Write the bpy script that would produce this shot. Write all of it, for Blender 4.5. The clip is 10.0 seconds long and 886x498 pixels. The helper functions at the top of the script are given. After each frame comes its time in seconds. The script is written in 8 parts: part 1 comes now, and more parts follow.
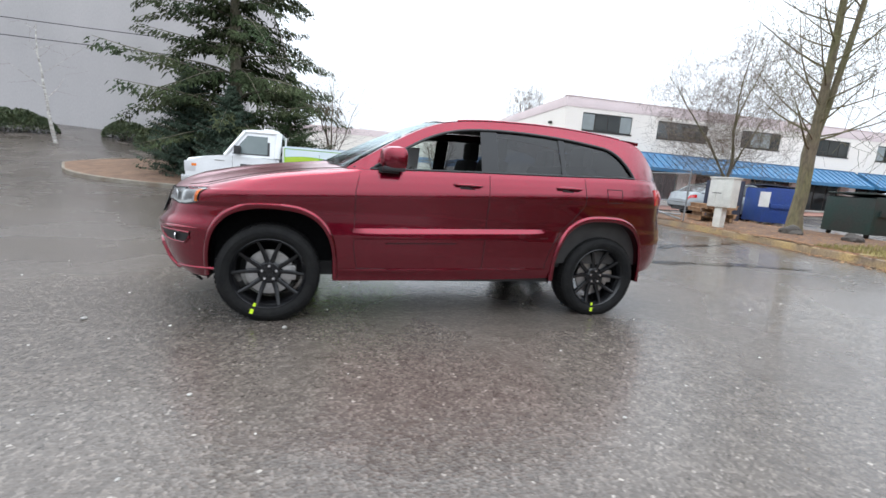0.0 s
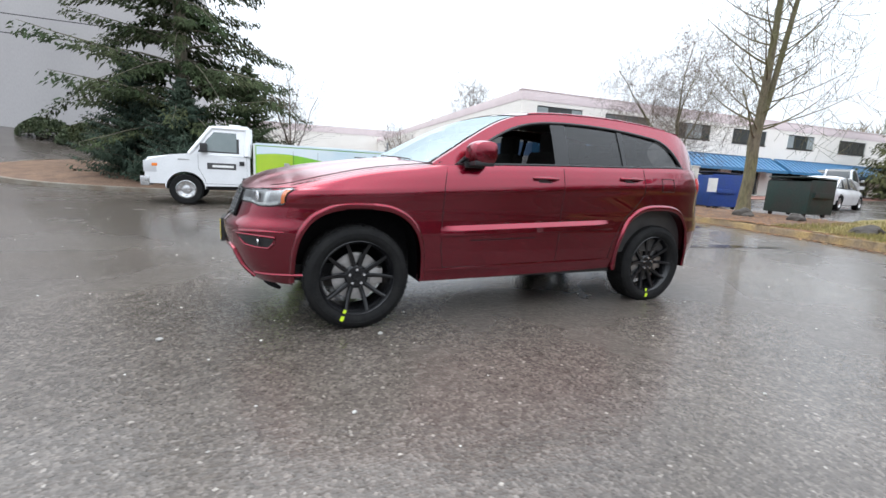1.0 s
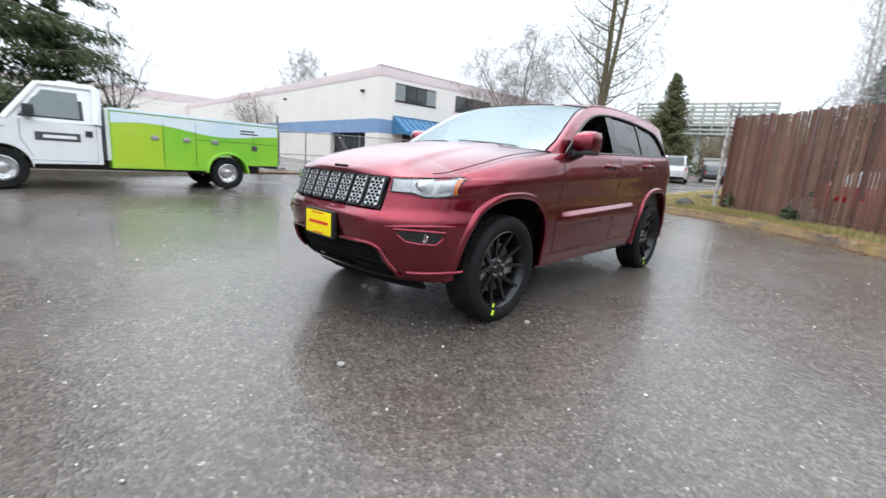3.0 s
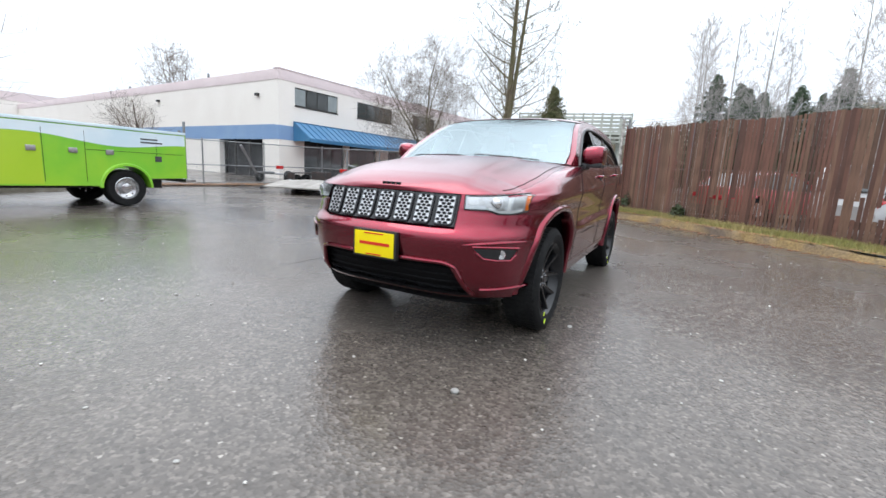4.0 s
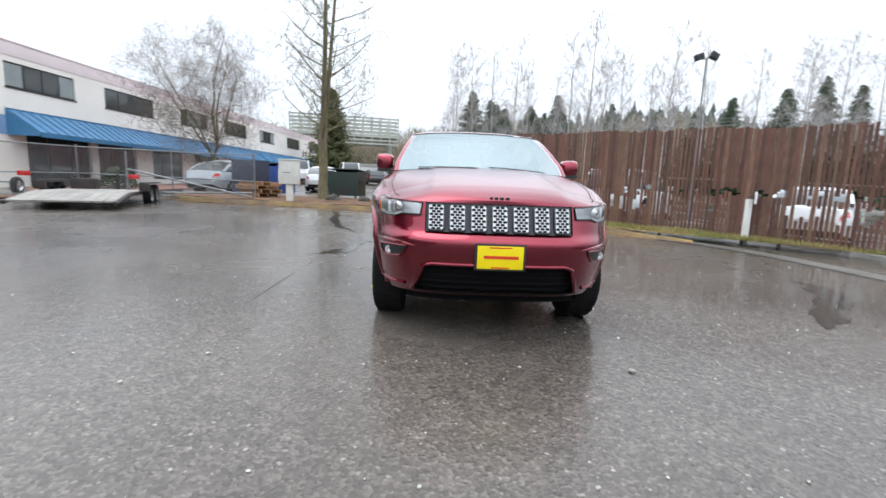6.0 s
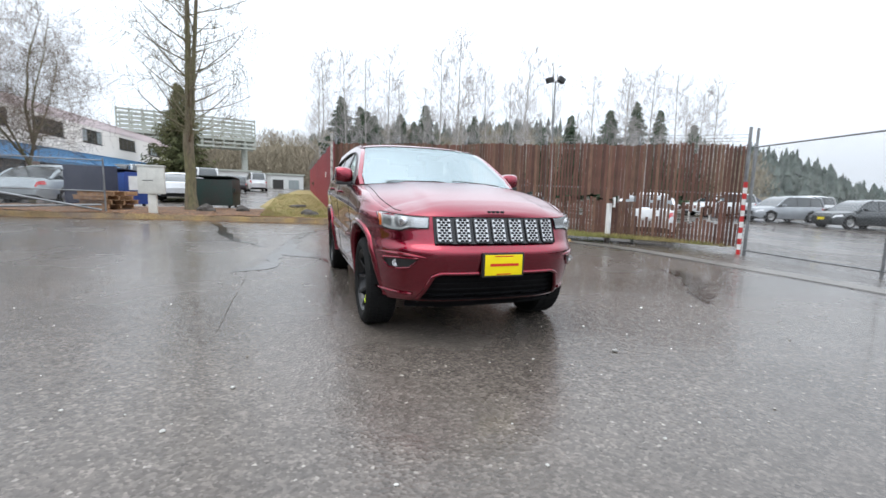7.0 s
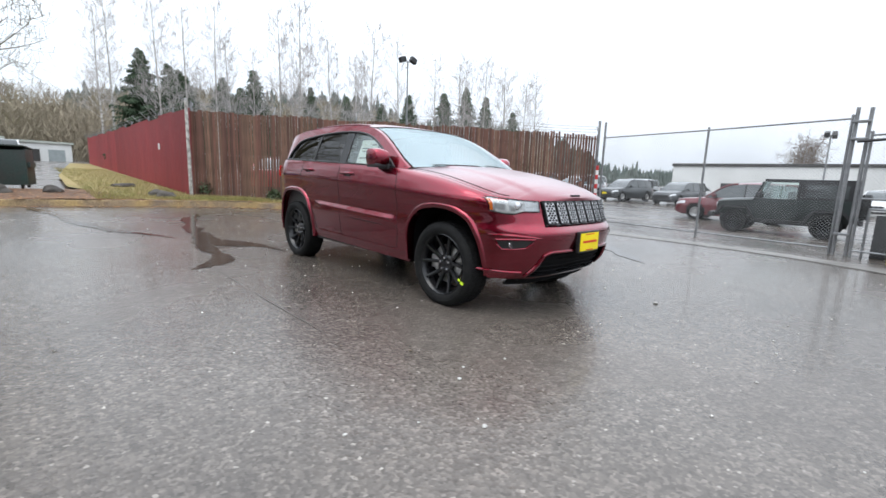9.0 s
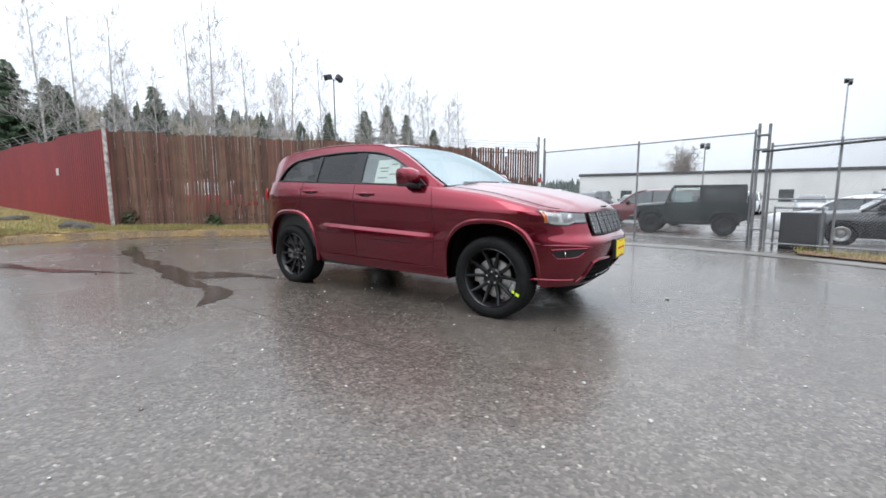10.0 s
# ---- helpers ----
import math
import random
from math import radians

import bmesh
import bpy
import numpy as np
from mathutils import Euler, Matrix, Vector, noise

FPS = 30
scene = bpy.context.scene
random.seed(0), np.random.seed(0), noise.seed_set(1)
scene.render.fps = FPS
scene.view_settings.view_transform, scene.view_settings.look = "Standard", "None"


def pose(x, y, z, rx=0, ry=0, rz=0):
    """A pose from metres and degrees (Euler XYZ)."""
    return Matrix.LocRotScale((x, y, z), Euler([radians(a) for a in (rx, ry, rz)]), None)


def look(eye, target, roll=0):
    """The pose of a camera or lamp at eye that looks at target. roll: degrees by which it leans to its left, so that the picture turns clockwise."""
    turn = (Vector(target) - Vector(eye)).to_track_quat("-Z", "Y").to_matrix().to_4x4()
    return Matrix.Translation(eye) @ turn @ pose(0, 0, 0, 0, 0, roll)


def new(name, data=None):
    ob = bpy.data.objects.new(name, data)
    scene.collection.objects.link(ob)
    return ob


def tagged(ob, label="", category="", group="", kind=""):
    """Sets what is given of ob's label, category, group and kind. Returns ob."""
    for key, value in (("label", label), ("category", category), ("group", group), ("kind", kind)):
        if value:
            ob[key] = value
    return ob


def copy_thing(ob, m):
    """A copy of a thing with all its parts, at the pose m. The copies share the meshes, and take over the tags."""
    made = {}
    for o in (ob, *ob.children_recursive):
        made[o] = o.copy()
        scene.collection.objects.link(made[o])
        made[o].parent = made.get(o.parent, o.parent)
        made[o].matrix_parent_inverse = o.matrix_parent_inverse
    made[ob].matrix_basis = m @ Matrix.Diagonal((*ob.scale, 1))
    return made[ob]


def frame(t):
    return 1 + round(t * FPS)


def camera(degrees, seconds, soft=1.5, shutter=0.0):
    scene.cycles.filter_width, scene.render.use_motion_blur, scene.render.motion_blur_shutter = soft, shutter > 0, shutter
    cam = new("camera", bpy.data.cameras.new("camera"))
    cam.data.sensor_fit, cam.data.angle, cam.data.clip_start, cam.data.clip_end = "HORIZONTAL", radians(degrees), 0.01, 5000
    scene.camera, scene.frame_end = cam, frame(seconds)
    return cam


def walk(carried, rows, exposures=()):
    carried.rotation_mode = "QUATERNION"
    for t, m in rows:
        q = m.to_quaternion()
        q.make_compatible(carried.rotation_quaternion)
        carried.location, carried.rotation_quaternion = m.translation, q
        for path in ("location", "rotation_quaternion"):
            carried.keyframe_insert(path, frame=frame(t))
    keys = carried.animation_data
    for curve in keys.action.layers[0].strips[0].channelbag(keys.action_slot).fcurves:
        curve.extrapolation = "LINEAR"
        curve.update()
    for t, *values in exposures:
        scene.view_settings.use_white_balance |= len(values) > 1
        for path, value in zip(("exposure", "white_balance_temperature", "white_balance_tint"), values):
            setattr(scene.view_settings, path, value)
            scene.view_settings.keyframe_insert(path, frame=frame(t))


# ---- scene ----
cam = camera(91.8, 10.0, 1.5, 0.25)
PATH = [
    (0, (-1.077, -4.335, 1.214), (-0.53, -2.44, 0.88), 4.4),
    (0.5, (-1.595, -4.109, 1.159), (-0.977, -2.235, 0.829), 1.6),
    (1, (-2.122, -3.903, 1.147), (-1.327, -2.1, 0.804), 3.0),
    (1.5, (-2.595, -3.626, 1.137), (-1.747, -1.842, 0.823), 1.9),
    (2, (-3.065, -3.309, 1.139), (-2.026, -1.632, 0.812), 4.1),
    (2.5, (-3.518, -2.993, 1.133), (-2.267, -1.461, 0.839), 2.8),
    (3, (-3.911, -2.591, 1.094), (-2.474, -1.258, 0.695), 4.0),
    (3.2, (-4.064, -2.407, 1.099), (-2.51, -1.207, 0.718), 3.4),
    (4.3, (-4.71, -1.373, 1.091), (-2.908, -0.567, 0.77), 3.0),
    (4.5, (-4.817, -1.146, 1.081), (-2.952, -0.488, 0.785), 2.3),
    (5, (-4.994, -0.619, 1.082), (-3.073, -0.161, 0.762), 2.5),
    (5.2, (-5.044, -0.38, 1.087), (-3.109, 0.025, 0.781), 4.6),
    (6.3, (-5.246, 0.765, 1.11), (-3.285, 0.517, 0.811), 1.1),
    (6.5, (-5.27, 0.969, 1.126), (-3.324, 0.611, 0.834), 1.6),
    (7, (-5.221, 1.502, 1.139), (-3.352, 0.835, 0.891), 1.6),
    (7.5, (-5.047, 2.043, 1.143), (-3.252, 1.22, 0.827), 2.9),
    (8, (-4.868, 2.566, 1.151), (-3.188, 1.536, 0.812), 1.4),
    (8.5, (-4.538, 3.043, 1.105), (-2.976, 1.861, 0.703), -0.0),
    (9, (-4.191, 3.508, 1.142), (-2.766, 2.144, 0.814), 2.0),
    (9.5, (-3.781, 3.914, 1.119), (-2.483, 2.433, 0.77), -1.5),
    (10, (-3.334, 4.334, 1.137), (-2.195, 2.709, 0.887), -0.2),
]
walk(cam, [(t, look(eye, target, roll)) for t, eye, target, roll in PATH],
     exposures=[(0.0, 0.32), (3.0, 0.25), (5.0, 0.15), (7.0, 0.10), (9.0, 0.14), (10.0, 0.14)])
# ---- light ----
world = bpy.data.worlds.new("overcast_sky")
scene.world = world
world.use_nodes = True
wn, wl = world.node_tree.nodes, world.node_tree.links
wn.clear()
sky = wn.new("ShaderNodeTexSky")
sky.sky_type, sky.sun_disc = 'NISHITA', False
sky.sun_elevation, sky.sun_rotation = radians(72), radians(347)
sky.dust_density = 5.0
grey = wn.new("ShaderNodeHueSaturation")
grey.inputs["Saturation"].default_value = 0.12
cloud = wn.new("ShaderNodeTexNoise")
cloud.inputs["Scale"].default_value, cloud.inputs["Detail"].default_value = 1.6, 5.0
cloud_ramp = wn.new("ShaderNodeValToRGB")
cloud_ramp.color_ramp.elements[0].position, cloud_ramp.color_ramp.elements[1].position = 0.30, 0.52
cloud_ramp.color_ramp.elements[0].color, cloud_ramp.color_ramp.elements[1].color = (11.0, 12.1, 13.6, 1), (15.5, 16.9, 18.7, 1)
blend = wn.new("ShaderNodeMix")
blend.data_type = 'RGBA'
blend.inputs["Factor"].default_value = 0.8
# an overcast sky is about three times as bright overhead as at the horizon
direction = wn.new("ShaderNodeTexCoord")
height = wn.new("ShaderNodeSeparateXYZ")
dome = wn.new("ShaderNodeValToRGB")
while len(dome.color_ramp.elements) < 4:
    dome.color_ramp.elements.new(0.5)
for el, (p, v) in zip(dome.color_ramp.elements, ((0.0, 0.40), (0.25, 0.57), (0.6, 1.04), (1.0, 1.25))):
    el.position, el.color = p, (v, v, v, 1)
lit = wn.new("ShaderNodeMix")
lit.data_type, lit.blend_type = 'RGBA', 'MULTIPLY'
lit.inputs["Factor"].default_value = 1.0
wl.new(direction.outputs["Generated"], height.inputs["Vector"])
wl.new(height.outputs["Z"], dome.inputs["Fac"])
wl.new(dome.outputs["Color"], lit.inputs["B"])
back = wn.new("ShaderNodeBackground")
back.inputs["Strength"].default_value = 0.157
wout = wn.new("ShaderNodeOutputWorld")
wl.new(sky.outputs["Color"], grey.inputs["Color"])
wl.new(cloud.outputs["Fac"], cloud_ramp.inputs["Fac"])
wl.new(grey.outputs["Color"], blend.inputs["A"])
wl.new(cloud_ramp.outputs["Color"], blend.inputs["B"])
wl.new(blend.outputs["Result"], lit.inputs["A"])
wl.new(lit.outputs["Result"], back.inputs["Color"])
wl.new(back.outputs["Background"], wout.inputs["Surface"])
sun = new("sun", bpy.data.lights.new("sun", 'SUN'))
sun.data.energy, sun.data.angle, sun.data.color = 1.0, radians(40), (1.0, 0.97, 0.93)
sun.matrix_world = look((0, 0, 30), (2, -9, 0))


# ---- materials ----
def material(name, color, rough=0.6, metal=0.0, other=None, scale=4.0, fine=0.0, fine_scale=80.0, bump=0.0, bump_scale=40.0,
             coat=0.0, coat_rough=0.03, spec=0.5, rough_var=0.0, island=0.0, piece=0.0, stretch=(1, 1, 1), detail=6.0):
    """A procedural surface: colour mottled towards other, with fine grain, relief and differing gloss."""
    m = bpy.data.materials.new(name)
    m.use_nodes = True
    n, l = m.node_tree.nodes, m.node_tree.links
    b = n["Principled BSDF"]
    b.inputs["Roughness"].default_value, b.inputs["Metallic"].default_value = rough, metal
    b.inputs["Coat Weight"].default_value, b.inputs["Coat Roughness"].default_value = coat, coat_rough
    b.inputs["Specular IOR Level"].default_value = spec
    co = n.new("ShaderNodeTexCoord")
    mp = n.new("ShaderNodeMapping")
    mp.inputs["Scale"].default_value = stretch
    l.new(co.outputs["Object"], mp.inputs["Vector"])

    def noise_at(s, d=detail):
        t = n.new("ShaderNodeTexNoise")
        t.inputs["Scale"].default_value, t.inputs["Detail"].default_value = s, d
        l.new(mp.outputs["Vector"], t.inputs["Vector"])
        return t.outputs["Fac"]

    def mix(a, c, fac, kind='MIX'):
        x = n.new("ShaderNodeMix")
        x.data_type, x.blend_type = 'RGBA', kind
        for socket, v in (("A", a), ("B", c), ("Factor", fac)):
            if isinstance(v, (tuple, float, int)):
                x.inputs[socket].default_value = v
            else:
                l.new(v, x.inputs[socket])
        return x.outputs["Result"]

    def ramp(v, lo, hi, a=(0, 0, 0, 1), c=(1, 1, 1, 1)):
        r = n.new("ShaderNodeValToRGB")
        r.color_ramp.elements[0].position, r.color_ramp.elements[1].position = lo, hi
        r.color_ramp.elements[0].color, r.color_ramp.elements[1].color = a, c
        l.new(v, r.inputs["Fac"])
        return r.outputs["Color"]

    col = (*color, 1.0)
    if other:
        col = mix((*color, 1.0), (*other, 1.0), ramp(noise_at(scale), 0.35, 0.65))
    if fine:
        col = mix(col, ramp(noise_at(fine_scale, 3.0), 0.3, 0.7, (1 - fine,) * 3 + (1,), (1 + fine,) * 3 + (1,)), 1.0, 'MULTIPLY')
    if island or piece:
        src = n.new("ShaderNodeNewGeometry").outputs["Random Per Island"] if island else n.new("ShaderNodeObjectInfo").outputs["Random"]
        k = island or piece
        col = mix(col, ramp(src, 0.0, 1.0, (1 - k,) * 3 + (1,), (1 + k,) * 3 + (1,)), 1.0, 'MULTIPLY')
    if isinstance(col, tuple):
        b.inputs["Base Color"].default_value = col
    else:
        l.new(col, b.inputs["Base Color"])
    if rough_var:
        mr = n.new("ShaderNodeMapRange")
        l.new(noise_at(scale * 1.7), mr.inputs["Value"])
        mr.inputs["From Min"].default_value, mr.inputs["From Max"].default_value = 0.35, 0.65
        mr.inputs["To Min"].default_value, mr.inputs["To Max"].default_value = max(0.02, rough - rough_var), min(1.0, rough + rough_var)
        l.new(mr.outputs["Result"], b.inputs["Roughness"])
    if bump:
        bp = n.new("ShaderNodeBump")
        bp.inputs["Strength"].default_value, bp.inputs["Distance"].default_value = bump, 0.02
        l.new(noise_at(bump_scale, 4.0), bp.inputs["Height"])
        l.new(bp.outputs["Normal"], b.inputs["Normal"])
    return m


def glass(name, tint, rough=0.0, ior=1.6, gloss=(1, 1, 1)):
    """A thin pane: it lets tinted light through and mirrors at a slant."""
    m = bpy.data.materials.new(name)
    m.use_nodes = True
    n, l = m.node_tree.nodes, m.node_tree.links
    n.clear()
    out, mx, fr = n.new("ShaderNodeOutputMaterial"), n.new("ShaderNodeMixShader"), n.new("ShaderNodeFresnel")
    tr, gl = n.new("ShaderNodeBsdfTransparent"), n.new("ShaderNodeBsdfGlossy")
    tr.inputs["Color"].default_value = (*tint, 1)
    gl.inputs["Roughness"].default_value, gl.inputs["Color"].default_value = rough, (*gloss, 1)
    fr.inputs["IOR"].default_value = ior
    l.new(fr.outputs["Fac"], mx.inputs["Fac"])
    l.new(tr.outputs["BSDF"], mx.inputs[1])
    l.new(gl.outputs["BSDF"], mx.inputs[2])
    l.new(mx.outputs["Shader"], out.inputs["Surface"])
    return m


# ---- mesh tools ----
def part(name, bm, mat, parent=None, label="", smooth=True):
    """Links a bmesh as one mesh object, under a thing or a part where one is given."""
    me = bpy.data.meshes.new(name)
    bmesh.ops.recalc_face_normals(bm, faces=bm.faces)
    bm.to_mesh(me)
    bm.free()
    me.materials.append(mat)
    if smooth:
        me.set_sharp_from_angle(angle=radians(35))
    else:
        me.shade_flat()
    ob = new(name, me)
    if parent is not None:
        ob.parent = parent
    if label:
        ob["label"] = label
    return ob


def thing(name, label, category, m=None, group="", kind=""):
    ob = new(name)
    ob.empty_display_size = 0.2
    tagged(ob, label, category, group, kind)
    if m is not None:
        ob.matrix_basis = m
    return ob


def box(bm, x0, x1, y0, y1, z0, z1, bevel=0.0, m=None):
    g = bmesh.ops.create_cube(bm, size=1.0)
    vs = g["verts"]
    for v in vs:
        v.co = Vector(((x0 + x1) / 2 + v.co.x * (x1 - x0), (y0 + y1) / 2 + v.co.y * (y1 - y0), (z0 + z1) / 2 + v.co.z * (z1 - z0)))
    if m is not None:
        bmesh.ops.transform(bm, matrix=m, verts=vs)
    if bevel:
        es = {e for v in vs for e in v.link_edges}
        bmesh.ops.bevel(bm, geom=list(es), offset=bevel, segments=2, affect='EDGES', profile=0.7)


def boxed(*a, **k):
    bm = bmesh.new()
    box(bm, *a, **k)
    return bm


def ring_points(c, axis, r, n, up=None):
    axis = Vector(axis).normalized()
    up = Vector(up) if up else (Vector((0, 0, 1)) if abs(axis.z) < 0.9 else Vector((1, 0, 0)))
    a = axis.cross(up).normalized()
    b = axis.cross(a)
    return [Vector(c) + r * (math.cos(2 * math.pi * i / n) * a + math.sin(2 * math.pi * i / n) * b) for i in range(n)]


def loft(bm, rings, closed=True, caps=True):
    rows = [[bm.verts.new(p) for p in r] for r in rings]
    n = len(rows[0])
    for a, b in zip(rows, rows[1:]):
        for i in range(n if closed else n - 1):
            j = (i + 1) % n
            try:
                bm.faces.new((a[i], a[j], b[j], b[i]))
            except ValueError:
                pass
    if caps and closed and n > 2:
        bm.faces.new(rows[0][::-1])
        bm.faces.new(rows[-1])
    return rows


def rod(bm, p0, p1, r0, r1=None, n=8, caps=True):
    d = Vector(p1) - Vector(p0)
    loft(bm, [ring_points(p0, d, r0, n), ring_points(p1, d, r0 if r1 is None else r1, n)], caps=caps)


def tube(bm, path, r, n=8, radii=None):
    path = [Vector(p) for p in path]
    rings = []
    for i, p in enumerate(path):
        d = path[min(i + 1, len(path) - 1)] - path[max(i - 1, 0)]
        rings.append(ring_points(p, d, radii[i] if radii else r, n))
    loft(bm, rings)


def lathe(bm, profile, n=32, axis='y', center=(0, 0, 0)):
    """profile: (radius, along the axis)."""
    rings = []
    for r, h in profile:
        ring = []
        for i in range(n):
            a = 2 * math.pi * i / n
            c, s = r * math.cos(a), r * math.sin(a)
            p = {'y': (c, h, s), 'z': (c, s, h), 'x': (h, c, s)}[axis]
            ring.append(Vector(center) + Vector(p))
        rings.append(ring)
    loft(bm, rings, caps=False)


def grid(bm, fn, nu, nv, thick=0.0):
    """A sheet fn(u, v) with u, v from 0 to 1; with thick it gets a back and rims, pushed against its normal."""
    pts = [[Vector(fn(i / nu, j / nv)) for i in range(nu + 1)] for j in range(nv + 1)]
    front = [[bm.verts.new(p) for p in row] for row in pts]
    for j in range(nv):
        for i in range(nu):
            bm.faces.new((front[j][i], front[j][i + 1], front[j + 1][i + 1], front[j + 1][i]))
    if thick:
        nrm = (pts[0][nu] - pts[0][0]).cross(pts[nv][0] - pts[0][0]).normalized()
        rim = [front[0][i] for i in range(nu + 1)] + [front[j][nu] for j in range(1, nv + 1)]
        rim += [front[nv][i] for i in range(nu - 1, -1, -1)] + [front[j][0] for j in range(nv - 1, 0, -1)]
        low = [bm.verts.new(v.co - nrm * thick) for v in rim]
        k = len(rim)
        for i in range(k):
            j = (i + 1) % k
            try:
                bm.faces.new((rim[j], rim[i], low[i], low[j]))
            except ValueError:
                pass
    return front


def gridded(fn, nu, nv, thick=0.0):
    bm = bmesh.new()
    grid(bm, fn, nu, nv, thick)
    return bm


def table(points):
    """A smooth-ish function through (place, value) pairs."""
    xs, ys = [p[0] for p in points], [p[1] for p in points]

    def f(x):
        if x <= xs[0]:
            return ys[0]
        if x >= xs[-1]:
            return ys[-1]
        i = max(j for j in range(len(xs) - 1) if xs[j] <= x)
        n = len(xs)
        sl = lambda j: (ys[min(j + 1, n - 1)] - ys[max(j - 1, 0)]) / (xs[min(j + 1, n - 1)] - xs[max(j - 1, 0)])
        h = xs[i + 1] - xs[i]
        t = (x - xs[i]) / h
        return ((2 * t ** 3 - 3 * t * t + 1) * ys[i] + (t ** 3 - 2 * t * t + t) * h * sl(i)
                + (3 * t * t - 2 * t ** 3) * ys[i + 1] + (t ** 3 - t * t) * h * sl(i + 1))
    return f


def prism(bm, outline, z0, z1):
    """An upright block over a plan outline; z0 and z1 are numbers or functions of (x, y)."""
    f0 = z0 if callable(z0) else (lambda x, y: z0)
    f1 = z1 if callable(z1) else (lambda x, y: z1)
    loft(bm, [[Vector((x, y, f0(x, y))) for x, y in outline], [Vector((x, y, f1(x, y))) for x, y in outline]])


def tris(bm):
    bmesh.ops.triangulate(bm, faces=bm.faces)
    return bm
# ---- the red car ----
F_X = table([(0.28, -2.12), (0.34, -2.21), (0.42, -2.28), (0.52, -2.318), (0.60, -2.338), (0.68, -2.354), (0.73, -2.350), (0.782, -2.305), (0.81, -2.290), (0.88, -2.262), (0.97, -2.226), (1.03, -2.20), (1.08, -2.16), (1.3, -2.0)])
R_X = table([(0.3, 2.23), (0.42, 2.34), (0.55, 2.40), (0.72, 2.41), (0.84, 2.385), (0.95, 2.345), (1.15, 2.31), (1.3, 2.25)])
TOP_Z = table([(-2.35, 0.976), (-2.2, 0.981), (-2.05, 0.998), (-1.9, 1.022), (-1.7, 1.078), (-1.4, 1.148), (-1.05, 1.197), (-0.8, 1.215), (-0.3, 1.238), (0.2, 1.258), (1.0, 1.285), (1.7, 1.312), (2.3, 1.30)])
LOW_Z = table([(-2.4, 0.325), (-2.0, 0.325), (-1.0, 0.320), (0.0, 0.335), (0.9, 0.36), (1.9, 0.42), (2.45, 0.47)])
XF, XR, NOSE = -1.55, 1.62, 3.5
HUBS = ((-1.4575, 0.375), (1.4575, 0.375))
# wheel arches: centre, then half-width and height of the opening and of the flare's outer edge
ARCHES = ((-1.435, 0.375, 0.448, 0.497, 0.487, 0.552), (1.425, 0.375, 0.448, 0.530, 0.487, 0.588))


def crease_z(x):
    """Height of the long shoulder crease, rising gently towards the tail."""
    return min(1.058 + 0.050 * max(-2.2, min(1.3, x)), TOP_Z(x) - 0.03)


def level(x, v):
    """Height of the body's rows: sill, moulding, shoulder crease and top edge each lie on a row of their own."""
    knots = ((0.0, LOW_Z(x)), (0.16, LOW_Z(x) + 0.10), (0.40, 0.70), (0.48, 0.745), (0.76, crease_z(x)), (1.0, TOP_Z(x)))
    for (va, za), (vb, zb) in zip(knots, knots[1:]):
        if v <= vb:
            return za + (zb - za) * (v - va) / (vb - va)
    return TOP_Z(x)


def half_width(x, z):
    """Half the body's width at a place, with a crisp shoulder, a waisted flank and rounded fender tops."""
    t, c = TOP_Z(x), crease_z(x)
    knots = ((0.26, 0.868), (0.36, 0.884), (0.405, 0.897), (0.44, 0.904), (0.55, 0.921), (0.70, 0.938), (0.80, 0.932), (0.88, 0.935), (c - 0.065, 0.950), (c - 0.020, 0.9575), (c, 0.9592), (c + 0.030, 0.955), (c + 0.50 * max(0.06, t - c), 0.940), (c + 0.82 * max(0.06, t - c), 0.923), (c + max(0.09, t - c), 0.908))
    w = knots[0][1]
    for (za, wa), (zb, wb) in zip(knots, knots[1:]):
        if za <= z <= zb and zb > za:
            w = wa + (wb - wa) * (z - za) / (zb - za)
            break
        if z > zb:
            w = wb
    k = min(1.0, max(0.0, (-0.75 - x) / 0.3))
    s = (z - (t - 0.075)) / 0.075
    if s > 0 and k > 0:
        w -= k * 0.06 * (1 - math.sqrt(max(0.0, 1 - min(1, s) ** 2)))
    for hx, hz in HUBS:
        d = abs(x - hx)
        if d < 0.75 and z > 0.5:
            w += 0.014 * (1 - d / 0.75) * max(0.0, 1 - abs(z - 0.85) / 0.3)
    return w


def side_y(x, z):
    w = half_width(x, z)
    if x < XF:
        q = min(1.0, (XF - x) / (XF - F_X(z)))
        return w * (1 - q * q) ** (1 / NOSE)
    if x > XR:
        q = min(1.0, (x - XR) / (R_X(z) - XR))
        return w * (1 - q * q) ** 0.25
    return w


def front_x(y, z):
    w = half_width(-1.9, z)
    return XF - (XF - F_X(z)) * math.sqrt(max(0.0, 1 - (min(abs(y), w * 0.999) / w) ** NOSE))


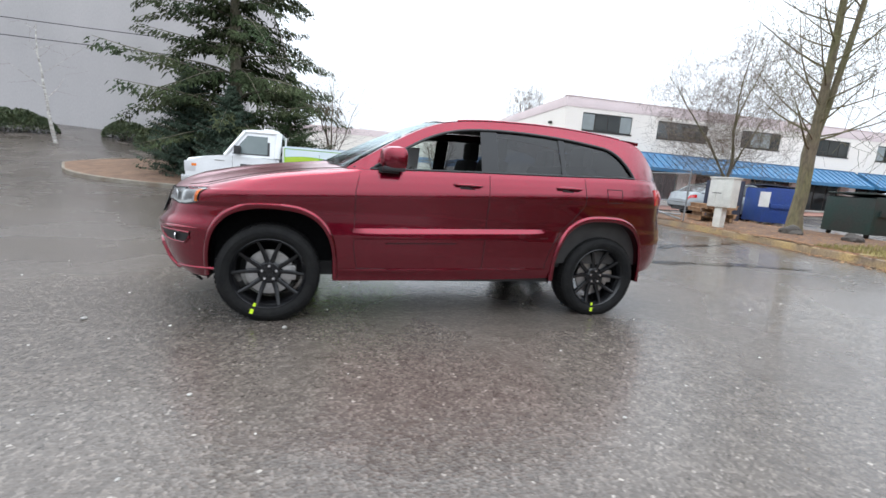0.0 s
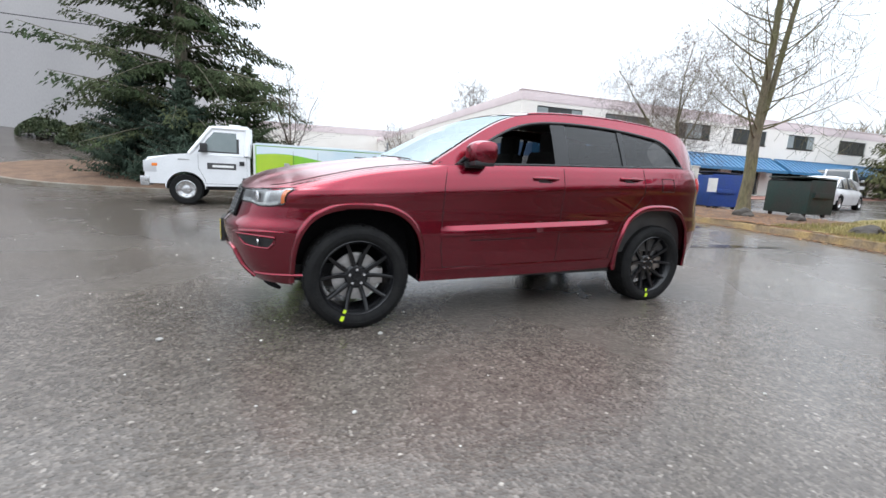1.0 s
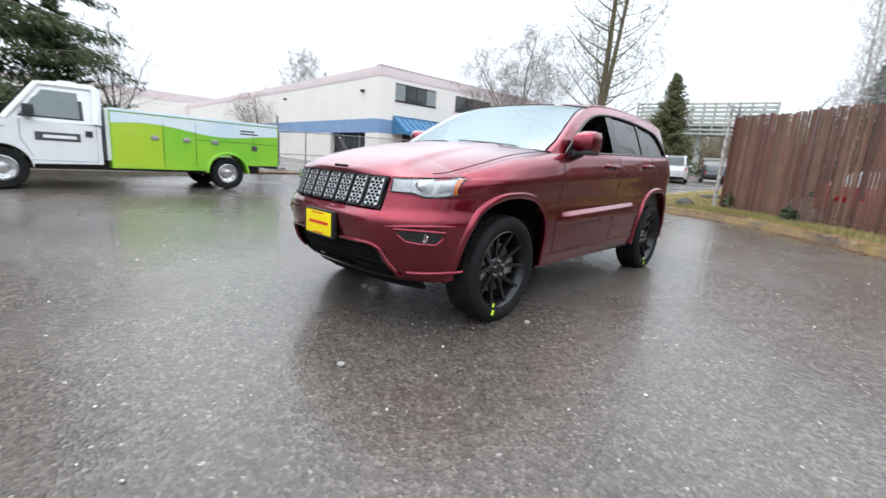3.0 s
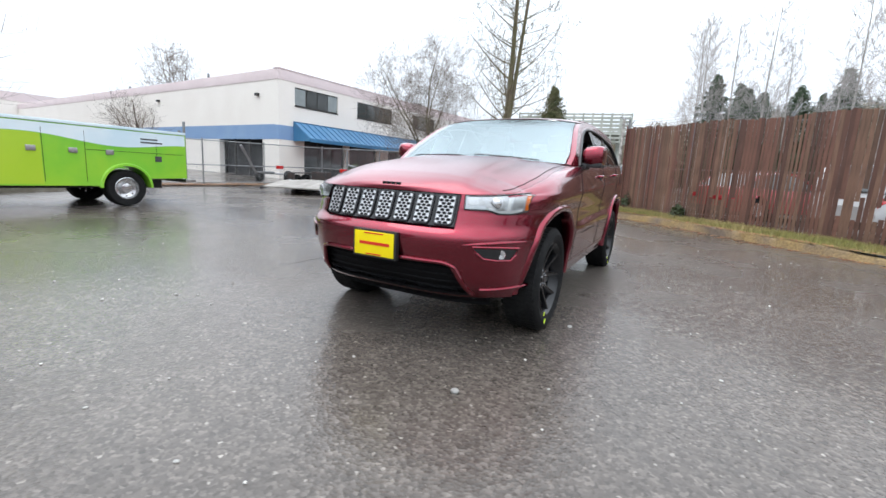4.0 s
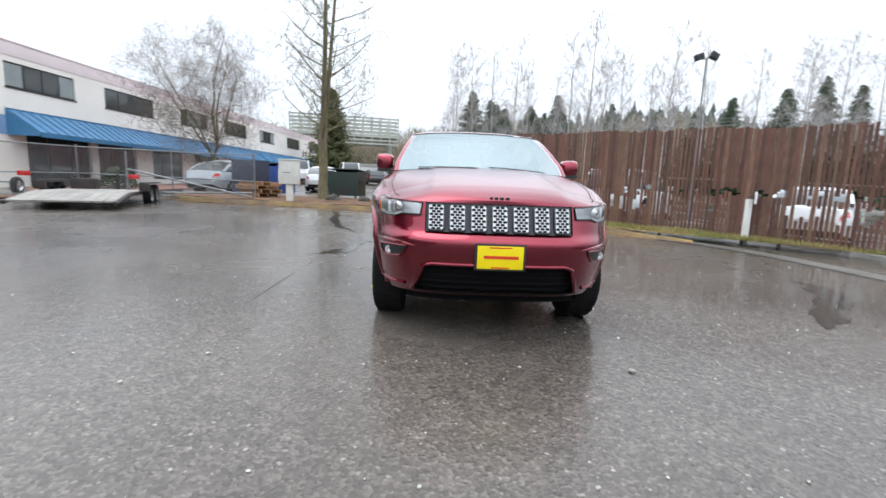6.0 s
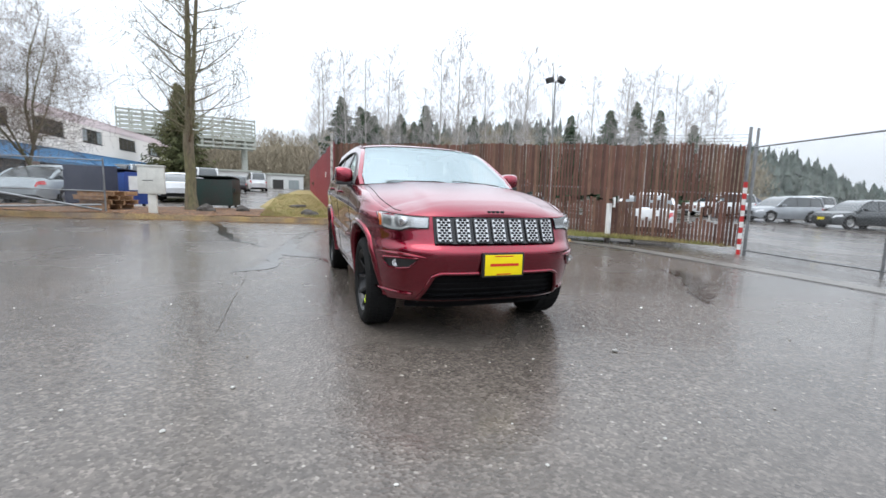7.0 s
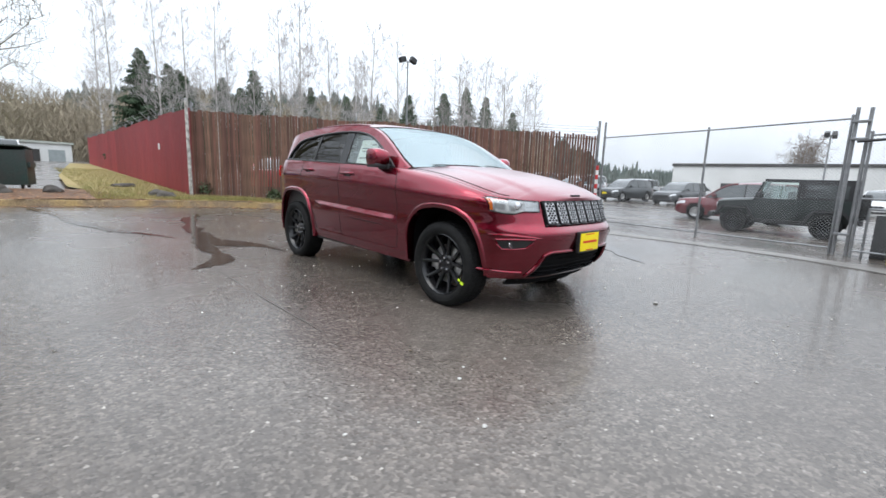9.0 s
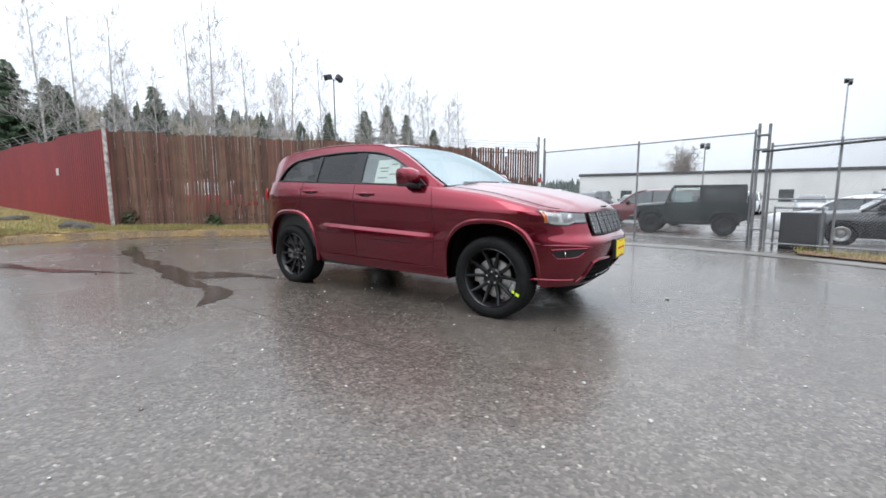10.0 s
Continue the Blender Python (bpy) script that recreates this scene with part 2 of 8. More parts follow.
def ring_at(i, v):
    """Left half of the body's outline: i runs from the nose (0) along the flank to the tail (1), v from the sill to the shoulder."""
    if i < 0.3:
        f = math.pi / 2 * (i / 0.3) ** 1.25
        x0 = XF - (XF - F_X(0.8)) * math.cos(f)
    elif i < 0.8:
        x0 = XF + (XR - XF) * (i - 0.3) / 0.5
    else:
        f = math.pi / 2 * (i - 0.8) / 0.2
        x0 = XR + (R_X(0.8) - XR) * math.sin(f)
    x = x0
    for _ in range(3):
        z = level(x, v)
        if i < 0.3:
            x = XF - (XF - F_X(z)) * math.cos(f)
        elif i >= 0.8:
            x = XR + (R_X(z) - XR) * math.sin(f)
    w = half_width(x, z)
    if i < 0.3:
        y = half_width(max(x, -1.9), z) * math.sin(f) ** (2 / NOSE)
    elif i < 0.8:
        y = w
    else:
        y = w * math.cos(f) ** 0.5
    return Vector((x, y, z))


paint = material("dark_red_metallic_paint", (0.205, 0.0045, 0.0200), rough=0.26, metal=1.0, other=(0.188, 0.0040, 0.0182), scale=1.5, fine=0.15, fine_scale=900, coat=1.0, coat_rough=0.025, spec=0.1)
paint.node_tree.nodes["Principled BSDF"].inputs["Coat IOR"].default_value = 1.52
beaded_paint = material("rain_beaded_red_paint", (0.178, 0.0045, 0.0190), rough=0.33, metal=1.0, other=(0.162, 0.0040, 0.0172), scale=1.5, fine=0.15, fine_scale=700, coat=1.0, coat_rough=0.24, spec=0.1, bump=0.06, bump_scale=190)
beaded_paint.node_tree.nodes["Principled BSDF"].inputs["Coat IOR"].default_value = 1.54
gunmetal = material("gunmetal_trim", (0.045, 0.045, 0.048), rough=0.28, metal=0.5, other=(0.03, 0.03, 0.033), scale=20)
black_plastic = material("black_plastic", (0.012, 0.012, 0.013), rough=0.45, other=(0.02, 0.02, 0.021), scale=9, bump=0.05, bump_scale=300)
gloss_black = material("gloss_black", (0.006, 0.006, 0.007), rough=0.2, coat=0.1, spec=0.35, other=(0.01, 0.01, 0.011), scale=12)
rubber = material("tyre_rubber", (0.010, 0.010, 0.0105), rough=0.75, spec=0.12, other=(0.015, 0.015, 0.0145), scale=14, fine=0.2, fine_scale=60, bump=0.1, bump_scale=120)
black_alloy = material("black_alloy", (0.006, 0.006, 0.007), rough=0.24, metal=0.1, other=(0.009, 0.009, 0.010), scale=20, coat=0.15, spec=0.35)
steel = material("brushed_steel", (0.5, 0.5, 0.5), rough=0.35, metal=1.0, other=(0.36, 0.35, 0.34), scale=20)
chrome = material("chrome", (0.75, 0.75, 0.76), rough=0.08, metal=1.0, other=(0.66, 0.66, 0.68), scale=30)
silver = material("silver_paint", (0.60, 0.61, 0.62), rough=0.3, metal=0.35, other=(0.58, 0.58, 0.6), scale=30)
hole_black = material("black_recess", (0.007, 0.007, 0.0075), rough=0.7, spec=0.08, other=(0.011, 0.011, 0.012), scale=40)
tinted = glass("tinted_glass", (0.15, 0.16, 0.17), 0.0, 1.45)
clear_glass = glass("clear_glass", (0.78, 0.88, 0.85), 0.0, 2.3, (0.88, 0.96, 0.94))
shield_glass = glass("windscreen_glass", (0.66, 0.80, 0.79), 0.16, 3.8, (0.80, 0.93, 0.96))
lamp_glass = glass("lamp_glass", (0.92, 0.94, 0.95))
amber = material("amber_lens", (0.8, 0.22, 0.02), rough=0.12, coat=1.0, other=(0.7, 0.16, 0.01), scale=40)
red_lens = material("red_lens", (0.55, 0.01, 0.012), rough=0.12, coat=1.0, other=(0.4, 0.006, 0.01), scale=40)
leather = material("black_leather", (0.02, 0.019, 0.019), rough=0.5, other=(0.03, 0.029, 0.028), scale=8, bump=0.1, bump_scale=200)
grey_trim = material("grey_headliner", (0.35, 0.34, 0.32), rough=0.9, other=(0.3, 0.29, 0.28), scale=8)
yellow_plate = material("yellow_plate", (0.85, 0.68, 0.0), rough=0.35, other=(0.8, 0.62, 0.0), scale=10)
red_ink = material("red_ink", (0.6, 0.03, 0.01), rough=0.4, other=(0.55, 0.02, 0.01), scale=10)
yellow_tape = material("yellow_green_tape", (0.62, 0.85, 0.03), rough=0.4, other=(0.55, 0.75, 0.03), scale=30)
paper = material("white_paper", (0.8, 0.8, 0.78), rough=0.6, other=(0.74, 0.74, 0.73), scale=12)
ink = material("dark_ink", (0.04, 0.04, 0.045), rough=0.6, other=(0.06, 0.06, 0.06), scale=20)

dark_gap = material("shut_line", (0.012, 0.003, 0.004), rough=0.8, other=(0.012, 0.008, 0.008), scale=20)

car = thing("car", "dark red metallic SUV with black wheels on wet asphalt", "car")

# shell: flanks, nose and tail, open over the wheels
NI, NV = 300, 75
bm = bmesh.new()
rows = []
for j in range(NV + 1):
    r = [ring_at(i / NI, j / NV) for i in range(NI + 1)]
    rows.append([bm.verts.new(p) for p in r + [Vector((p.x, -p.y, p.z)) for p in r[-2:0:-1]]])
N = len(rows[0])


def in_arch(c, grow=0.018):
    """Inside a wheel opening: a rounded box over the hub."""
    if abs(c.y) < 0.6:
        return False
    for ax, az, ai, bi, ao, bo in ARCHES:
        if abs((c.x - ax) / (ai + grow)) ** 2.8 + abs(max(0.0, c.z - az) / (bi + grow)) ** 2.8 < 1:
            return True
    return False


def in_low_grille(c):
    return c.x < -1.9 and 0.345 < c.z < 0.560 and abs(c.y) < 0.50 + (0.560 - c.z) * 0.40


for a, b in zip(rows, rows[1:]):
    for i in range(N):
        j = (i + 1) % N
        c = (a[i].co + b[j].co) / 2
        if not in_arch(c) and not in_low_grille(c):
            bm.faces.new((a[i], a[j], b[j], b[i]))
bmesh.ops.delete(bm, geom=[v for v in bm.verts if not v.link_faces], context='VERTS')
part("body", bm, paint, car)

# bonnet
BON_Z = table([(-2.24, 0.990), (-2.19, 1.030), (-2.1, 1.070), (-1.9, 1.124), (-1.7, 1.166), (-1.4, 1.214), (-1.05, 1.258), (-0.8, 1.28)])


def bonnet_at(u, v):
    p = ring_at(0.3 * 1.36 * v ** 0.8, 1.0)
    y = p.y * (2 * u - 1)
    s = abs(2 * u - 1)
    x = min(p.x, -1.085 + 0.33 * s ** 2)
    edge = TOP_Z(x)
    z = edge + (BON_Z(x) - edge) * (1 - s ** 3) + 0.014 * max(0, min(1, (0.56 - 0.06 * v - abs(y)) / 0.07)) * min(1, max(0, (x + 2.18) / 0.15))
    return (x, y, z + 0.001)


part("bonnet", gridded(bonnet_at, 60, 70), beaded_paint, car)

# roof line of the glasshouse
ROOF_Z = table([(-0.90, 1.225), (-0.7, 1.355), (-0.5, 1.478), (-0.3, 1.585), (-0.1, 1.655), (0.2, 1.698), (0.6, 1.716), (1.0, 1.716), (1.4, 1.692), (1.70, 1.655), (1.84, 1.608), (1.99, 1.47), (2.17, 1.308)])
DLO_Z = table([(-0.72, 1.222), (-0.6, 1.305), (-0.4, 1.432), (-0.2, 1.535), (0.0, 1.597), (0.25, 1.628), (0.6, 1.637), (1.0, 1.622), (1.3, 1.592), (1.46, 1.565), (1.56, 1.515), (1.65, 1.43), (1.72, 1.33)])
CROWN_Z = table([(-0.3, 1.652), (-0.1, 1.692), (0.2, 1.744), (0.6, 1.765), (1.1, 1.758), (1.5, 1.728), (1.75, 1.692), (1.95, 1.645)])
BELT = lambda x: TOP_Z(x) + 0.004


def house_y(x, z):
    t = z - TOP_Z(max(-0.85, x))
    y = side_y(max(-0.9, min(x, 2.2)), TOP_Z(x)) - 0.022 - 0.33 * t - 0.16 * t * t
    return y


for sgn in (1, -1):
    def frame_at(u, v):
        x = -0.72 + 2.44 * u
        z = DLO_Z(x) + v * (ROOF_Z(x) - DLO_Z(x))
        return (x, sgn * house_y(x, z), z)

    def a_base(u, v):
        x = -0.90 + 0.18 * u
        lo = TOP_Z(x)
        z = lo + v * max(0.0, ROOF_Z(x) - lo)
        return (x, sgn * house_y(x, z), z)

    def d_pillar(u, v):
        x = 1.72 + 0.45 * u
        z = BELT(x) + v * (ROOF_Z(x) - BELT(x))
        return (x, sgn * house_y(x, z), z)

    bm = bmesh.new()
    grid(bm, frame_at, 70, 5)
    grid(bm, a_base, 8, 5)
    grid(bm, d_pillar, 14, 8)
    part("roof_pillar", bm, paint, car)

    def shoulder(u, v):
        x = -0.9 + 3.07 * u
        p = side_y(x, TOP_Z(x))
        return (x, sgn * (p + v * (house_y(x, TOP_Z(x)) - p)), TOP_Z(x) + 0.002 * v)
    part("belt_ledge", gridded(shoulder, 60, 1), black_plastic, car)

    def pane(x0, x1, lo=0.0, n=16, slant0=0.0, slant1=0.0, off=-0.012):
        def f(u, v):
            xa = x0 + slant0 * v
            xb = x1 + slant1 * v
            x = xa + (xb - xa) * u
            z = BELT(x) + v * (DLO_Z(x) - BELT(x))
            return (x, sgn * (house_y(x, z) + off), z)
        return gridded(f, n, 8)

    if sgn > 0:
        part("front_side_window", pane(-0.72, 0.21), clear_glass, car, "clear front window with a white price sheet").visible_shadow = False
    part("rear_door_window", pane(0.36, 0.975, slant1=-0.02), tinted, car, "dark tinted window")
    part("rear_quarter_window", pane(1.01, 1.715), tinted, car, "dark tinted window")
    part("b_pillar", pane(0.21, 0.36, off=-0.004), gloss_black, car, "black pillar trim")
    part("c_pillar", pane(0.972, 1.014, n=4, slant0=-0.02, off=-0.004), gloss_black, car, "black pillar trim")

    bm = bmesh.new()
    edge = [(-0.72 + 2.44 * i / 60) for i in range(61)]
    tube(bm, [(x, sgn * (house_y(x, DLO_Z(x)) + 0.001), DLO_Z(x)) for x in edge], 0.012, 6)
    part("window_surround", bm, black_plastic, car)
    bm = bmesh.new()
    tube(bm, [(x, sgn * (house_y(x, BELT(x)) + 0.012), BELT(x) + 0.004) for x in edge], 0.012, 6)
    part("belt_moulding", bm, gloss_black, car)
    bm = bmesh.new()
    tube(bm, [(x, sgn * (house_y(x, ROOF_Z(x)) - 0.030), ROOF_Z(x) + 0.012) for x in [0.02 + 1.6 * i / 30 for i in range(31)]], 0.009, 8)
    part("roof_rail", bm, paint, car)


def roof_at(u, v):
    x = -0.1 + 1.94 * v
    s = 2 * u - 1
    e = house_y(x, ROOF_Z(x))
    z = ROOF_Z(x) + (CROWN_Z(x) - ROOF_Z(x)) * (1 - abs(s) ** 3.2)
    return (x - (0.07 * (1 - s * s) + 0.012) * (1 - v) ** 3, s * e, z + 0.004 * (1 - v) ** 3)


part("roof", gridded(roof_at, 30, 40), beaded_paint, car)


def shield_at(u, v):
    xe = -0.90 + 0.80 * v
    full = house_y(xe, ROOF_Z(xe))
    y = (2 * u - 1) * (full - 0.045)
    q = abs(y / full)
    cx, cz = xe - 0.20 + 0.13 * v, ROOF_Z(xe) + 0.037 - 0.045 * v + 0.045 * v * v
    return (xe + (cx - xe) * (1 - q * q), y, ROOF_Z(xe) + 0.001 + (cz - ROOF_Z(xe)) * (1 - q ** (2 + 1.2 * v)))


part("windscreen", gridded(shield_at, 24, 16), shield_glass, car).visible_shadow = False
for sgn in (1, -1):
    def a_pillar(u, v):
        xe = -0.90 + 0.80 * v
        y = house_y(xe, ROOF_Z(xe))
        return (xe, sgn * (y - 0.075 * u), ROOF_Z(xe) + 0.006 * math.sin(math.pi * min(1, u * 1.3)))
    part("a_pillar", gridded(a_pillar, 4, 20), paint, car)


def tail_at(u, v):
    x = 1.84 + 0.33 * v
    s = 2 * u - 1
    return (x + 0.05 * (1 - s * s), s * house_y(x, ROOF_Z(x)), ROOF_Z(x))


part("rear_window", gridded(tail_at, 20, 8), tinted, car)
bm = bmesh.new()
grid(bm, lambda u, v: (1.72 + 0.2 * v + 0.03 * (1 - (2 * u - 1) ** 2), (2 * u - 1) * 0.62, 1.662 - 0.012 * v + 0.02 * (1 - (2 * u - 1) ** 2)), 16, 3, 0.03)
part("rear_spoiler", bm, paint, car)
part("cowl", gridded(lambda u, v: (-1.14 + 0.36 * abs(2 * u - 1) ** 2 + 0.2 * v, (2 * u - 1) * 0.74, 1.222 - 0.02 * v - 0.03 * (2 * u - 1) ** 2), 20, 2), black_plastic, car)

# underside and wheel housings
bm = bmesh.new()
box(bm, -2.05, 2.2, -0.58, 0.58, 0.30, 0.42)
box(bm, -0.95, 0.95, -0.86, 0.86, 0.32, 0.42)
part("underbody", bm, black_plastic, car)
for hx, hz in HUBS:
    for sgn in (1, -1):
        ax, az, ai, bi, ao, bo = ARCHES[0 if hx < 0 else 1]

        def arch(a, f, cx=ax, cz=az, e=(ai, bi, ao, bo)):
            """A place on the arch at angle a, from the opening's edge (f = 0) to the flare's outer edge (f = 1)."""
            c, q = math.cos(a), math.sin(a)
            wide, high = e[0] + (e[2] - e[0]) * f, e[1] + (e[3] - e[1]) * f
            r = (abs(c / wide) ** 2.8 + abs(q / high) ** 2.8) ** (-1 / 2.8)
            return cx + r * c, cz + r * q
        bm = bmesh.new()

        def liner(u, v):
            x, z = arch(radians(-8 + 196 * u), 0.5)
            return (x, sgn * (0.56 + (min(0.93, side_y(x, max(z, 0.4)) - 0.02) - 0.56) * v), z)
        grid(bm, liner, 36, 3)
        grid(bm, lambda u, v: (hx + 0.485 * (2 * u - 1), sgn * 0.56, 0.34 + 0.54 * v), 6, 4)
        part("wheel_housing", bm, hole_black, car)
        # flare round the arch
        bm = bmesh.new()
        rings = []
        for i in range(61):
            a = radians(-4 + 188 * i / 60)
            end = min(1.0, 6 * min(i, 60 - i) / 60 + 0.25)
            ring = []
            for f, d in ((0.0, -0.07), (0.0, -0.002), (0.10, 0.014), (0.35, 0.021), (0.60, 0.022), (0.80, 0.016), (0.95, 0.004), (1.05, -0.012), (1.05, -0.04)):
                x, z = arch(a, f)
                ring.append(Vector((x, sgn * (max(side_y(x, max(0.36, z)), 0.912 - 0.45 * max(0.0, -1.68 - x)) + d * (end if d > 0 else 1.0)), z)))
            rings.append(ring)
        loft(bm, rings, closed=False)
        part("wheel_arch_flare", bm, paint, car)


# wheels
def wheel(hx, sgn, steer=0.0, tape=-90):
    """One wheel: tyre with tread blocks, ten-spoke black rim, brake disc and caliper."""
    m = Matrix.Translation((hx, sgn * 0.803, 0.376)) @ Matrix.Rotation(radians(steer), 4, 'Z') @ Matrix.Diagonal((0.978, sgn, 0.978, 1))
    bm = bmesh.new()
    lathe(bm, [(0.268, -0.10), (0.280, -0.118), (0.32, -0.128), (0.36, -0.122), (0.378, -0.108), (0.385, -0.085), (0.386, 0.0), (0.385, 0.085), (0.378, 0.108), (0.36, 0.122), (0.335, 0.129),
               (0.333, 0.126), (0.32, 0.127), (0.298, 0.121), (0.282, 0.108), (0.272, 0.10)], 72)
    for k in range(60):
        a = 2 * math.pi * k / 60
        for y0, y1 in ((-0.1, -0.045), (-0.03, 0.03), (0.045, 0.1)):
            q = Matrix.Rotation(a + 0.03 * (y0 > 0), 4, 'Y')
            box(bm, 0.383, 0.390, y0, y1, -0.014, 0.014, m=q)
    bmesh.ops.transform(bm, matrix=m, verts=bm.verts)
    tyre = part("tyre", bm, rubber, car)
    bm = bmesh.new()
    lathe(bm, [(0.225, -0.09), (0.232, 0.03), (0.246, 0.092), (0.262, 0.112), (0.268, 0.108), (0.258, 0.095), (0.24, 0.03), (0.235, -0.09)], 60)
    lathe(bm, [(0.001, 0.062), (0.03, 0.064), (0.034, 0.058), (0.072, 0.056), (0.085, 0.045), (0.085, 0.02), (0.0, 0.02)], 40)
    for k in range(5):
        for d in (-0.19, 0.19):
            a0, a1 = 2 * math.pi * k / 5 + d * 1.1 + 0.3, 2 * math.pi * k / 5 + d * 1.72 + 0.3
            rings = []
            for t in range(7):
                f = t / 6
                r, a, w = 0.06 + 0.192 * f, a0 + (a1 - a0) * f, 0.020 - 0.006 * f
                y = 0.052 + 0.048 * f ** 1.6
                c, s = math.cos(a), math.sin(a)
                pt = lambda ww, yy: Vector((r * c - ww * s, yy, r * s + ww * c))
                rings.append([pt(-w, y - 0.03), pt(-w * 0.8, y - 0.003), pt(-w * 0.25, y), pt(w * 0.25, y), pt(w * 0.8, y - 0.003), pt(w, y - 0.03)])
            loft(bm, rings)
    bmesh.ops.transform(bm, matrix=m @ Matrix.Diagonal((1.055, 1, 1.055, 1)), verts=bm.verts)
    rim = part("rim", bm, black_alloy, car)
    for k in range(5):
        bm = bmesh.new()
        a = 2 * math.pi * k / 5 + 0.3
        rod(bm, (0.056 * math.cos(a), 0.05, 0.056 * math.sin(a)), (0.056 * math.cos(a), 0.07, 0.056 * math.sin(a)), 0.013, 0.011, 6)
        bmesh.ops.transform(bm, matrix=m, verts=bm.verts)
        part("wheel_nut", bm, chrome, rim)
    bm = bmesh.new()
    lathe(bm, [(0.07, 0.0), (0.180, 0.0), (0.180, 0.022), (0.07, 0.022)], 40)
    box(bm, 0.10, 0.20, -0.03, 0.045, -0.06, 0.06, 0.01)
    bmesh.ops.transform(bm, matrix=m, verts=bm.verts)
    part("brake_disc", bm, steel, rim)
    if tape is not None:
        q = Matrix.Rotation(radians(-tape), 4, 'Y')
        for r0, r1, y0, w in ((0.250, 0.278, 0.115, 0.011), (0.297, 0.335, 0.128, 0.013)):
            bm = boxed(r0, r1, y0, y0 + 0.004, -w, w, m=q)
            bmesh.ops.transform(bm, matrix=m, verts=bm.verts)
            part("tape_tag", bm, yellow_tape, tyre)


wheel(HUBS[0][0], -1, 0, -112)
wheel(HUBS[1][0], -1, 0, -98)
wheel(HUBS[0][0], 1, 0, -158)
wheel(HUBS[1][0], 1, 0, None)


lamp_bowl = material("bright_lamp_bowl", (0.72, 0.73, 0.74), rough=0.3, metal=0.3, other=(0.40, 0.41, 0.42), scale=18)


# nose: grille, lamps, lower intake, plate
def on_front(y, z, d=0.0):
    return Vector((front_x(y, z) - d, y, z))


def front_patch(y0, y1, z0, z1, d, nu=24, nv=6, thick=0.01, z0b=None, z1b=None):
    """A sheet on the nose between two sides; z0b, z1b are the heights at y1."""
    z0b = z0 if z0b is None else z0b
    z1b = z1 if z1b is None else z1b

    def f(u, v):
        y = y0 + (y1 - y0) * u
        lo, hi = z0 + (z0b - z0) * u, z1 + (z1b - z1) * u
        return on_front(y, lo + (hi - lo) * v, d)
    return gridded(f, nu, nv, thick)


part("grille_panel", front_patch(-0.512, 0.512, 0.784, 0.978, 0.006, 40, 8), gloss_black, car, "gloss black grille panel")
for k in range(7):
    yc = (k - 3) * 0.1455
    bm = bmesh.new()
    w, zlo, zhi = 0.055, 0.797, 0.970
    loop = []
    for cx, cz, a0 in ((w - 0.018, zhi - 0.018, 0), (-w + 0.018, zhi - 0.018, 90), (-w + 0.018, zlo + 0.018, 180), (w - 0.018, zlo + 0.018, 270)):
        loop += [(yc + cx + 0.018 * math.cos(radians(a0 + b)), cz + 0.018 * math.sin(radians(a0 + b))) for b in (0, 30, 60, 90)]
    loop.append(loop[0])
    tube(bm, [on_front(y, z, 0.0125) for y, z in loop], 0.0070, 8)
    slot = part("grille_slot", bm, gunmetal, car, "gunmetal-rimmed grille slot with silver mesh")
    part("mesh", front_patch(yc - w + 0.005, yc + w - 0.005, zlo + 0.005, zhi - 0.005, 0.0165, 5, 6, 0.003), silver, slot, "silver mesh plate")
    # dark hexagons on the plate's face paint the shade of open mesh holes
    bm = bmesh.new()
    for r in range(9):
        for c in range(4):
            y = yc - 0.051 + 0.034 * c + (0.017 if r % 2 else 0)
            z = 0.8080 + r * 0.0188
            if abs(y - yc) < 0.040:
                bm.faces.new([bm.verts.new(on_front(y + 0.0160 * math.cos(a), z + 0.0100 * math.sin(a), 0.0183)) for a in [math.pi / 3 * q for q in range(6)]])
    tagged(part("mesh_backing", bm, hole_black, slot), kind="stuff")

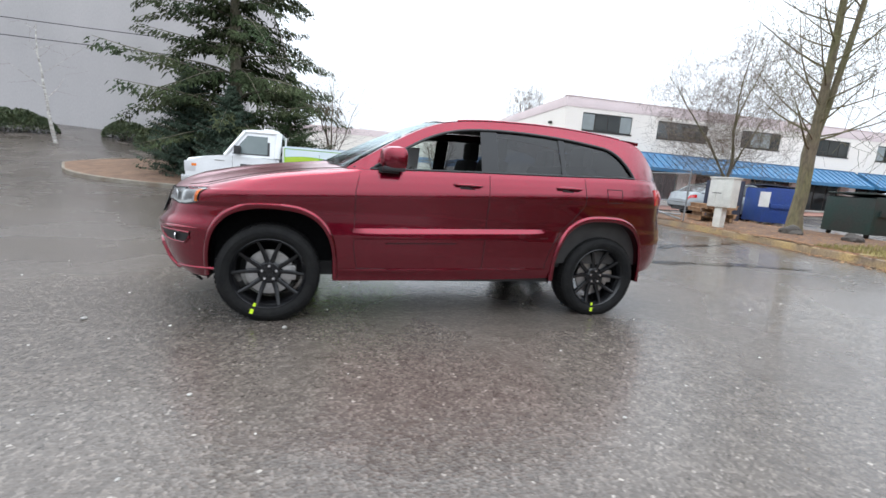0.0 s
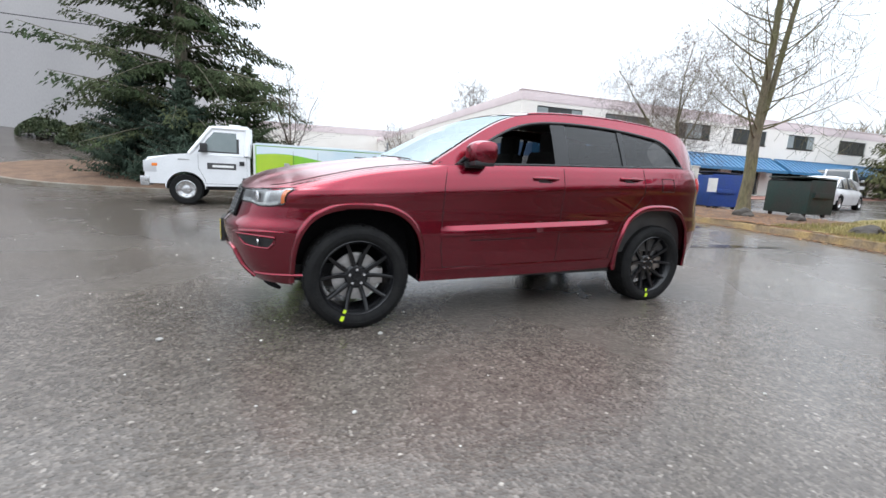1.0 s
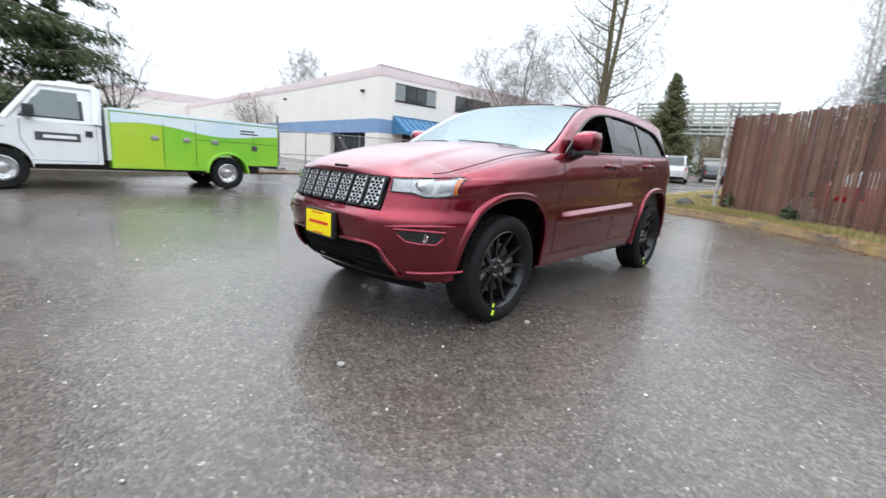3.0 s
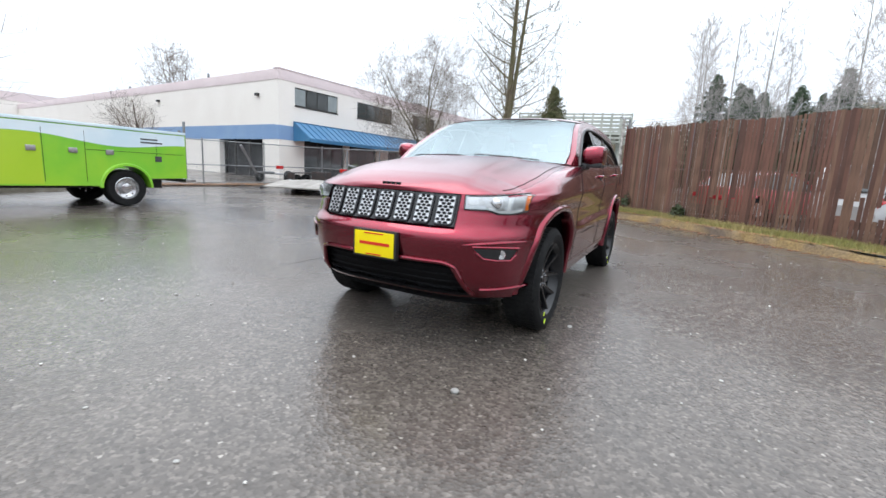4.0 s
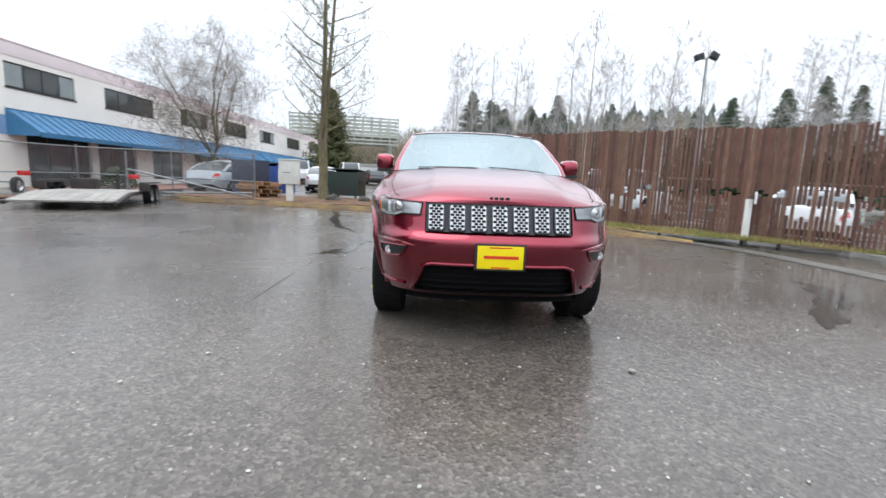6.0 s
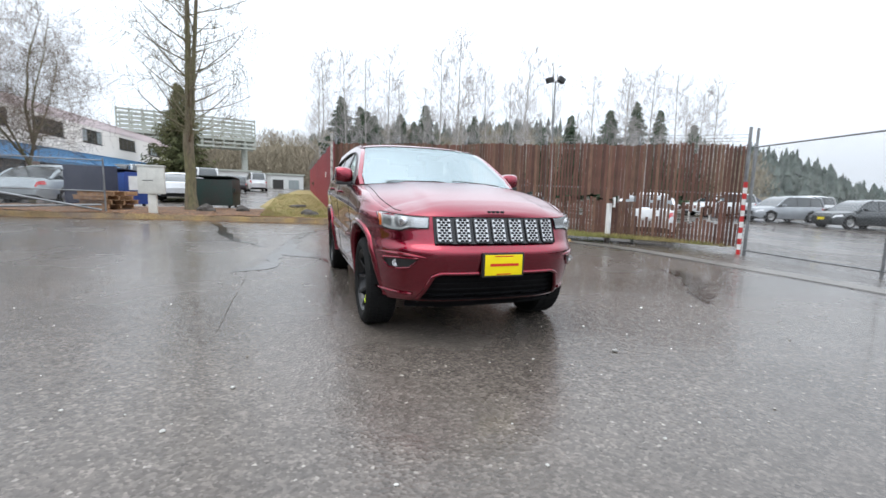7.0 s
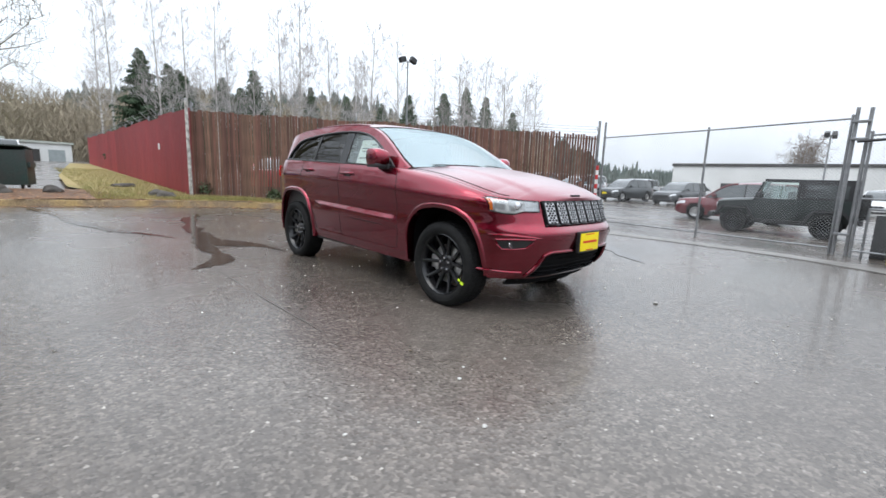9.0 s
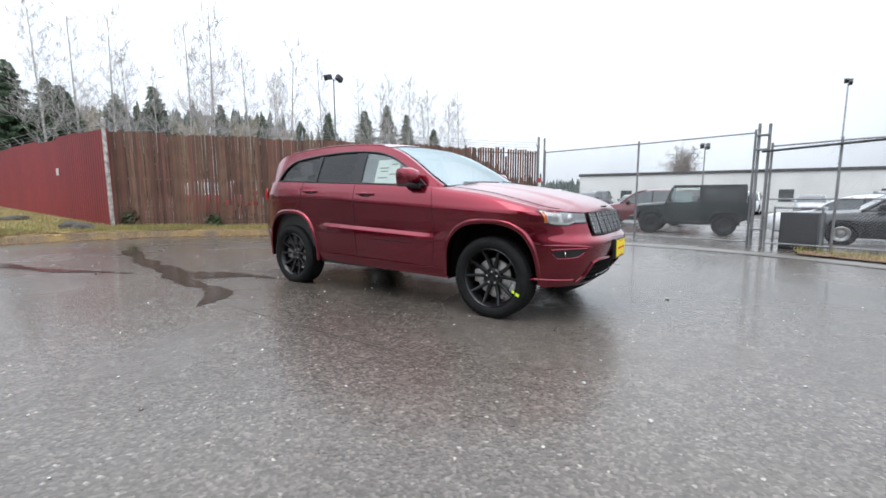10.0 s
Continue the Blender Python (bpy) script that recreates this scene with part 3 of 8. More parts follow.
for sgn in (1, -1):
    # headlamp: dark bowl, reflectors, clear cover, amber corner
    def lamp(u, v, d=0.0):
        y = 0.535 + 0.012 * (1 - v) + (0.312 + 0.024 * v) * u
        lo = 0.894 - 0.020 * min(1.0, max(0.0, (u - 0.42) / 0.16)) + 0.022 * max(0.0, (u - 0.78) / 0.22)
        hi = 0.976 + 0.036 * u * u
        p = on_front(y, lo + (hi - lo) * v, d)
        return (p.x, sgn * p.y, p.z)
    head = part("headlamp", gridded(lambda u, v: lamp(u, v, 0.004), 20, 6), lamp_bowl, car, "clear headlamp with an amber corner")
    part("cover", gridded(lambda u, v: lamp(u, v, 0.012), 20, 6), lamp_glass, head).visible_shadow = False
    part("reflector", gridded(lambda u, v: lamp(0.05 + 0.30 * u, 0.34 + 0.56 * v, 0.0065), 8, 5), steel, head, "bright reflector")
    part("bezel", gridded(lambda u, v: lamp(0.37 + 0.30 * u, 0.12 + 0.80 * v, 0.0060), 8, 5), steel, head, "grey lamp bezel")
    c = Vector(lamp(0.52, 0.52, 0.007))
    tilt = Matrix.Translation(c) @ Matrix.Rotation(radians(sgn * -24), 4, 'Z')
    bm = bmesh.new()
    lathe(bm, [(0.033, 0.0), (0.032, -0.003), (0.022, -0.007), (0.001, -0.009)], 24, 'x')
    bmesh.ops.transform(bm, matrix=tilt, verts=bm.verts)
    part("projector", bm, chrome, head)
    bm = bmesh.new()
    lathe(bm, [(0.034, 0.001), (0.040, -0.004), (0.035, -0.008)], 24, 'x')
    bmesh.ops.transform(bm, matrix=tilt, verts=bm.verts)
    part("lamp_ring", bm, silver, head)
    bm = bmesh.new()
    grid(bm, lambda u, v: lamp(0.42 + 0.50 * u, 0.05 + 0.14 * v, 0.009), 16, 2)
    grid(bm, lambda u, v: lamp(0.70 + 0.05 * u, 0.19 + 0.62 * v, 0.009), 3, 6)
    part("running_light", bm, paper, head, "white running light strip")
    part("reflector", gridded(lambda u, v: lamp(0.77 + 0.15 * u, 0.26 + 0.60 * v, 0.0065), 6, 5), steel, head, "bright reflector")
    part("indicator", gridded(lambda u, v: lamp(0.957 + 0.042 * u - 0.02 * v * (1 - u), 0.06 + 0.78 * v, 0.008), 8, 5), amber, head, "amber indicator lens")
    bm = bmesh.new()
    ring = [(q / 12, 0.0) for q in range(12)] + [(1.0, q / 5) for q in range(5)] + [(1 - q / 12, 1.0) for q in range(12)] + [(0.0, 1 - q / 5) for q in range(6)]
    tube(bm, [lamp(u, v, 0.007) for u, v in ring], 0.0055, 6)
    part("seal", bm, gloss_black, head, "black lamp edge")
    # fog lamp pocket
    def fog(u, v, d=0.0):
        y0, y1 = 0.682 - 0.050 * v, 0.802 + 0.036 * v
        lo, hi = 0.602 - 0.014 * u, 0.676 - 0.010 * u
        p = on_front(y0 + (y1 - y0) * u, lo + (hi - lo) * v, d)
        return (p.x, sgn * p.y, p.z)
    pocket = part("fog_lamp", gridded(lambda u, v: fog(u, v, 0.004), 12, 4, 0.01), black_plastic, car, "fog lamp in a black pocket")
    bm = bmesh.new()
    rim = [(0, 0), (0.5, -0.06), (1, 0), (1.05, 0.5), (1, 1), (0.5, 1.06), (0, 1), (-0.05, 0.5), (0, 0)]
    tube(bm, [fog(u, v, 0.004) for u, v in rim], 0.010, 8)
    part("bezel", bm, paint, pocket)
    bm = bmesh.new()
    lathe(bm, [(0.029, 0.0), (0.029, -0.006), (0.024, -0.006), (0.001, -0.003)], 16, 'x', fog(0.68, 0.5, 0.006))
    part("lens", bm, chrome, pocket, "bright fog lamp lens")
    # crease under the lamps and lower lip
    bm = bmesh.new()
    tube(bm, [(lambda p: (p.x, sgn * p.y, p.z))(on_front(0.575 + 0.29 * i / 14, 0.684 + 0.022 * math.sin(math.pi * 0.5 * i / 14), -0.004)) for i in range(15)], 0.014, 8, radii=[0.014 * min(1.0, 0.3 + i / 5, 0.3 + (14 - i) / 5) for i in range(15)])
    part("fog_lamp_brow", bm, paint, car)
    bm = bmesh.new()
    tube(bm, [(lambda p: (p.x, sgn * p.y, p.z))(on_front(0.645 + 0.22 * i / 12, 0.392 + 0.012 * (i / 12) ** 2, 0.002)) for i in range(13)], 0.014, 8)
    part("bumper_lip", bm, paint, car)

bm = bmesh.new()
grid(bm, lambda u, v: on_front(-0.66 + 1.32 * u, 0.325 + 0.26 * v, -0.06), 40, 6)
low = part("lower_grille", bm, hole_black, car, "black lower intake")
for k in range(4):
    z = 0.385 + 0.045 * k
    bm = bmesh.new()
    tube(bm, [on_front(-0.56 + i * 0.056, z, -0.045) for i in range(21)], 0.006, 6)
    part("grille_bar", bm, hole_black, low)
for y0, y1 in ((-0.16, 0.16), (-0.52, -0.24), (0.24, 0.52)):
    part("intake_frame", front_patch(y0, y1, 0.372, 0.386, -0.030, 14, 2, 0.012), gloss_black, low)
bm = bmesh.new()
tube(bm, [on_front(-0.53 + 1.06 * i / 40, 0.568 - 0.030 * max(0.0, (abs(-0.53 + 1.06 * i / 40) - 0.44) / 0.09) ** 2, 0.004) for i in range(41)], 0.014, 8)
part("intake_brow", bm, paint, car)
for sgn in (1, -1):
    bm = bmesh.new()
    tube(bm, [on_front(sgn * (0.522 + 0.075 * i / 14), 0.540 - 0.185 * i / 14, 0.0) for i in range(15)], 0.018, 8)
    part("intake_cheek", bm, paint, car)
bm = bmesh.new()
grid(bm, lambda u, v: on_front(-0.66 + 1.32 * u, 0.275 + 0.075 * v, -0.035), 40, 3, 0.02)
part("chin_spoiler", bm, hole_black, car)

plate = part("plate_bracket", boxed(-2.378, -2.345, -0.172, 0.172, 0.542, 0.724, 0.006), black_plastic, car, "black plate frame")
part("plate", boxed(-2.383, -2.378, -0.155, 0.155, 0.556, 0.711, 0.002), yellow_plate, plate, "yellow dealer plate")
for y, z, w, h in ((-0.005, 0.627, 0.235, 0.020), (0.0, 0.692, 0.15, 0.008), (0.0, 0.557, 0.12, 0.008)):
    part("plate_mark", boxed(-2.3848, -2.3826, y - w / 2, y + w / 2, z - h / 2 + 0.008, z + h / 2 + 0.008), red_ink, plate, "red writing bar")
bm = bmesh.new()
for yc, w in ((0.058, 0.022), (0.022, 0.026), (-0.015, 0.026), (-0.055, 0.028)):
    box(bm, -2.215, -2.195, yc - w / 2, yc + w / 2, 1.004, 1.030, 0.003)
part("emblem", bm, gloss_black, car, "black badge of plain bars")

# bonnet shut lines
for sgn in (1, -1):
    bm = bmesh.new()
    pts = []
    for i in range(31):
        p = ring_at(0.17 + 0.235 * i / 30, 1.0)
        y = p.y - 0.035 - 0.02 * i / 30
        q = y / p.y
        z = p.z + (BON_Z(p.x) - p.z) * (1 - q ** 3)
        pts.append((p.x, sgn * y, z + 0.0015))
    tube(bm, pts, 0.0032, 5)
    part("bonnet_gap", bm, dark_gap, car)

# mirrors
for sgn in (1, -1):
    bm = bmesh.new()
    rings = []
    for k, (dy, sc) in enumerate(((0.0, 0.70), (0.03, 0.92), (0.10, 1.0), (0.17, 0.97), (0.205, 0.85), (0.22, 0.6))):
        cy = sgn * (0.885 + 0.8 * dy)
        ring = []
        for q in range(16):
            a = 2 * math.pi * q / 16
            cx, cz = math.cos(a), math.sin(a)
            rx = 0.108 * sc * (abs(cx) ** 0.6) * (1 if cx > 0 else -1) * (1.25 if cx < 0 else 0.7)
            rz = 0.092 * sc * (abs(cz) ** 0.7) * (1 if cz > 0 else -1)
            ring.append(Vector((-0.535 + rx + 0.06 * dy, cy, 1.312 + rz + 0.05 * dy)))
        rings.append(ring)
    loft(bm, rings)
    mirror = part("door_mirror", bm, paint, car, "red door mirror with a black base")
    bm = bmesh.new()
    box(bm, -0.64, -0.475, min(sgn * 0.86, sgn * 1.05), max(sgn * 0.86, sgn * 1.05), 1.222, 1.258, 0.012)
    box(bm, -0.66, -0.50, min(sgn * 0.84, sgn * 0.93), max(sgn * 0.84, sgn * 0.93), 1.205, 1.25, 0.01)
    part("base", bm, black_plastic, mirror)
    part("mirror_glass", boxed(-0.478, -0.473, min(sgn * 0.92, sgn * 1.05), max(sgn * 0.92, sgn * 1.05), 1.265, 1.375, 0.002), chrome, mirror)
    bm = bmesh.new()
    grid(bm, lambda u, v: (-0.72 + 0.17 * u, sgn * (house_y(-0.72 + 0.17 * u, BELT(-0.72 + 0.17 * u) + 0.001) - 0.004 - 0.03 * v * u), BELT(-0.72 + 0.17 * u) + v * (DLO_Z(-0.72 + 0.17 * u) - BELT(-0.72 + 0.17 * u))), 6, 4)
    part("window_corner", bm, black_plastic, car)

# doors: shut lines, handles, mouldings
for sgn in (1, -1):
    def seam(points, r=0.0028):
        b = bmesh.new()
        pts = []
        for (xa, za), (xb, zb) in zip(points, points[1:]):
            k = max(2, int(max(abs(xb - xa), abs(zb - za)) / 0.03))
            pts += [(xa + (xb - xa) * q / k, za + (zb - za) * q / k) for q in range(k)]
        pts.append(points[-1])
        tube(b, [(x, sgn * (side_y(x, z) + 0.0005), z) for x, z in pts], r, 5)
        return b
    door = [(-0.80, 1.20), (-0.83, 1.05), (-0.83, 0.6), (-0.80, 0.43)]
    part("front_door_gap", seam(door), dark_gap, car)
    part("middle_door_gap", seam([(0.27, 1.245), (0.27, 0.43)]), dark_gap, car)
    part("rear_door_gap", seam([(1.18, 1.285), (1.20, 1.05), (1.10, 0.92), (0.98, 0.80), (0.90, 0.62), (0.87, 0.43)]), dark_gap, car)
    part("sill_gap", seam([(-0.80, 0.43), (0.27, 0.43), (0.87, 0.43)]), dark_gap, car)
    if sgn < 0:
        part("fuel_flap_gap", seam([(1.41, 1.205), (1.565, 1.208), (1.575, 1.09), (1.42, 1.088), (1.41, 1.205)], 0.0035), dark_gap, car)
    for xh in (0.08, 1.02):
        z = 1.155 + 0.034 * (xh > 0.5)
        y = side_y(xh, z)
        bm = bmesh.new()
        tube(bm, [(xh - 0.12, sgn * (y - 0.005), z), (xh - 0.10, sgn * (y + 0.028), z), (xh, sgn * (y + 0.036), z + 0.002), (xh + 0.10, sgn * (y + 0.030), z), (xh + 0.12, sgn * (y - 0.005), z)], 0.013, 8)
        handle = part("door_handle", bm, paint, car)
        # no hollow is cut here; a dark sheet paints the recess's shade
        bm = bmesh.new()
        grid(bm, lambda u, v: (xh - 0.07 + 0.14 * u, sgn * (side_y(xh, z - 0.03 + 0.07 * v) + 0.002), z - 0.035 + 0.06 * v), 6, 4)
        part("handle_recess", bm, dark_gap, handle)
    def strip(x0, x1, z0, z1, d, rise=0.0):
        def f(u, v):
            x = x0 + (x1 - x0) * u
            z = z0 + (z1 - z0) * v + rise * (x - x0)
            return (x, sgn * (side_y(x, z) + d * min(1.0, v / 0.12) * min(1.0, (1 - v) / 0.40) * min(1.0, 9 * u, 9 * (1 - u)) + 0.002), z)
        return gridded(f, 50, 16)
    part("lower_moulding", strip(-0.84, 0.87, 0.670, 0.758, 0.025, 0.034), paint, car)
    # plain dark strip added in place of the door's lettered nameplate
    part("moulding_insert", strip(-0.58, 0.02, 0.640, 0.648, 0.001, 0.03), dark_gap, car)
    part("sill_cover", strip(-0.93, 0.92, 0.392, 0.426, 0.004, 0.018), paint, car)
    # tail lamp
    bm = bmesh.new()
    grid(bm, lambda u, v: (2.0 + 0.26 * u, sgn * (side_y(2.0 + 0.26 * u, 1.05 + 0.15 * v) + 0.006), 1.10 + 0.12 * v - 0.03 * (1 - u) * (0.5 - v)), 10, 6, 0.02)
    part("tail_lamp", bm, red_lens, car, "red tail lamp")

# cabin
bm = bmesh.new()
box(bm, -0.95, 1.9, -0.80, 0.80, 0.45, 0.60)
part("cabin_floor", bm, leather, car)
for sgn in (1, -1):
    part("door_lining", gridded(lambda u, v: (-0.85 + 2.75 * u, sgn * (side_y(0, 1.0) - 0.09), 0.5 + 0.74 * v), 4, 2), leather, car)
bm = bmesh.new()
grid(bm, lambda u, v: (0.0 + 1.9 * v, (2 * u - 1) * 0.60, CROWN_Z(0.0 + 1.9 * v) - 0.05), 6, 6)
part("headliner", bm, grey_trim, car)
part("dashboard", boxed(-0.98, -0.42, -0.74, 0.74, 0.95, 1.17, 0.05), leather, car)
bm = bmesh.new()
lathe(bm, [(0.175 + 0.016 * math.cos(a), 0.016 * math.sin(a)) for a in [2 * math.pi * q / 8 for q in range(9)]], 28, 'x')
bmesh.ops.transform(bm, matrix=Matrix.Translation((-0.36, -0.38, 1.10)) @ Matrix.Rotation(radians(22), 4, 'Y'), verts=bm.verts)
box(bm, -0.40, -0.33, -0.44, -0.32, 1.06, 1.14, 0.02)
part("steering_wheel", bm, leather, car)
for sx, sy, wide in ((0.22, -0.38, 0.26), (0.22, 0.38, 0.26), (1.15, 0.0, 0.66)):
    bm = bmesh.new()
    box(bm, sx - 0.38, sx + 0.15, sy - wide, sy + wide, 0.62, 0.80, 0.05)
    box(bm, -0.07, 0.07, sy - wide * 0.95, sy + wide * 0.95, 0, 0.66, 0.05, m=Matrix.Translation((sx + 0.12, 0, 0.76)) @ Matrix.Rotation(radians(14), 4, 'Y'))
    for hy in ((sy,) if wide < 0.4 else (sy - 0.38, sy + 0.38)):
        box(bm, sx + 0.25, sx + 0.36, hy - 0.13, hy + 0.13, 1.40, 1.60, 0.04)
        rod(bm, (sx + 0.30, hy - 0.06, 1.3), (sx + 0.30, hy - 0.06, 1.45), 0.008)
        rod(bm, (sx + 0.30, hy + 0.06, 1.3), (sx + 0.30, hy + 0.06, 1.45), 0.008)
    part("seat", bm, leather, car, "black seat with a headrest")
part("inner_mirror", boxed(-0.40, -0.36, -0.12, 0.12, 1.53, 1.59, 0.012), black_plastic, car)
for yw in (-0.55, 0.05):
    bm = bmesh.new()
    tube(bm, [Vector(shield_at((yw + 0.50 * i / 10) / 1.45 + 0.5, 0.006 + 0.022 * i / 10)) + Vector((-0.006, 0, 0.006)) for i in range(11)], 0.005, 6)
    part("wiper", bm, black_plastic, car)


# price sheet on the right front window
def sheet(x0, x1, t0, t1, d):
    def f(u, v):
        x = x0 + (x1 - x0) * u
        z = t0 + (t1 - t0) * v
        return (x, house_y(x, z) - 0.012 + d, z)
    return gridded(f, 4, 4)


sheet_ob = part("price_sheet", sheet(-0.30, 0.02, 1.26, 1.52, -0.004), paper, car, "white printed price sheet")
bm = bmesh.new()
for k, (a, b) in enumerate(((0.03, 0.12), (0.15, 0.28), (0.15, 0.26), (0.03, 0.12), (0.15, 0.28))):
    z = 1.47 - 0.035 * k
    grid(bm, lambda u, v: (-0.30 + a + (b - a) * u, house_y(-0.30 + a + (b - a) * u, z - 0.012 * v) - 0.0145, z - 0.012 * v), 2, 1)
part("print_bars", bm, ink, sheet_ob)
part("roof_sticker", gridded(lambda u, v: Vector(shield_at(0.13 + 0.06 * u, 0.94 + 0.03 * v)) + Vector((-0.003, 0, 0.004)), 4, 2), paper, car)
# ---- ground ----
def soft(t, w=1.0):
    """Rises from 0 to a straight slope of 1, rounded over w."""
    return w * math.log1p(math.exp(max(-30.0, min(30.0, t / w)))) if t / w < 30 else t


def land(x, y):
    """Height of the ground: level round the car, rising past the kerb and up the drive, falling away behind the gate."""
    z = 0.022 * soft(x - 1.5, 0.8) + 0.012 * soft(y - 2.0, 0.8)
    z -= 0.050 * min(7.5, soft(-7.0 - y, 0.6)) / (1 + math.exp(min(30.0, (x - 16) / 3)))
    drive = 1 / (1 + math.exp(max(-30.0, min(30.0, (x + 6 + 0.12 * (y - 10)) / 2.0))))
    z += drive * 0.20 * soft(min(y, 34) - 14.0, 1.5)
    return z


asphalt = bpy.data.materials.new("wet_asphalt")
asphalt.use_nodes = True


def wet_asphalt(m):
    n, l = m.node_tree.nodes, m.node_tree.links
    b = n["Principled BSDF"]
    co = n.new("ShaderNodeTexCoord")

    def tex(scale, detail=5.0):
        t = n.new("ShaderNodeTexNoise")
        t.inputs["Scale"].default_value, t.inputs["Detail"].default_value = scale, detail
        l.new(co.outputs["Object"], t.inputs["Vector"])
        return t.outputs["Fac"]

    def ramp(v, *stops):
        r = n.new("ShaderNodeValToRGB")
        e = r.color_ramp.elements
        while len(e) < len(stops):
            e.new(0.5)
        for el, (p, c) in zip(e, stops):
            el.position, el.color = p, (c, c, c, 1) if isinstance(c, float) else (*c, 1)
        l.new(v, r.inputs["Fac"])
        return r.outputs["Color"]

    def mix(a, c, fac, kind='MIX'):
        x = n.new("ShaderNodeMix")
        x.data_type, x.blend_type = 'RGBA', kind
        for s, v in (("A", a), ("B", c), ("Factor", fac)):
            if isinstance(v, (tuple, float)):
                x.inputs[s].default_value = v
            else:
                l.new(v, x.inputs[s])
        return x.outputs["Result"]
    # stones in the binder
    vor = n.new("ShaderNodeTexVoronoi")
    vor.inputs["Scale"].default_value = 62.0
    l.new(co.outputs["Object"], vor.inputs["Vector"])
    stone = ramp(vor.outputs["Color"], (0.0, (0.050, 0.042, 0.035)), (0.62, (0.094, 0.080, 0.069)), (0.90, (0.145, 0.125, 0.109)), (0.985, (0.31, 0.285, 0.25)))
    patch = ramp(tex(0.35), (0.3, 0.72), (0.7, 1.15))
    grit = ramp(tex(9.0), (0.3, 0.85), (0.7, 1.15))
    col = mix(mix(stone, patch, 1.0, 'MULTIPLY'), grit, 1.0, 'MULTIPLY')
    l.new(col, b.inputs["Base Color"])
    # film of water: smoother in broad patches
    wet = ramp(tex(0.55, 4.0), (0.38, 0.0), (0.62, 1.0))
    mr = n.new("ShaderNodeMapRange")
    l.new(wet, mr.inputs["Value"])
    mr.inputs["To Min"].default_value, mr.inputs["To Max"].default_value = 0.16, 0.32
    l.new(mr.outputs["Result"], b.inputs["Roughness"])
    b.inputs["Coat Weight"].default_value = 0.20
    b.inputs["Coat Roughness"].default_value = 0.10
    b.inputs["Specular IOR Level"].default_value = 0.33
    bp = n.new("ShaderNodeBump")
    bp.inputs["Strength"].default_value, bp.inputs["Distance"].default_value = 0.35, 0.006
    l.new(vor.outputs["Distance"], bp.inputs["Height"])
    b2 = n.new("ShaderNodeBump")
    b2.inputs["Strength"].default_value, b2.inputs["Distance"].default_value = 0.25, 0.02
    l.new(tex(16.0), b2.inputs["Height"])
    l.new(bp.outputs["Normal"], b2.inputs["Normal"])
    l.new(b2.outputs["Normal"], b.inputs["Normal"])


wet_asphalt(asphalt)
far = [60, 80, 110, 150, 220, 350, 600, 1000, 1800]
xs = [-v for v in far[::-1]] + [-44 + 2 * i for i in range(15)] + [-15 + 0.5 * i for i in range(61)] + [16 + 2 * i for i in range(20)] + far
ys = [-v for v in far[::-1]] + [-44 + 2 * i for i in range(15)] + [-15 + 0.5 * i for i in range(101)] + [36 + 2 * i for i in range(10)] + far
bm = bmesh.new()
vs = [[bm.verts.new((x, y, land(x, y))) for x in xs] for y in ys]
for a, b in zip(vs, vs[1:]):
    for i in range(len(xs) - 1):
        bm.faces.new((a[i], a[i + 1], b[i + 1], b[i]))
tagged(part("ground", bm, asphalt), "wet dark grey asphalt yard with pale stones", "ground", kind="structure")
# ---- materials of the yard ----
concrete = material("concrete", (0.34, 0.33, 0.31), rough=0.75, other=(0.24, 0.235, 0.22), scale=2.5, fine=0.18, fine_scale=60, bump=0.2, bump_scale=60)
tilt_wall = material("grey_painted_concrete", (0.42, 0.40, 0.40), rough=0.8, other=(0.37, 0.355, 0.355), scale=0.35, fine=0.05, fine_scale=20, bump=0.05, bump_scale=8, stretch=(1, 1, 0.35))
kerb_paint = material("worn_yellow_kerb_paint", (0.30, 0.205, 0.085), rough=0.8, other=(0.155, 0.115, 0.085), scale=1.8, fine=0.3, fine_scale=30, bump=0.25, bump_scale=40)
soil = material("leaf_strewn_soil", (0.105, 0.062, 0.040), rough=0.9, other=(0.165, 0.098, 0.060), scale=3, fine=0.4, fine_scale=25, bump=0.5, bump_scale=20)
turf = material("winter_turf", (0.19, 0.165, 0.05), rough=0.9, other=(0.27, 0.20, 0.085), scale=1.6, fine=0.3, fine_scale=40, bump=0.5, bump_scale=50)
blade_mat = material("grass_blade", (0.19, 0.19, 0.05), rough=0.7, other=(0.30, 0.235, 0.10), scale=1.2, island=0.35)
leaf_mat = material("fallen_leaf", (0.21, 0.085, 0.04), rough=0.8, other=(0.30, 0.17, 0.07), scale=3, island=0.4)
galv = material("galvanised_steel", (0.27, 0.275, 0.28), rough=0.5, metal=0.7, other=(0.19, 0.195, 0.20), scale=6, fine=0.15, fine_scale=60)
weathered_slat = material("weathered_fence_slat", (0.148, 0.074, 0.049), rough=0.8, other=(0.098, 0.064, 0.042), scale=1.8, fine=0.35, fine_scale=16, bump=0.2, bump_scale=30, piece=0.32, stretch=(1, 1, 0.3))
slat_mat = material("brown_fence_slat", (0.125, 0.052, 0.034), rough=0.7, other=(0.078, 0.041, 0.030), scale=1.6, fine=0.30, fine_scale=14, bump=0.2, bump_scale=30, piece=0.34, stretch=(1, 1, 0.25))
red_panel = material("dark_red_fence_paint", (0.24, 0.028, 0.032), rough=0.55, other=(0.20, 0.024, 0.028), scale=1.2, fine=0.12, fine_scale=14, piece=0.16, stretch=(1, 1, 0.3))
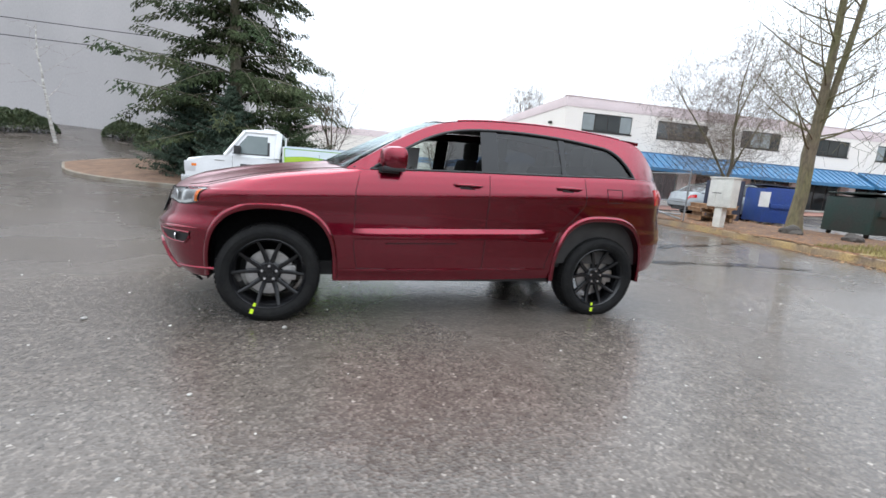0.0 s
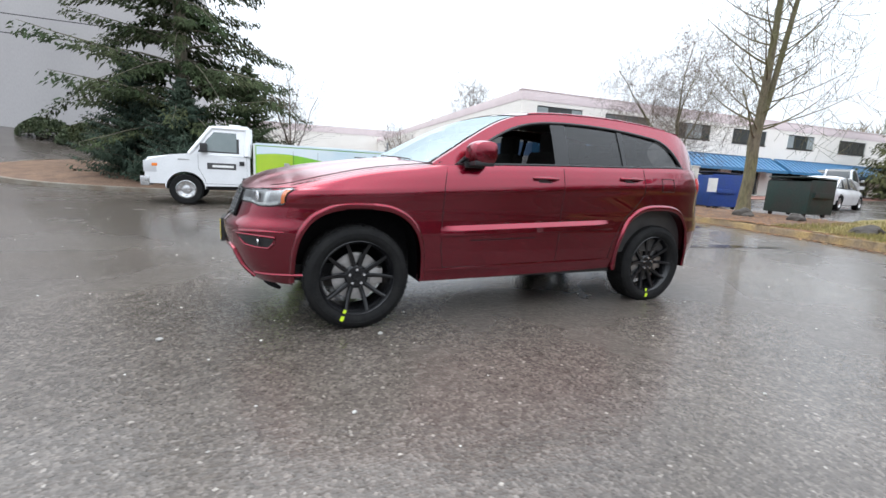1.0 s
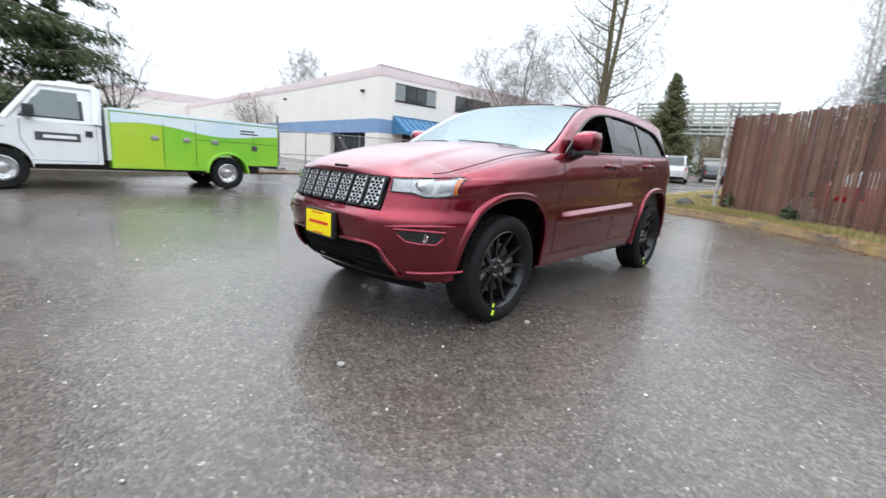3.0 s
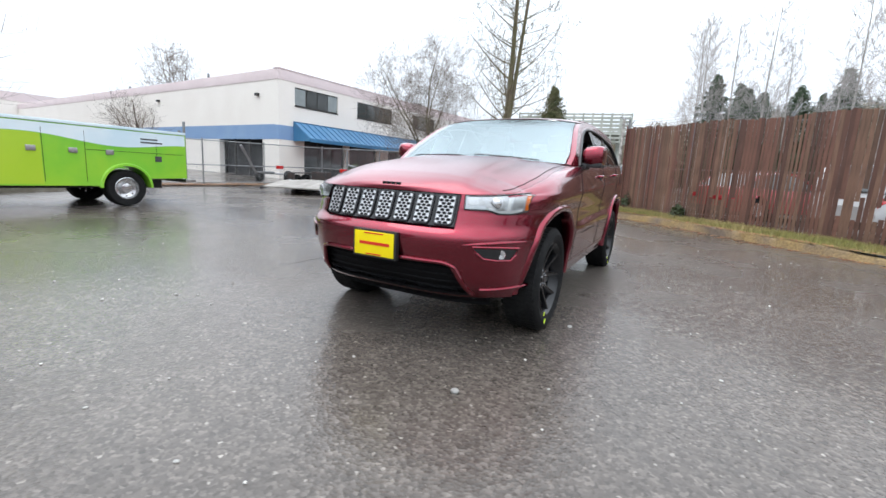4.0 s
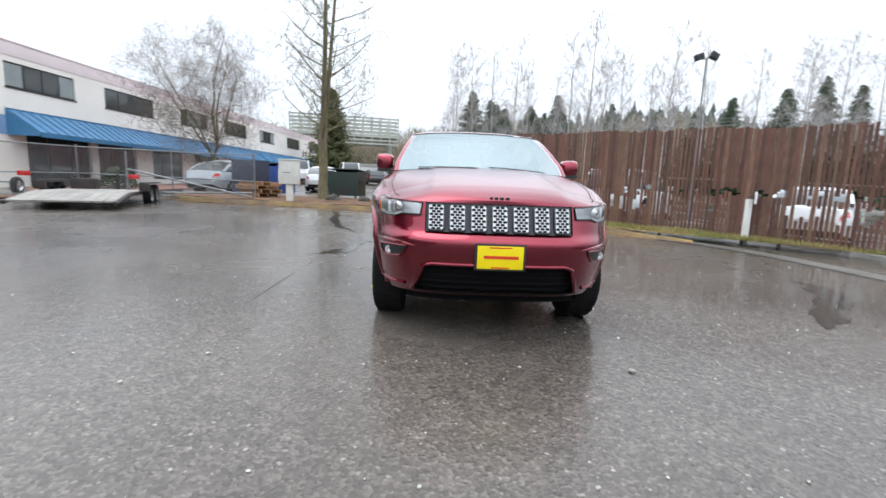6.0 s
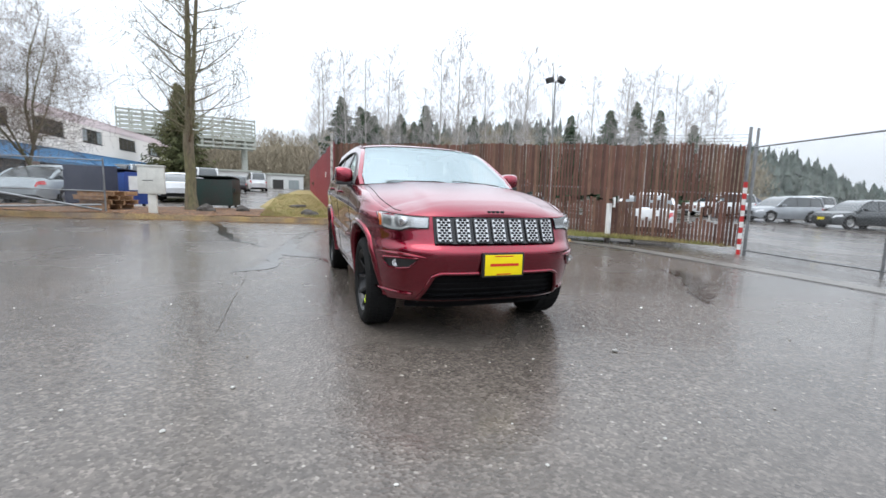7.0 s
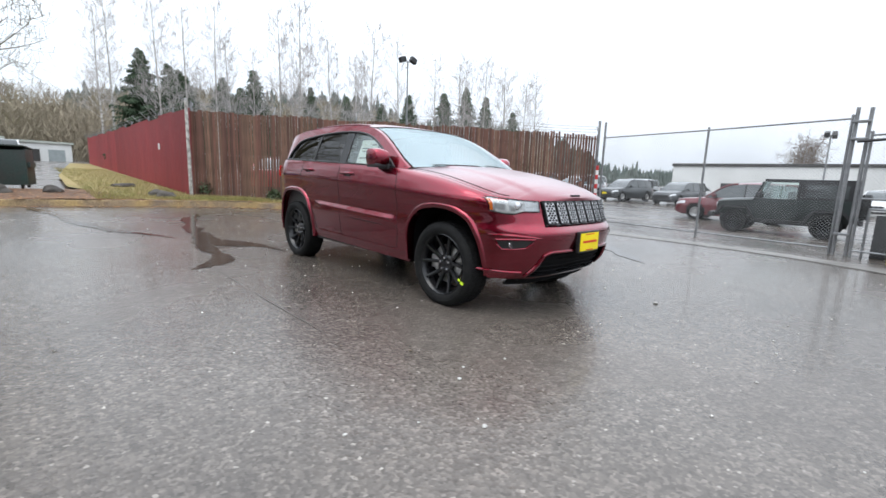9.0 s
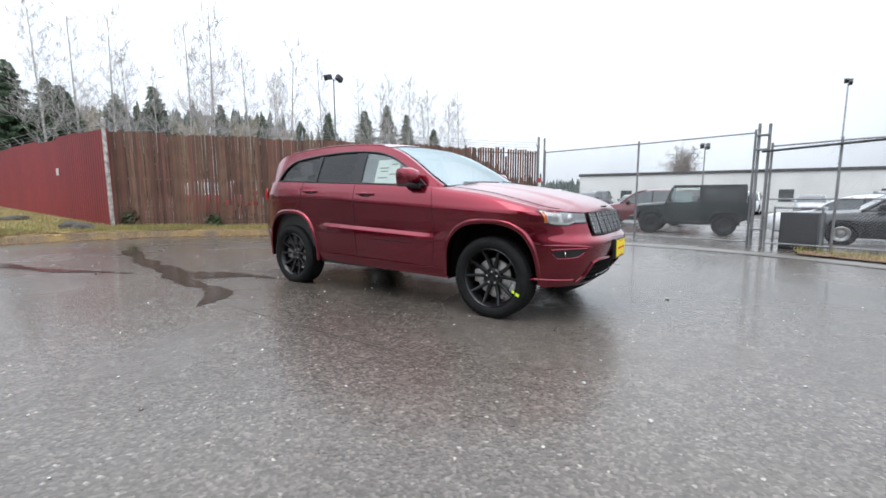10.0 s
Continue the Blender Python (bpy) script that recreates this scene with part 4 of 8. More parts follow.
water = material("standing_water", (0.030, 0.026, 0.022), rough=0.10, other=(0.045, 0.038, 0.032), scale=3, fine=0.3, fine_scale=40, bump=0.05, bump_scale=60)
white_paint = material("white_paint", (0.78, 0.78, 0.76), rough=0.4, other=(0.68, 0.68, 0.66), scale=3, fine=0.05, fine_scale=30)
red_paint = material("red_paint", (0.55, 0.03, 0.03), rough=0.45, other=(0.45, 0.03, 0.03), scale=6)
beige_box = material("beige_cabinet_paint", (0.62, 0.61, 0.56), rough=0.5, other=(0.54, 0.53, 0.49), scale=4, fine=0.08, fine_scale=40)
rock_mat = material("dark_rock", (0.045, 0.040, 0.036), rough=0.9, other=(0.08, 0.07, 0.06), scale=6, bump=0.6, bump_scale=14)
pale_stone = material("pale_stone", (0.5, 0.49, 0.46), rough=0.7, other=(0.32, 0.31, 0.29), scale=40, island=0.4)

rng = random.Random(11)

# ---- kerb, verge and soil ----
KERB = [(10.9, 9.9), (10.0, 9.3), (9.6, 8.3), (9.42, 6.0), (9.2, 3.5), (8.8, 1.2), (8.15, -0.6), (6.9, -2.0), (5.7, -3.15), (4.7, -4.3), (4.05, -5.3)]


def smooth_line(points, step):
    """Catmull-Rom through plan points."""
    out = []
    p = [points[0]] + list(points) + [points[-1]]
    for i in range(1, len(p) - 2):
        a, b, c, d = (Vector(q) for q in p[i - 1:i + 3])
        k = max(1, int((c - b).length / step))
        for j in range(k):
            t = j / k
            out.append(0.5 * (2 * b + (c - a) * t + (2 * a - 5 * b + 4 * c - d) * t * t + (3 * b - a - 3 * c + d) * t ** 3))
    out.append(Vector(points[-1]))
    return out


def sweep(line, profile, z_of):
    """Sweeps (sideways, up) along a plan line; sideways is to the right of its course."""
    rings = []
    for i, p in enumerate(line):
        d = (line[min(i + 1, len(line) - 1)] - line[max(i - 1, 0)]).normalized()
        side = Vector((d.y, -d.x))
        rings.append([Vector((p.x + side.x * s, p.y + side.y * s, z_of(p.x, p.y) + h)) for s, h in profile])
    return rings


kerb_line = smooth_line(KERB, 0.25)
bm = bmesh.new()
# the course runs towards -y, so its right lies on the yard's side
rings = sweep(kerb_line, [(0.02, -0.05), (0.0, 0.10), (-0.02, 0.135), (-0.05, 0.145), (-0.16, 0.145), (-0.16, -0.05)], land)
for i, r in enumerate(rings):
    k = min(1.0, (len(rings) - 1 - i) / 6)
    for v in r:
        v.z = land(v.x, v.y) + (v.z - land(v.x, v.y)) * (0.25 + 0.75 * k) + 0.006 * noise.noise(v * 3)
loft(bm, rings)
tagged(part("kerb", bm, kerb_paint), "worn yellow-painted concrete kerb strewn with leaves", "kerb", kind="structure")

FENCE_A, FENCE_B = Vector((10.1, 0.07)), Vector((2.10, -8.70))
VERGE_FAR = [(14.5, 10.2), (14.2, 8.0), (13.6, 5.6), (13.6, 3.6), (14.0, 2.6)]


def verge_z(x, y):
    return land(x, y) + 0.15 + 0.03 * noise.noise(Vector((x * 0.7, y * 0.7, 3)))


def strip_between(line_a, line_b, n, m, zf, name, mat, label, category):
    def at(line, t):
        k = t * (len(line) - 1)
        i = min(int(k), len(line) - 2)
        return line[i].lerp(line[i + 1], k - i)
    b = bmesh.new()
    grid(b, lambda u, v: (lambda p: (p.x, p.y, zf(p.x, p.y)))(at(line_a, u).lerp(at(line_b, u), v)), n, m)
    return tagged(part(name, b, mat), label, category, kind="structure")


inner = [p + Vector((0.12, 0.05)) for p in kerb_line]
cut = next(i for i, p in enumerate(kerb_line) if p.y < 0.9)
far_line = smooth_line(VERGE_FAR, 0.5)
strip_between(inner[:cut + 1], far_line, 40, 16, lambda x, y: verge_z(x, y) - 0.10 * max(0, min(1, (x - 13.0) / 1.0)), "planting_bed", soil, "bare soil bed strewn with brown leaves", "soil")
fence_back = [FENCE_A.lerp(FENCE_B, t / 20) + Vector((0.35, -0.32)) for t in range(21)]
strip_between(inner[cut - 2:], fence_back, 40, 6, verge_z, "verge", turf, "rough winter grass verge below the fence", "grass")
RED_END = Vector((52.0, -0.9))
strip_between([Vector((8.9 + 0.02, 1.4)), Vector((14.0, 2.7)), Vector((22, 2.6)), Vector((32, 2.0)), Vector((52, 0.6))], [FENCE_A + Vector((-0.1, 0.05)), Vector((14, 0.0)), Vector((22, -0.2)), Vector((32, -0.45)), RED_END], 60, 8,
              lambda x, y: land(x, y) + 0.165, "lawn", turf, "yellow-green winter lawn beside the red fence", "grass")


def scatter_blades(name, count, place, label, size=0.07):
    b_v, b_f = [], []
    r = random.Random(len(name) * 7)
    for _ in range(count):
        x, y, z = place(r)
        a, h, w = r.uniform(0, 6.28), size * r.uniform(0.5, 1.5), 0.006
        lean = r.uniform(0, 0.6) * h
        c, s = math.cos(a), math.sin(a)
        k = len(b_v)
        b_v += [(x - w * c, y - w * s, z - 0.01), (x + w * c, y + w * s, z - 0.01), (x + lean * s, y - lean * c, z + h)]
        b_f.append((k, k + 1, k + 2))
    me = bpy.data.meshes.new(name)
    me.from_pydata(b_v, [], b_f)
    me.materials.append(blade_mat)
    return tagged(new(name, me), label, "grass", kind="stuff")


def on_verge(r):
    t = r.random()
    k = cut - 2 + t * (len(inner) - 1 - cut + 2)
    i = min(int(k), len(inner) - 2)
    a = inner[i].lerp(inner[i + 1], k - i)
    b = FENCE_A.lerp(FENCE_B, t)
    p = a.lerp(b, r.random() ** 0.6)
    return p.x, p.y, verge_z(p.x, p.y)


def on_lawn(r):
    x = 9.2 + 25 * r.random() ** 1.7
    y = -0.1 + 2.5 * r.random()
    return x, y, land(x, y) + 0.165


scatter_blades("verge_grass", 16000, on_verge, "tufts of pale green grass along the fence foot", 0.08)
scatter_blades("lawn_grass", 14000, on_lawn, "short yellow-green grass", 0.06)


def scatter_leaves(name, count, place, label, size=0.045, mat=leaf_mat):
    b_v, b_f = [], []
    r = random.Random(len(name))
    for _ in range(count):
        x, y, z = place(r)
        a, s = r.uniform(0, 6.28), size * r.uniform(0.5, 1.4)
        c, n = math.cos(a) * s, math.sin(a) * s
        k = len(b_v)
        t = r.uniform(0, 0.3) * s
        b_v += [(x + c, y + n, z + t), (x - n * 0.6, y + c * 0.6, z + 0.004), (x - c, y - n, z + t * 0.5), (x + n * 0.6, y - c * 0.6, z + 0.006)]
        b_f.append((k, k + 1, k + 2, k + 3))
    me = bpy.data.meshes.new(name)
    me.from_pydata(b_v, [], b_f)
    me.materials.append(mat)
    return tagged(new(name, me), label, "leaves", kind="stuff")


def on_bed(r):
    y = 0.8 + 8.6 * r.random()
    k = min(inner, key=lambda p: abs(p.y - y))
    x = k.x + 3.8 * r.random() ** 1.5
    return x, y, verge_z(x, y) + 0.005


def by_kerb(r):
    i = r.randrange(len(kerb_line) - 1)
    p = kerb_line[i]
    d = (kerb_line[i + 1] - p).normalized()
    o = 0.05 + abs(r.gauss(0, 0.16))
    x, y = p.x + d.y * o + d.x * 0.25 * r.random(), p.y - d.x * o + d.y * 0.25 * r.random()
    return x, y, land(x, y) + 0.004


def on_top_kerb(r):
    i = r.randrange(len(kerb_line) - 1)
    p = kerb_line[i]
    x, y = p.x + r.uniform(-0.02, 0.35), p.y + r.uniform(-0.1, 0.2)
    return x, y, verge_z(x, y) + 0.012


scatter_leaves("bed_leaves", 3500, on_bed, "wet brown fallen leaves on the soil bed")
scatter_leaves("gutter_leaves", 2600, by_kerb, "wet leaf litter in the gutter along the kerb", 0.03)
scatter_leaves("kerb_leaves", 2000, on_top_kerb, "brown leaves on the kerb", 0.035)


def on_yard(r):
    x, y = r.uniform(-9, 8), r.uniform(-6, 7)
    return x, y, land(x, y) + 0.003


scatter_leaves("yard_litter", 160, on_yard, "small dark leaf scraps on wet asphalt", 0.014, material("wet_leaf_scrap", (0.05, 0.035, 0.02), rough=0.5, other=(0.09, 0.06, 0.03), scale=9))
bm = bmesh.new()
for _ in range(420):
    x, y, z = on_yard(rng)
    s = rng.uniform(0.004, 0.010)
    g = bmesh.ops.create_icosphere(bm, subdivisions=1, radius=s, matrix=Matrix.Translation((x, y, z)) @ Matrix.Rotation(rng.uniform(0, 3), 4, 'Z') @ Matrix.Diagonal((1.3, 1, 0.6, 1)))
tagged(part("loose_stones", bm, pale_stone), "scattered pale loose stones on the asphalt", "stones", kind="stuff")
for px, py, s in ((-2.71, -0.80, 0.022), (-1.325, -1.067, 0.018), (-2.61, 1.83, 0.014), (-3.02, 2.08, 0.013), (-1.71, -2.02, 0.012)):
    bm = bmesh.new()
    bmesh.ops.create_icosphere(bm, subdivisions=2, radius=s)
    for v in bm.verts:
        v.co = v.co * (1 + 0.25 * noise.noise(v.co * 60 + Vector((px, py, 0)))) * 1.0
        v.co.z *= 0.55
        v.co += Vector((px, py, land(px, py) + s * 0.35))
    tagged(part("pebble", bm, pale_stone), "pale pebble lying on wet asphalt", "pebble")

# gutter strip across the gateway
GUTTER = [(4.6, -4.75), (3.6, -5.55), (2.2, -6.0), (0.8, -6.15), (-1.0, -6.2), (-2.6, -6.05), (-4.2, -5.5), (-6.5, -4.2), (-9.0, -2.6)]
gl = smooth_line(GUTTER, 0.4)
bm = bmesh.new()
loft(bm, sweep(gl, [(-0.22, -0.02), (-0.22, 0.004), (0.0, 0.000), (0.22, 0.004), (0.22, -0.02)], lambda x, y: land(x, y) + 0.004))
tagged(part("gutter_strip", bm, material("wet_gutter_concrete", (0.135, 0.125, 0.112), rough=0.4, other=(0.09, 0.082, 0.072), scale=1.5, fine=0.25, fine_scale=40, bump=0.15, bump_scale=50)), "worn concrete gutter strip across the gateway", "gutter", kind="structure")
bm = bmesh.new()
loft(bm, sweep(gl, [(0.30, -0.02), (0.30, 0.0035), (0.325, 0.0035), (0.325, -0.02)], lambda x, y: land(x, y) + 0.003))
tagged(part("gutter_joint", bm, material("bitumen_seam", (0.02, 0.02, 0.02), rough=0.4, other=(0.03, 0.03, 0.03), scale=8)), "dark bitumen seam beside the gutter", "seam", kind="structure")


def paving_joint(y0, xa, xb, seed):
    """A ragged damp joint in the asphalt, broken here and there."""
    b = bmesh.new()
    r = random.Random(seed)
    x = xa
    while x < xb:
        L = r.uniform(0.5, 1.6)
        n = 10
        rows = []
        for i in range(n + 1):
            px = x + L * i / n
            py = y0 + 0.05 * noise.noise(Vector((px * 0.9, seed, 0))) + 0.015 * noise.noise(Vector((px * 7, seed, 3)))
            w = 0.006 * math.sin(math.pi * (i + 0.3) / (n + 0.6)) * (0.7 + 0.6 * r.random())
            rows.append((b.verts.new((px, py - w, land(px, py) + 0.0035)), b.verts.new((px, py + w, land(px, py) + 0.0035))))
        for (a, c), (d, e) in zip(rows, rows[1:]):
            b.faces.new((a, d, e, c))
        x += L + r.uniform(0.02, 0.4)
    tagged(part("paving_joint", b, material("damp_joint", (0.045, 0.038, 0.032), rough=0.45, other=(0.06, 0.052, 0.044), scale=6, fine=0.3, fine_scale=30)), "ragged damp joint in the asphalt", "seam", kind="structure")


for jy, ja, jb, js in ((1.02, -12.0, -6.4, 1), (2.07, -1.6, 0.3, 2), (3.05, -12.0, -6.8, 3)):
    paving_joint(jy, ja, jb, js)


def puddle(line, wide, seed, label):
    """Standing water along a crooked hollow, ragged at its edges and narrow at its ends."""
    pts = smooth_line(line, 0.09)
    b = bmesh.new()
    rows = []
    for i, p in enumerate(pts):
        d = (pts[min(i + 1, len(pts) - 1)] - pts[max(i - 1, 0)]).normalized()
        k = min(1.0, 5.0 * i / len(pts) + 0.03, 5.0 * (len(pts) - 1 - i) / len(pts) + 0.03)
        row = []
        for sgn in (1, -1):
            w = wide * k * max(0.12, 1 + 1.1 * noise.noise(Vector((p.x * 1.7, p.y * 1.7, seed + sgn))) + 0.55 * noise.noise(Vector((p.x * 6, p.y * 6, seed - sgn))))
            x, y = p.x - d.y * w * sgn, p.y + d.x * w * sgn
            row.append(b.verts.new((x, y, land(x, y) + 0.005)))
        rows.append(row)
    for a, c in zip(rows, rows[1:]):
        b.faces.new((a[0], a[1], c[1], c[0]))
    tagged(part("puddle", b, water), label, "puddle", kind="structure")


puddle([(6.9, 0.80), (5.4, 1.30), (4.2, 1.45), (3.1, 1.55), (2.4, 1.05), (1.75, 0.95)], 0.17, 1.3, "crooked shallow puddle on the asphalt behind the car")
puddle([(3.3, 1.72), (2.4, 1.78), (1.7, 1.80), (1.15, 2.30)], 0.11, 4.1, "thin branching puddle on the asphalt beside the car")
puddle([(9.2, 3.7), (7.2, 3.2), (5.2, 2.75), (3.6, 1.95)], 0.10, 7.7, "shallow puddle running towards the kerb")
puddle([(0.4, -4.45), (-0.3, -4.25), (-1.0, -3.60), (-1.75, -2.95)], 0.13, 9.2, "long shallow puddle near the gateway")

# ---- brown slatted fence ----
fence = thing("slatted_fence", "tall weathered brown slatted fence with broken slats", "fence")
along = FENCE_B - FENCE_A
fdir = along.normalized()
fang = math.degrees(math.atan2(fdir.y, fdir.x))


def fence_top(t):
    return 2.78 - 0.25 * t


for k in range(6):
    t = k / 5
    p = FENCE_A + along * t
    b = bmesh.new()
    z0 = land(p.x, p.y) + 0.1
    q = p + Vector((fdir.y, -fdir.x)) * -0.05
    rod(b, (q.x, q.y, z0 - 0.1), (q.x, q.y, fence_top(t) + 0.06), 0.035, n=10)
    tube(b, [(q.x, q.y, fence_top(t)), (q.x + 0.2 * (-fdir.y), q.y + 0.2 * fdir.x, fence_top(t) + 0.25)], 0.015, 6)
    part("post", b, galv, fence)
for zf in (0.15, 1.25, -0.12):
    b = bmesh.new()
    pts = []
    for i in range(11):
        p = FENCE_A + along * (i / 10) + Vector((-fdir.y, fdir.x)) * 0.03
        pts.append((p.x, p.y, (fence_top(i / 10) + zf) if zf < 0 else land(p.x, p.y) + 0.15 + zf))
    tube(b, pts, 0.02, 6)
    part("rail", b, galv, fence)
for j in range(3):
    b = bmesh.new()
    pts = []
    for i in range(41):
        p = FENCE_A + along * (i / 40) + Vector((-fdir.y, fdir.x)) * (0.06 + 0.065 * j)
        pts.append((p.x, p.y, fence_top(i / 40) + 0.08 + 0.085 * j - 0.02 * math.sin(math.pi * ((i % 8) / 8))))
    tube(b, pts, 0.004, 4)
    part("barbed_wire", b, galv, fence)

# ---- gate and chain-link fence ----
def chain_mesh(b, p, q, z0, z1, gap=0.062, r=0.0015):
    """Diamond wire between two plan points; z0, z1 at either end alike above the land."""
    p, q = Vector(p), Vector(q)
    length = (q - p).length
    h = z1 - z0
    k = int((length + h) / gap)
    for sgn in (1, -1):
        for i in range(k + 1):
            s0 = i * gap - h
            a, e = max(0.0, s0), min(length, s0 + h)
            if e <= a:
                continue
            ha, he = a - s0, e - s0
            if sgn < 0:
                ha, he = h - ha, h - he
            A, E = p.lerp(q, a / length), p.lerp(q, e / length)
            d = (q - p).normalized()
            n2 = Vector((-d.y, d.x)) * r
            za, ze = land(A.x, A.y) + z0 + ha, land(E.x, E.y) + z0 + he
            v = [b.verts.new(c) for c in ((A.x - n2.x, A.y - n2.y, za), (A.x + n2.x, A.y + n2.y, za), (A.x, A.y, za + r * 2), (E.x - n2.x, E.y - n2.y, ze), (E.x + n2.x, E.y + n2.y, ze), (E.x, E.y, ze + r * 2))]
            for f in ((0, 1, 4, 3), (1, 2, 5, 4), (2, 0, 3, 5)):
                b.faces.new([v[i2] for i2 in f])


def link_fence(name, label, posts, top, rails, group=""):
    """Posts at plan points, rails at heights over the ground, wire mesh in each bay."""
    f = thing(name, label, "fence", group=group)
    for x, y in posts:
        b = bmesh.new()
        rod(b, (x, y, land(x, y) - 0.05), (x, y, land(x, y) + top + 0.04), 0.024, n=10)
        bmesh.ops.create_icosphere(b, subdivisions=1, radius=0.030, matrix=Matrix.Translation((x, y, land(x, y) + top + 0.05)))
        part("post", b, galv, f)
    for a, c in zip(posts, posts[1:]):
        for h in rails:
            b = bmesh.new()
            rod(b, (a[0], a[1], land(*a) + h), (c[0], c[1], land(*c) + h), 0.017, n=8)
            part("rail", b, galv, f)
        b = bmesh.new()
        chain_mesh(b, a, c, 0.06, top - 0.02)
        tagged(part("wire_mesh", b, galv, f, smooth=False), kind="stuff")
    return f


link_fence("sliding_gate", "galvanised chain-link sliding gate across the yard entrance", [(1.78, -8.42), (-0.98, -7.86), (-3.42, -7.30)], 2.47, (0.12, 2.47))
gp = thing("gate_posts", "pair of tall galvanised gate posts with rollers", "gate post")
for x, y, h in ((-3.48, -7.22, 2.62), (-3.66, -7.20, 2.60)):
    b = bmesh.new()
    rod(b, (x, y, land(x, y) - 0.05), (x, y, h), 0.03, n=12)
    part("post", b, galv, gp)
b = bmesh.new()
rod(b, (-3.55, -7.12, 2.02), (-10.5, -4.78, 2.30), 0.024, n=8)
part("guide_rail", b, black_plastic, gp, "black steel guide rail")
for z in (0.35, 2.05, 2.35):
    part("roller", boxed(-3.68, -3.44, -7.27, -7.13, z, z + 0.04, 0.01), galv, gp)
link_fence("yard_fence", "galvanised chain-link fence panel with pipe rails", [(-3.72, -7.16), (-4.75, -6.75), (-7.4, -5.9), (-10.6, -4.9)], 2.15, (0.12, 1.05, 2.15))
sp = thing("striped_post", "red and white striped steel gate post", "post")
for k in range(13):
    t0, t1 = k / 13, (k + 1) / 13
    x, y = 1.98, -8.52
    b = bmesh.new()
    z0 = land(x, y) - 0.02
    rod(b, (x, y, z0 + 1.72 * t0), (x, y, z0 + 1.72 * t1), 0.043, n=14)
    part("band", b, red_paint if k % 2 == 0 else white_paint, sp)
b = bmesh.new()
rod(b, (2.10, -8.66, land(2.1, -8.66)), (2.10, -8.66, 2.92), 0.034, n=12)
part("pole", b, galv, sp)
b = bmesh.new()
rod(b, (1.88, -8.60, land(1.9, -8.6)), (1.88, -8.60, 2.86), 0.028, n=12)
part("pole", b, galv, sp)
bp = thing("white_marker_post", "white post with a square number board", "post")
part("post", boxed(4.02, 4.12, -6.50, -6.40, 0.02, 1.05, 0.01), white_paint, bp)
part("board", boxed(-0.15, 0.15, -0.02, 0.02, 0, 0.26, 0.004, m=Matrix.Translation((3.96, -6.50, 0.95)) @ Matrix.Rotation(radians(145), 4, 'Z')), white_paint, bp)
part("number_bar", boxed(-0.06, 0.06, -0.026, 0.026, 0.07, 0.19, m=Matrix.Translation((3.96, -6.50, 0.95)) @ Matrix.Rotation(radians(145), 4, 'Z')), ink, bp)

cp = thing("corner_post", "weathered pale steel post at the fence corner", "post")
b = bmesh.new()
rod(b, (9.98, 0.16, land(10, 0.1) - 0.1), (9.98, 0.16, 3.05), 0.05, 0.045, 12)
part("post", b, material("flaking_pale_paint", (0.55, 0.53, 0.49), rough=0.7, other=(0.22, 0.20, 0.18), scale=9, fine=0.2, fine_scale=40), cp)
b = bmesh.new()
rod(b, (9.98, 0.16, 3.05), (9.98, 0.16, 3.09), 0.06, 0.03, 12)
part("cap", b, galv, cp)

# flood lights
def flood_pole(x, y, top, s=1.0):
    f = thing("floodlight_pole", "tall grey pole with two floodlights", "lamp post", group="floodlight poles")
    b = bmesh.new()
    rod(b, (x, y, land(x, y) - 0.1), (x, y, top), 0.075 * s, 0.05 * s, 10)
    part("pole", b, galv, f)
    for q, tilt in ((-0.42, 25), (0.42, -20)):
        m = Matrix.Translation((x + q * 0.45 * s, y + q * 0.85 * s, top + 0.05)) @ Matrix.Rotation(radians(tilt), 4, 'X')
        b = bmesh.new()
        box(b, -0.16 * s, 0.16 * s, -0.26 * s, 0.26 * s, -0.2 * s, 0.18 * s, 0.03, m=m)
        part("lamp_head", b, black_plastic, f)
    b = bmesh.new()
    tube(b, [(x - 0.2 * s, y - 0.38 * s, top), (x, y, top - 0.1), (x + 0.2 * s, y + 0.38 * s, top)], 0.03 * s, 6)
    part("bracket", b, galv, f)


flood_pole(14.8, -11.6, 7.2, 0.72)
flood_pole(-8.4, -35.5, 8.5, 0.72)
flood_pole(-0.4, -36.4, 4.9, 0.9)

strip_between([Vector((-4.2, -5.95)), Vector((-6.5, -4.75)), Vector((-9.4, -3.2))], [Vector((-4.2, -6.85)), Vector((-7.4, -5.85)), Vector((-10.6, -4.85))], 20, 4, lambda x, y: land(x, y) + 0.03 + 0.03 * noise.noise(Vector((x, y, 1))), "gate_verge", soil, "scruffy soil patch beside the gate posts", "soil")


def by_gate(r):
    t, s2 = r.random(), r.random()
    x, y = -4.2 - 5.2 * t, -5.95 + 2.7 * t - (0.9 + 0.7 * t) * s2
    return x, y, land(x, y) + 0.04


scatter_blades("gate_grass", 1300, by_gate, "tufts of grass beside the gate posts", 0.09)
scatter_leaves("gate_leaf_litter", 160, by_gate, "pale litter and leaves beside the gate posts", 0.05)
gc = thing("gate_motor_cabinet", "dark grey gate motor cabinet with a pale frame", "cabinet", pose(-4.35, -7.45, land(-4.35, -7.45), 0, 0, -20))
part("cabinet_body", boxed(-0.32, 0.32, -0.25, 0.25, 0.0, 0.78, 0.02), black_plastic, gc)
for x in (-0.40, 0.40):
    b = bmesh.new()
    rod(b, (x, 0.32, 0.0), (x, 0.32, 0.90), 0.022)
    part("guard_post", b, galv, gc)
b = bmesh.new()
rod(b, (-0.40, 0.32, 0.88), (0.40, 0.32, 0.88), 0.022)
part("guard_rail", b, galv, gc)

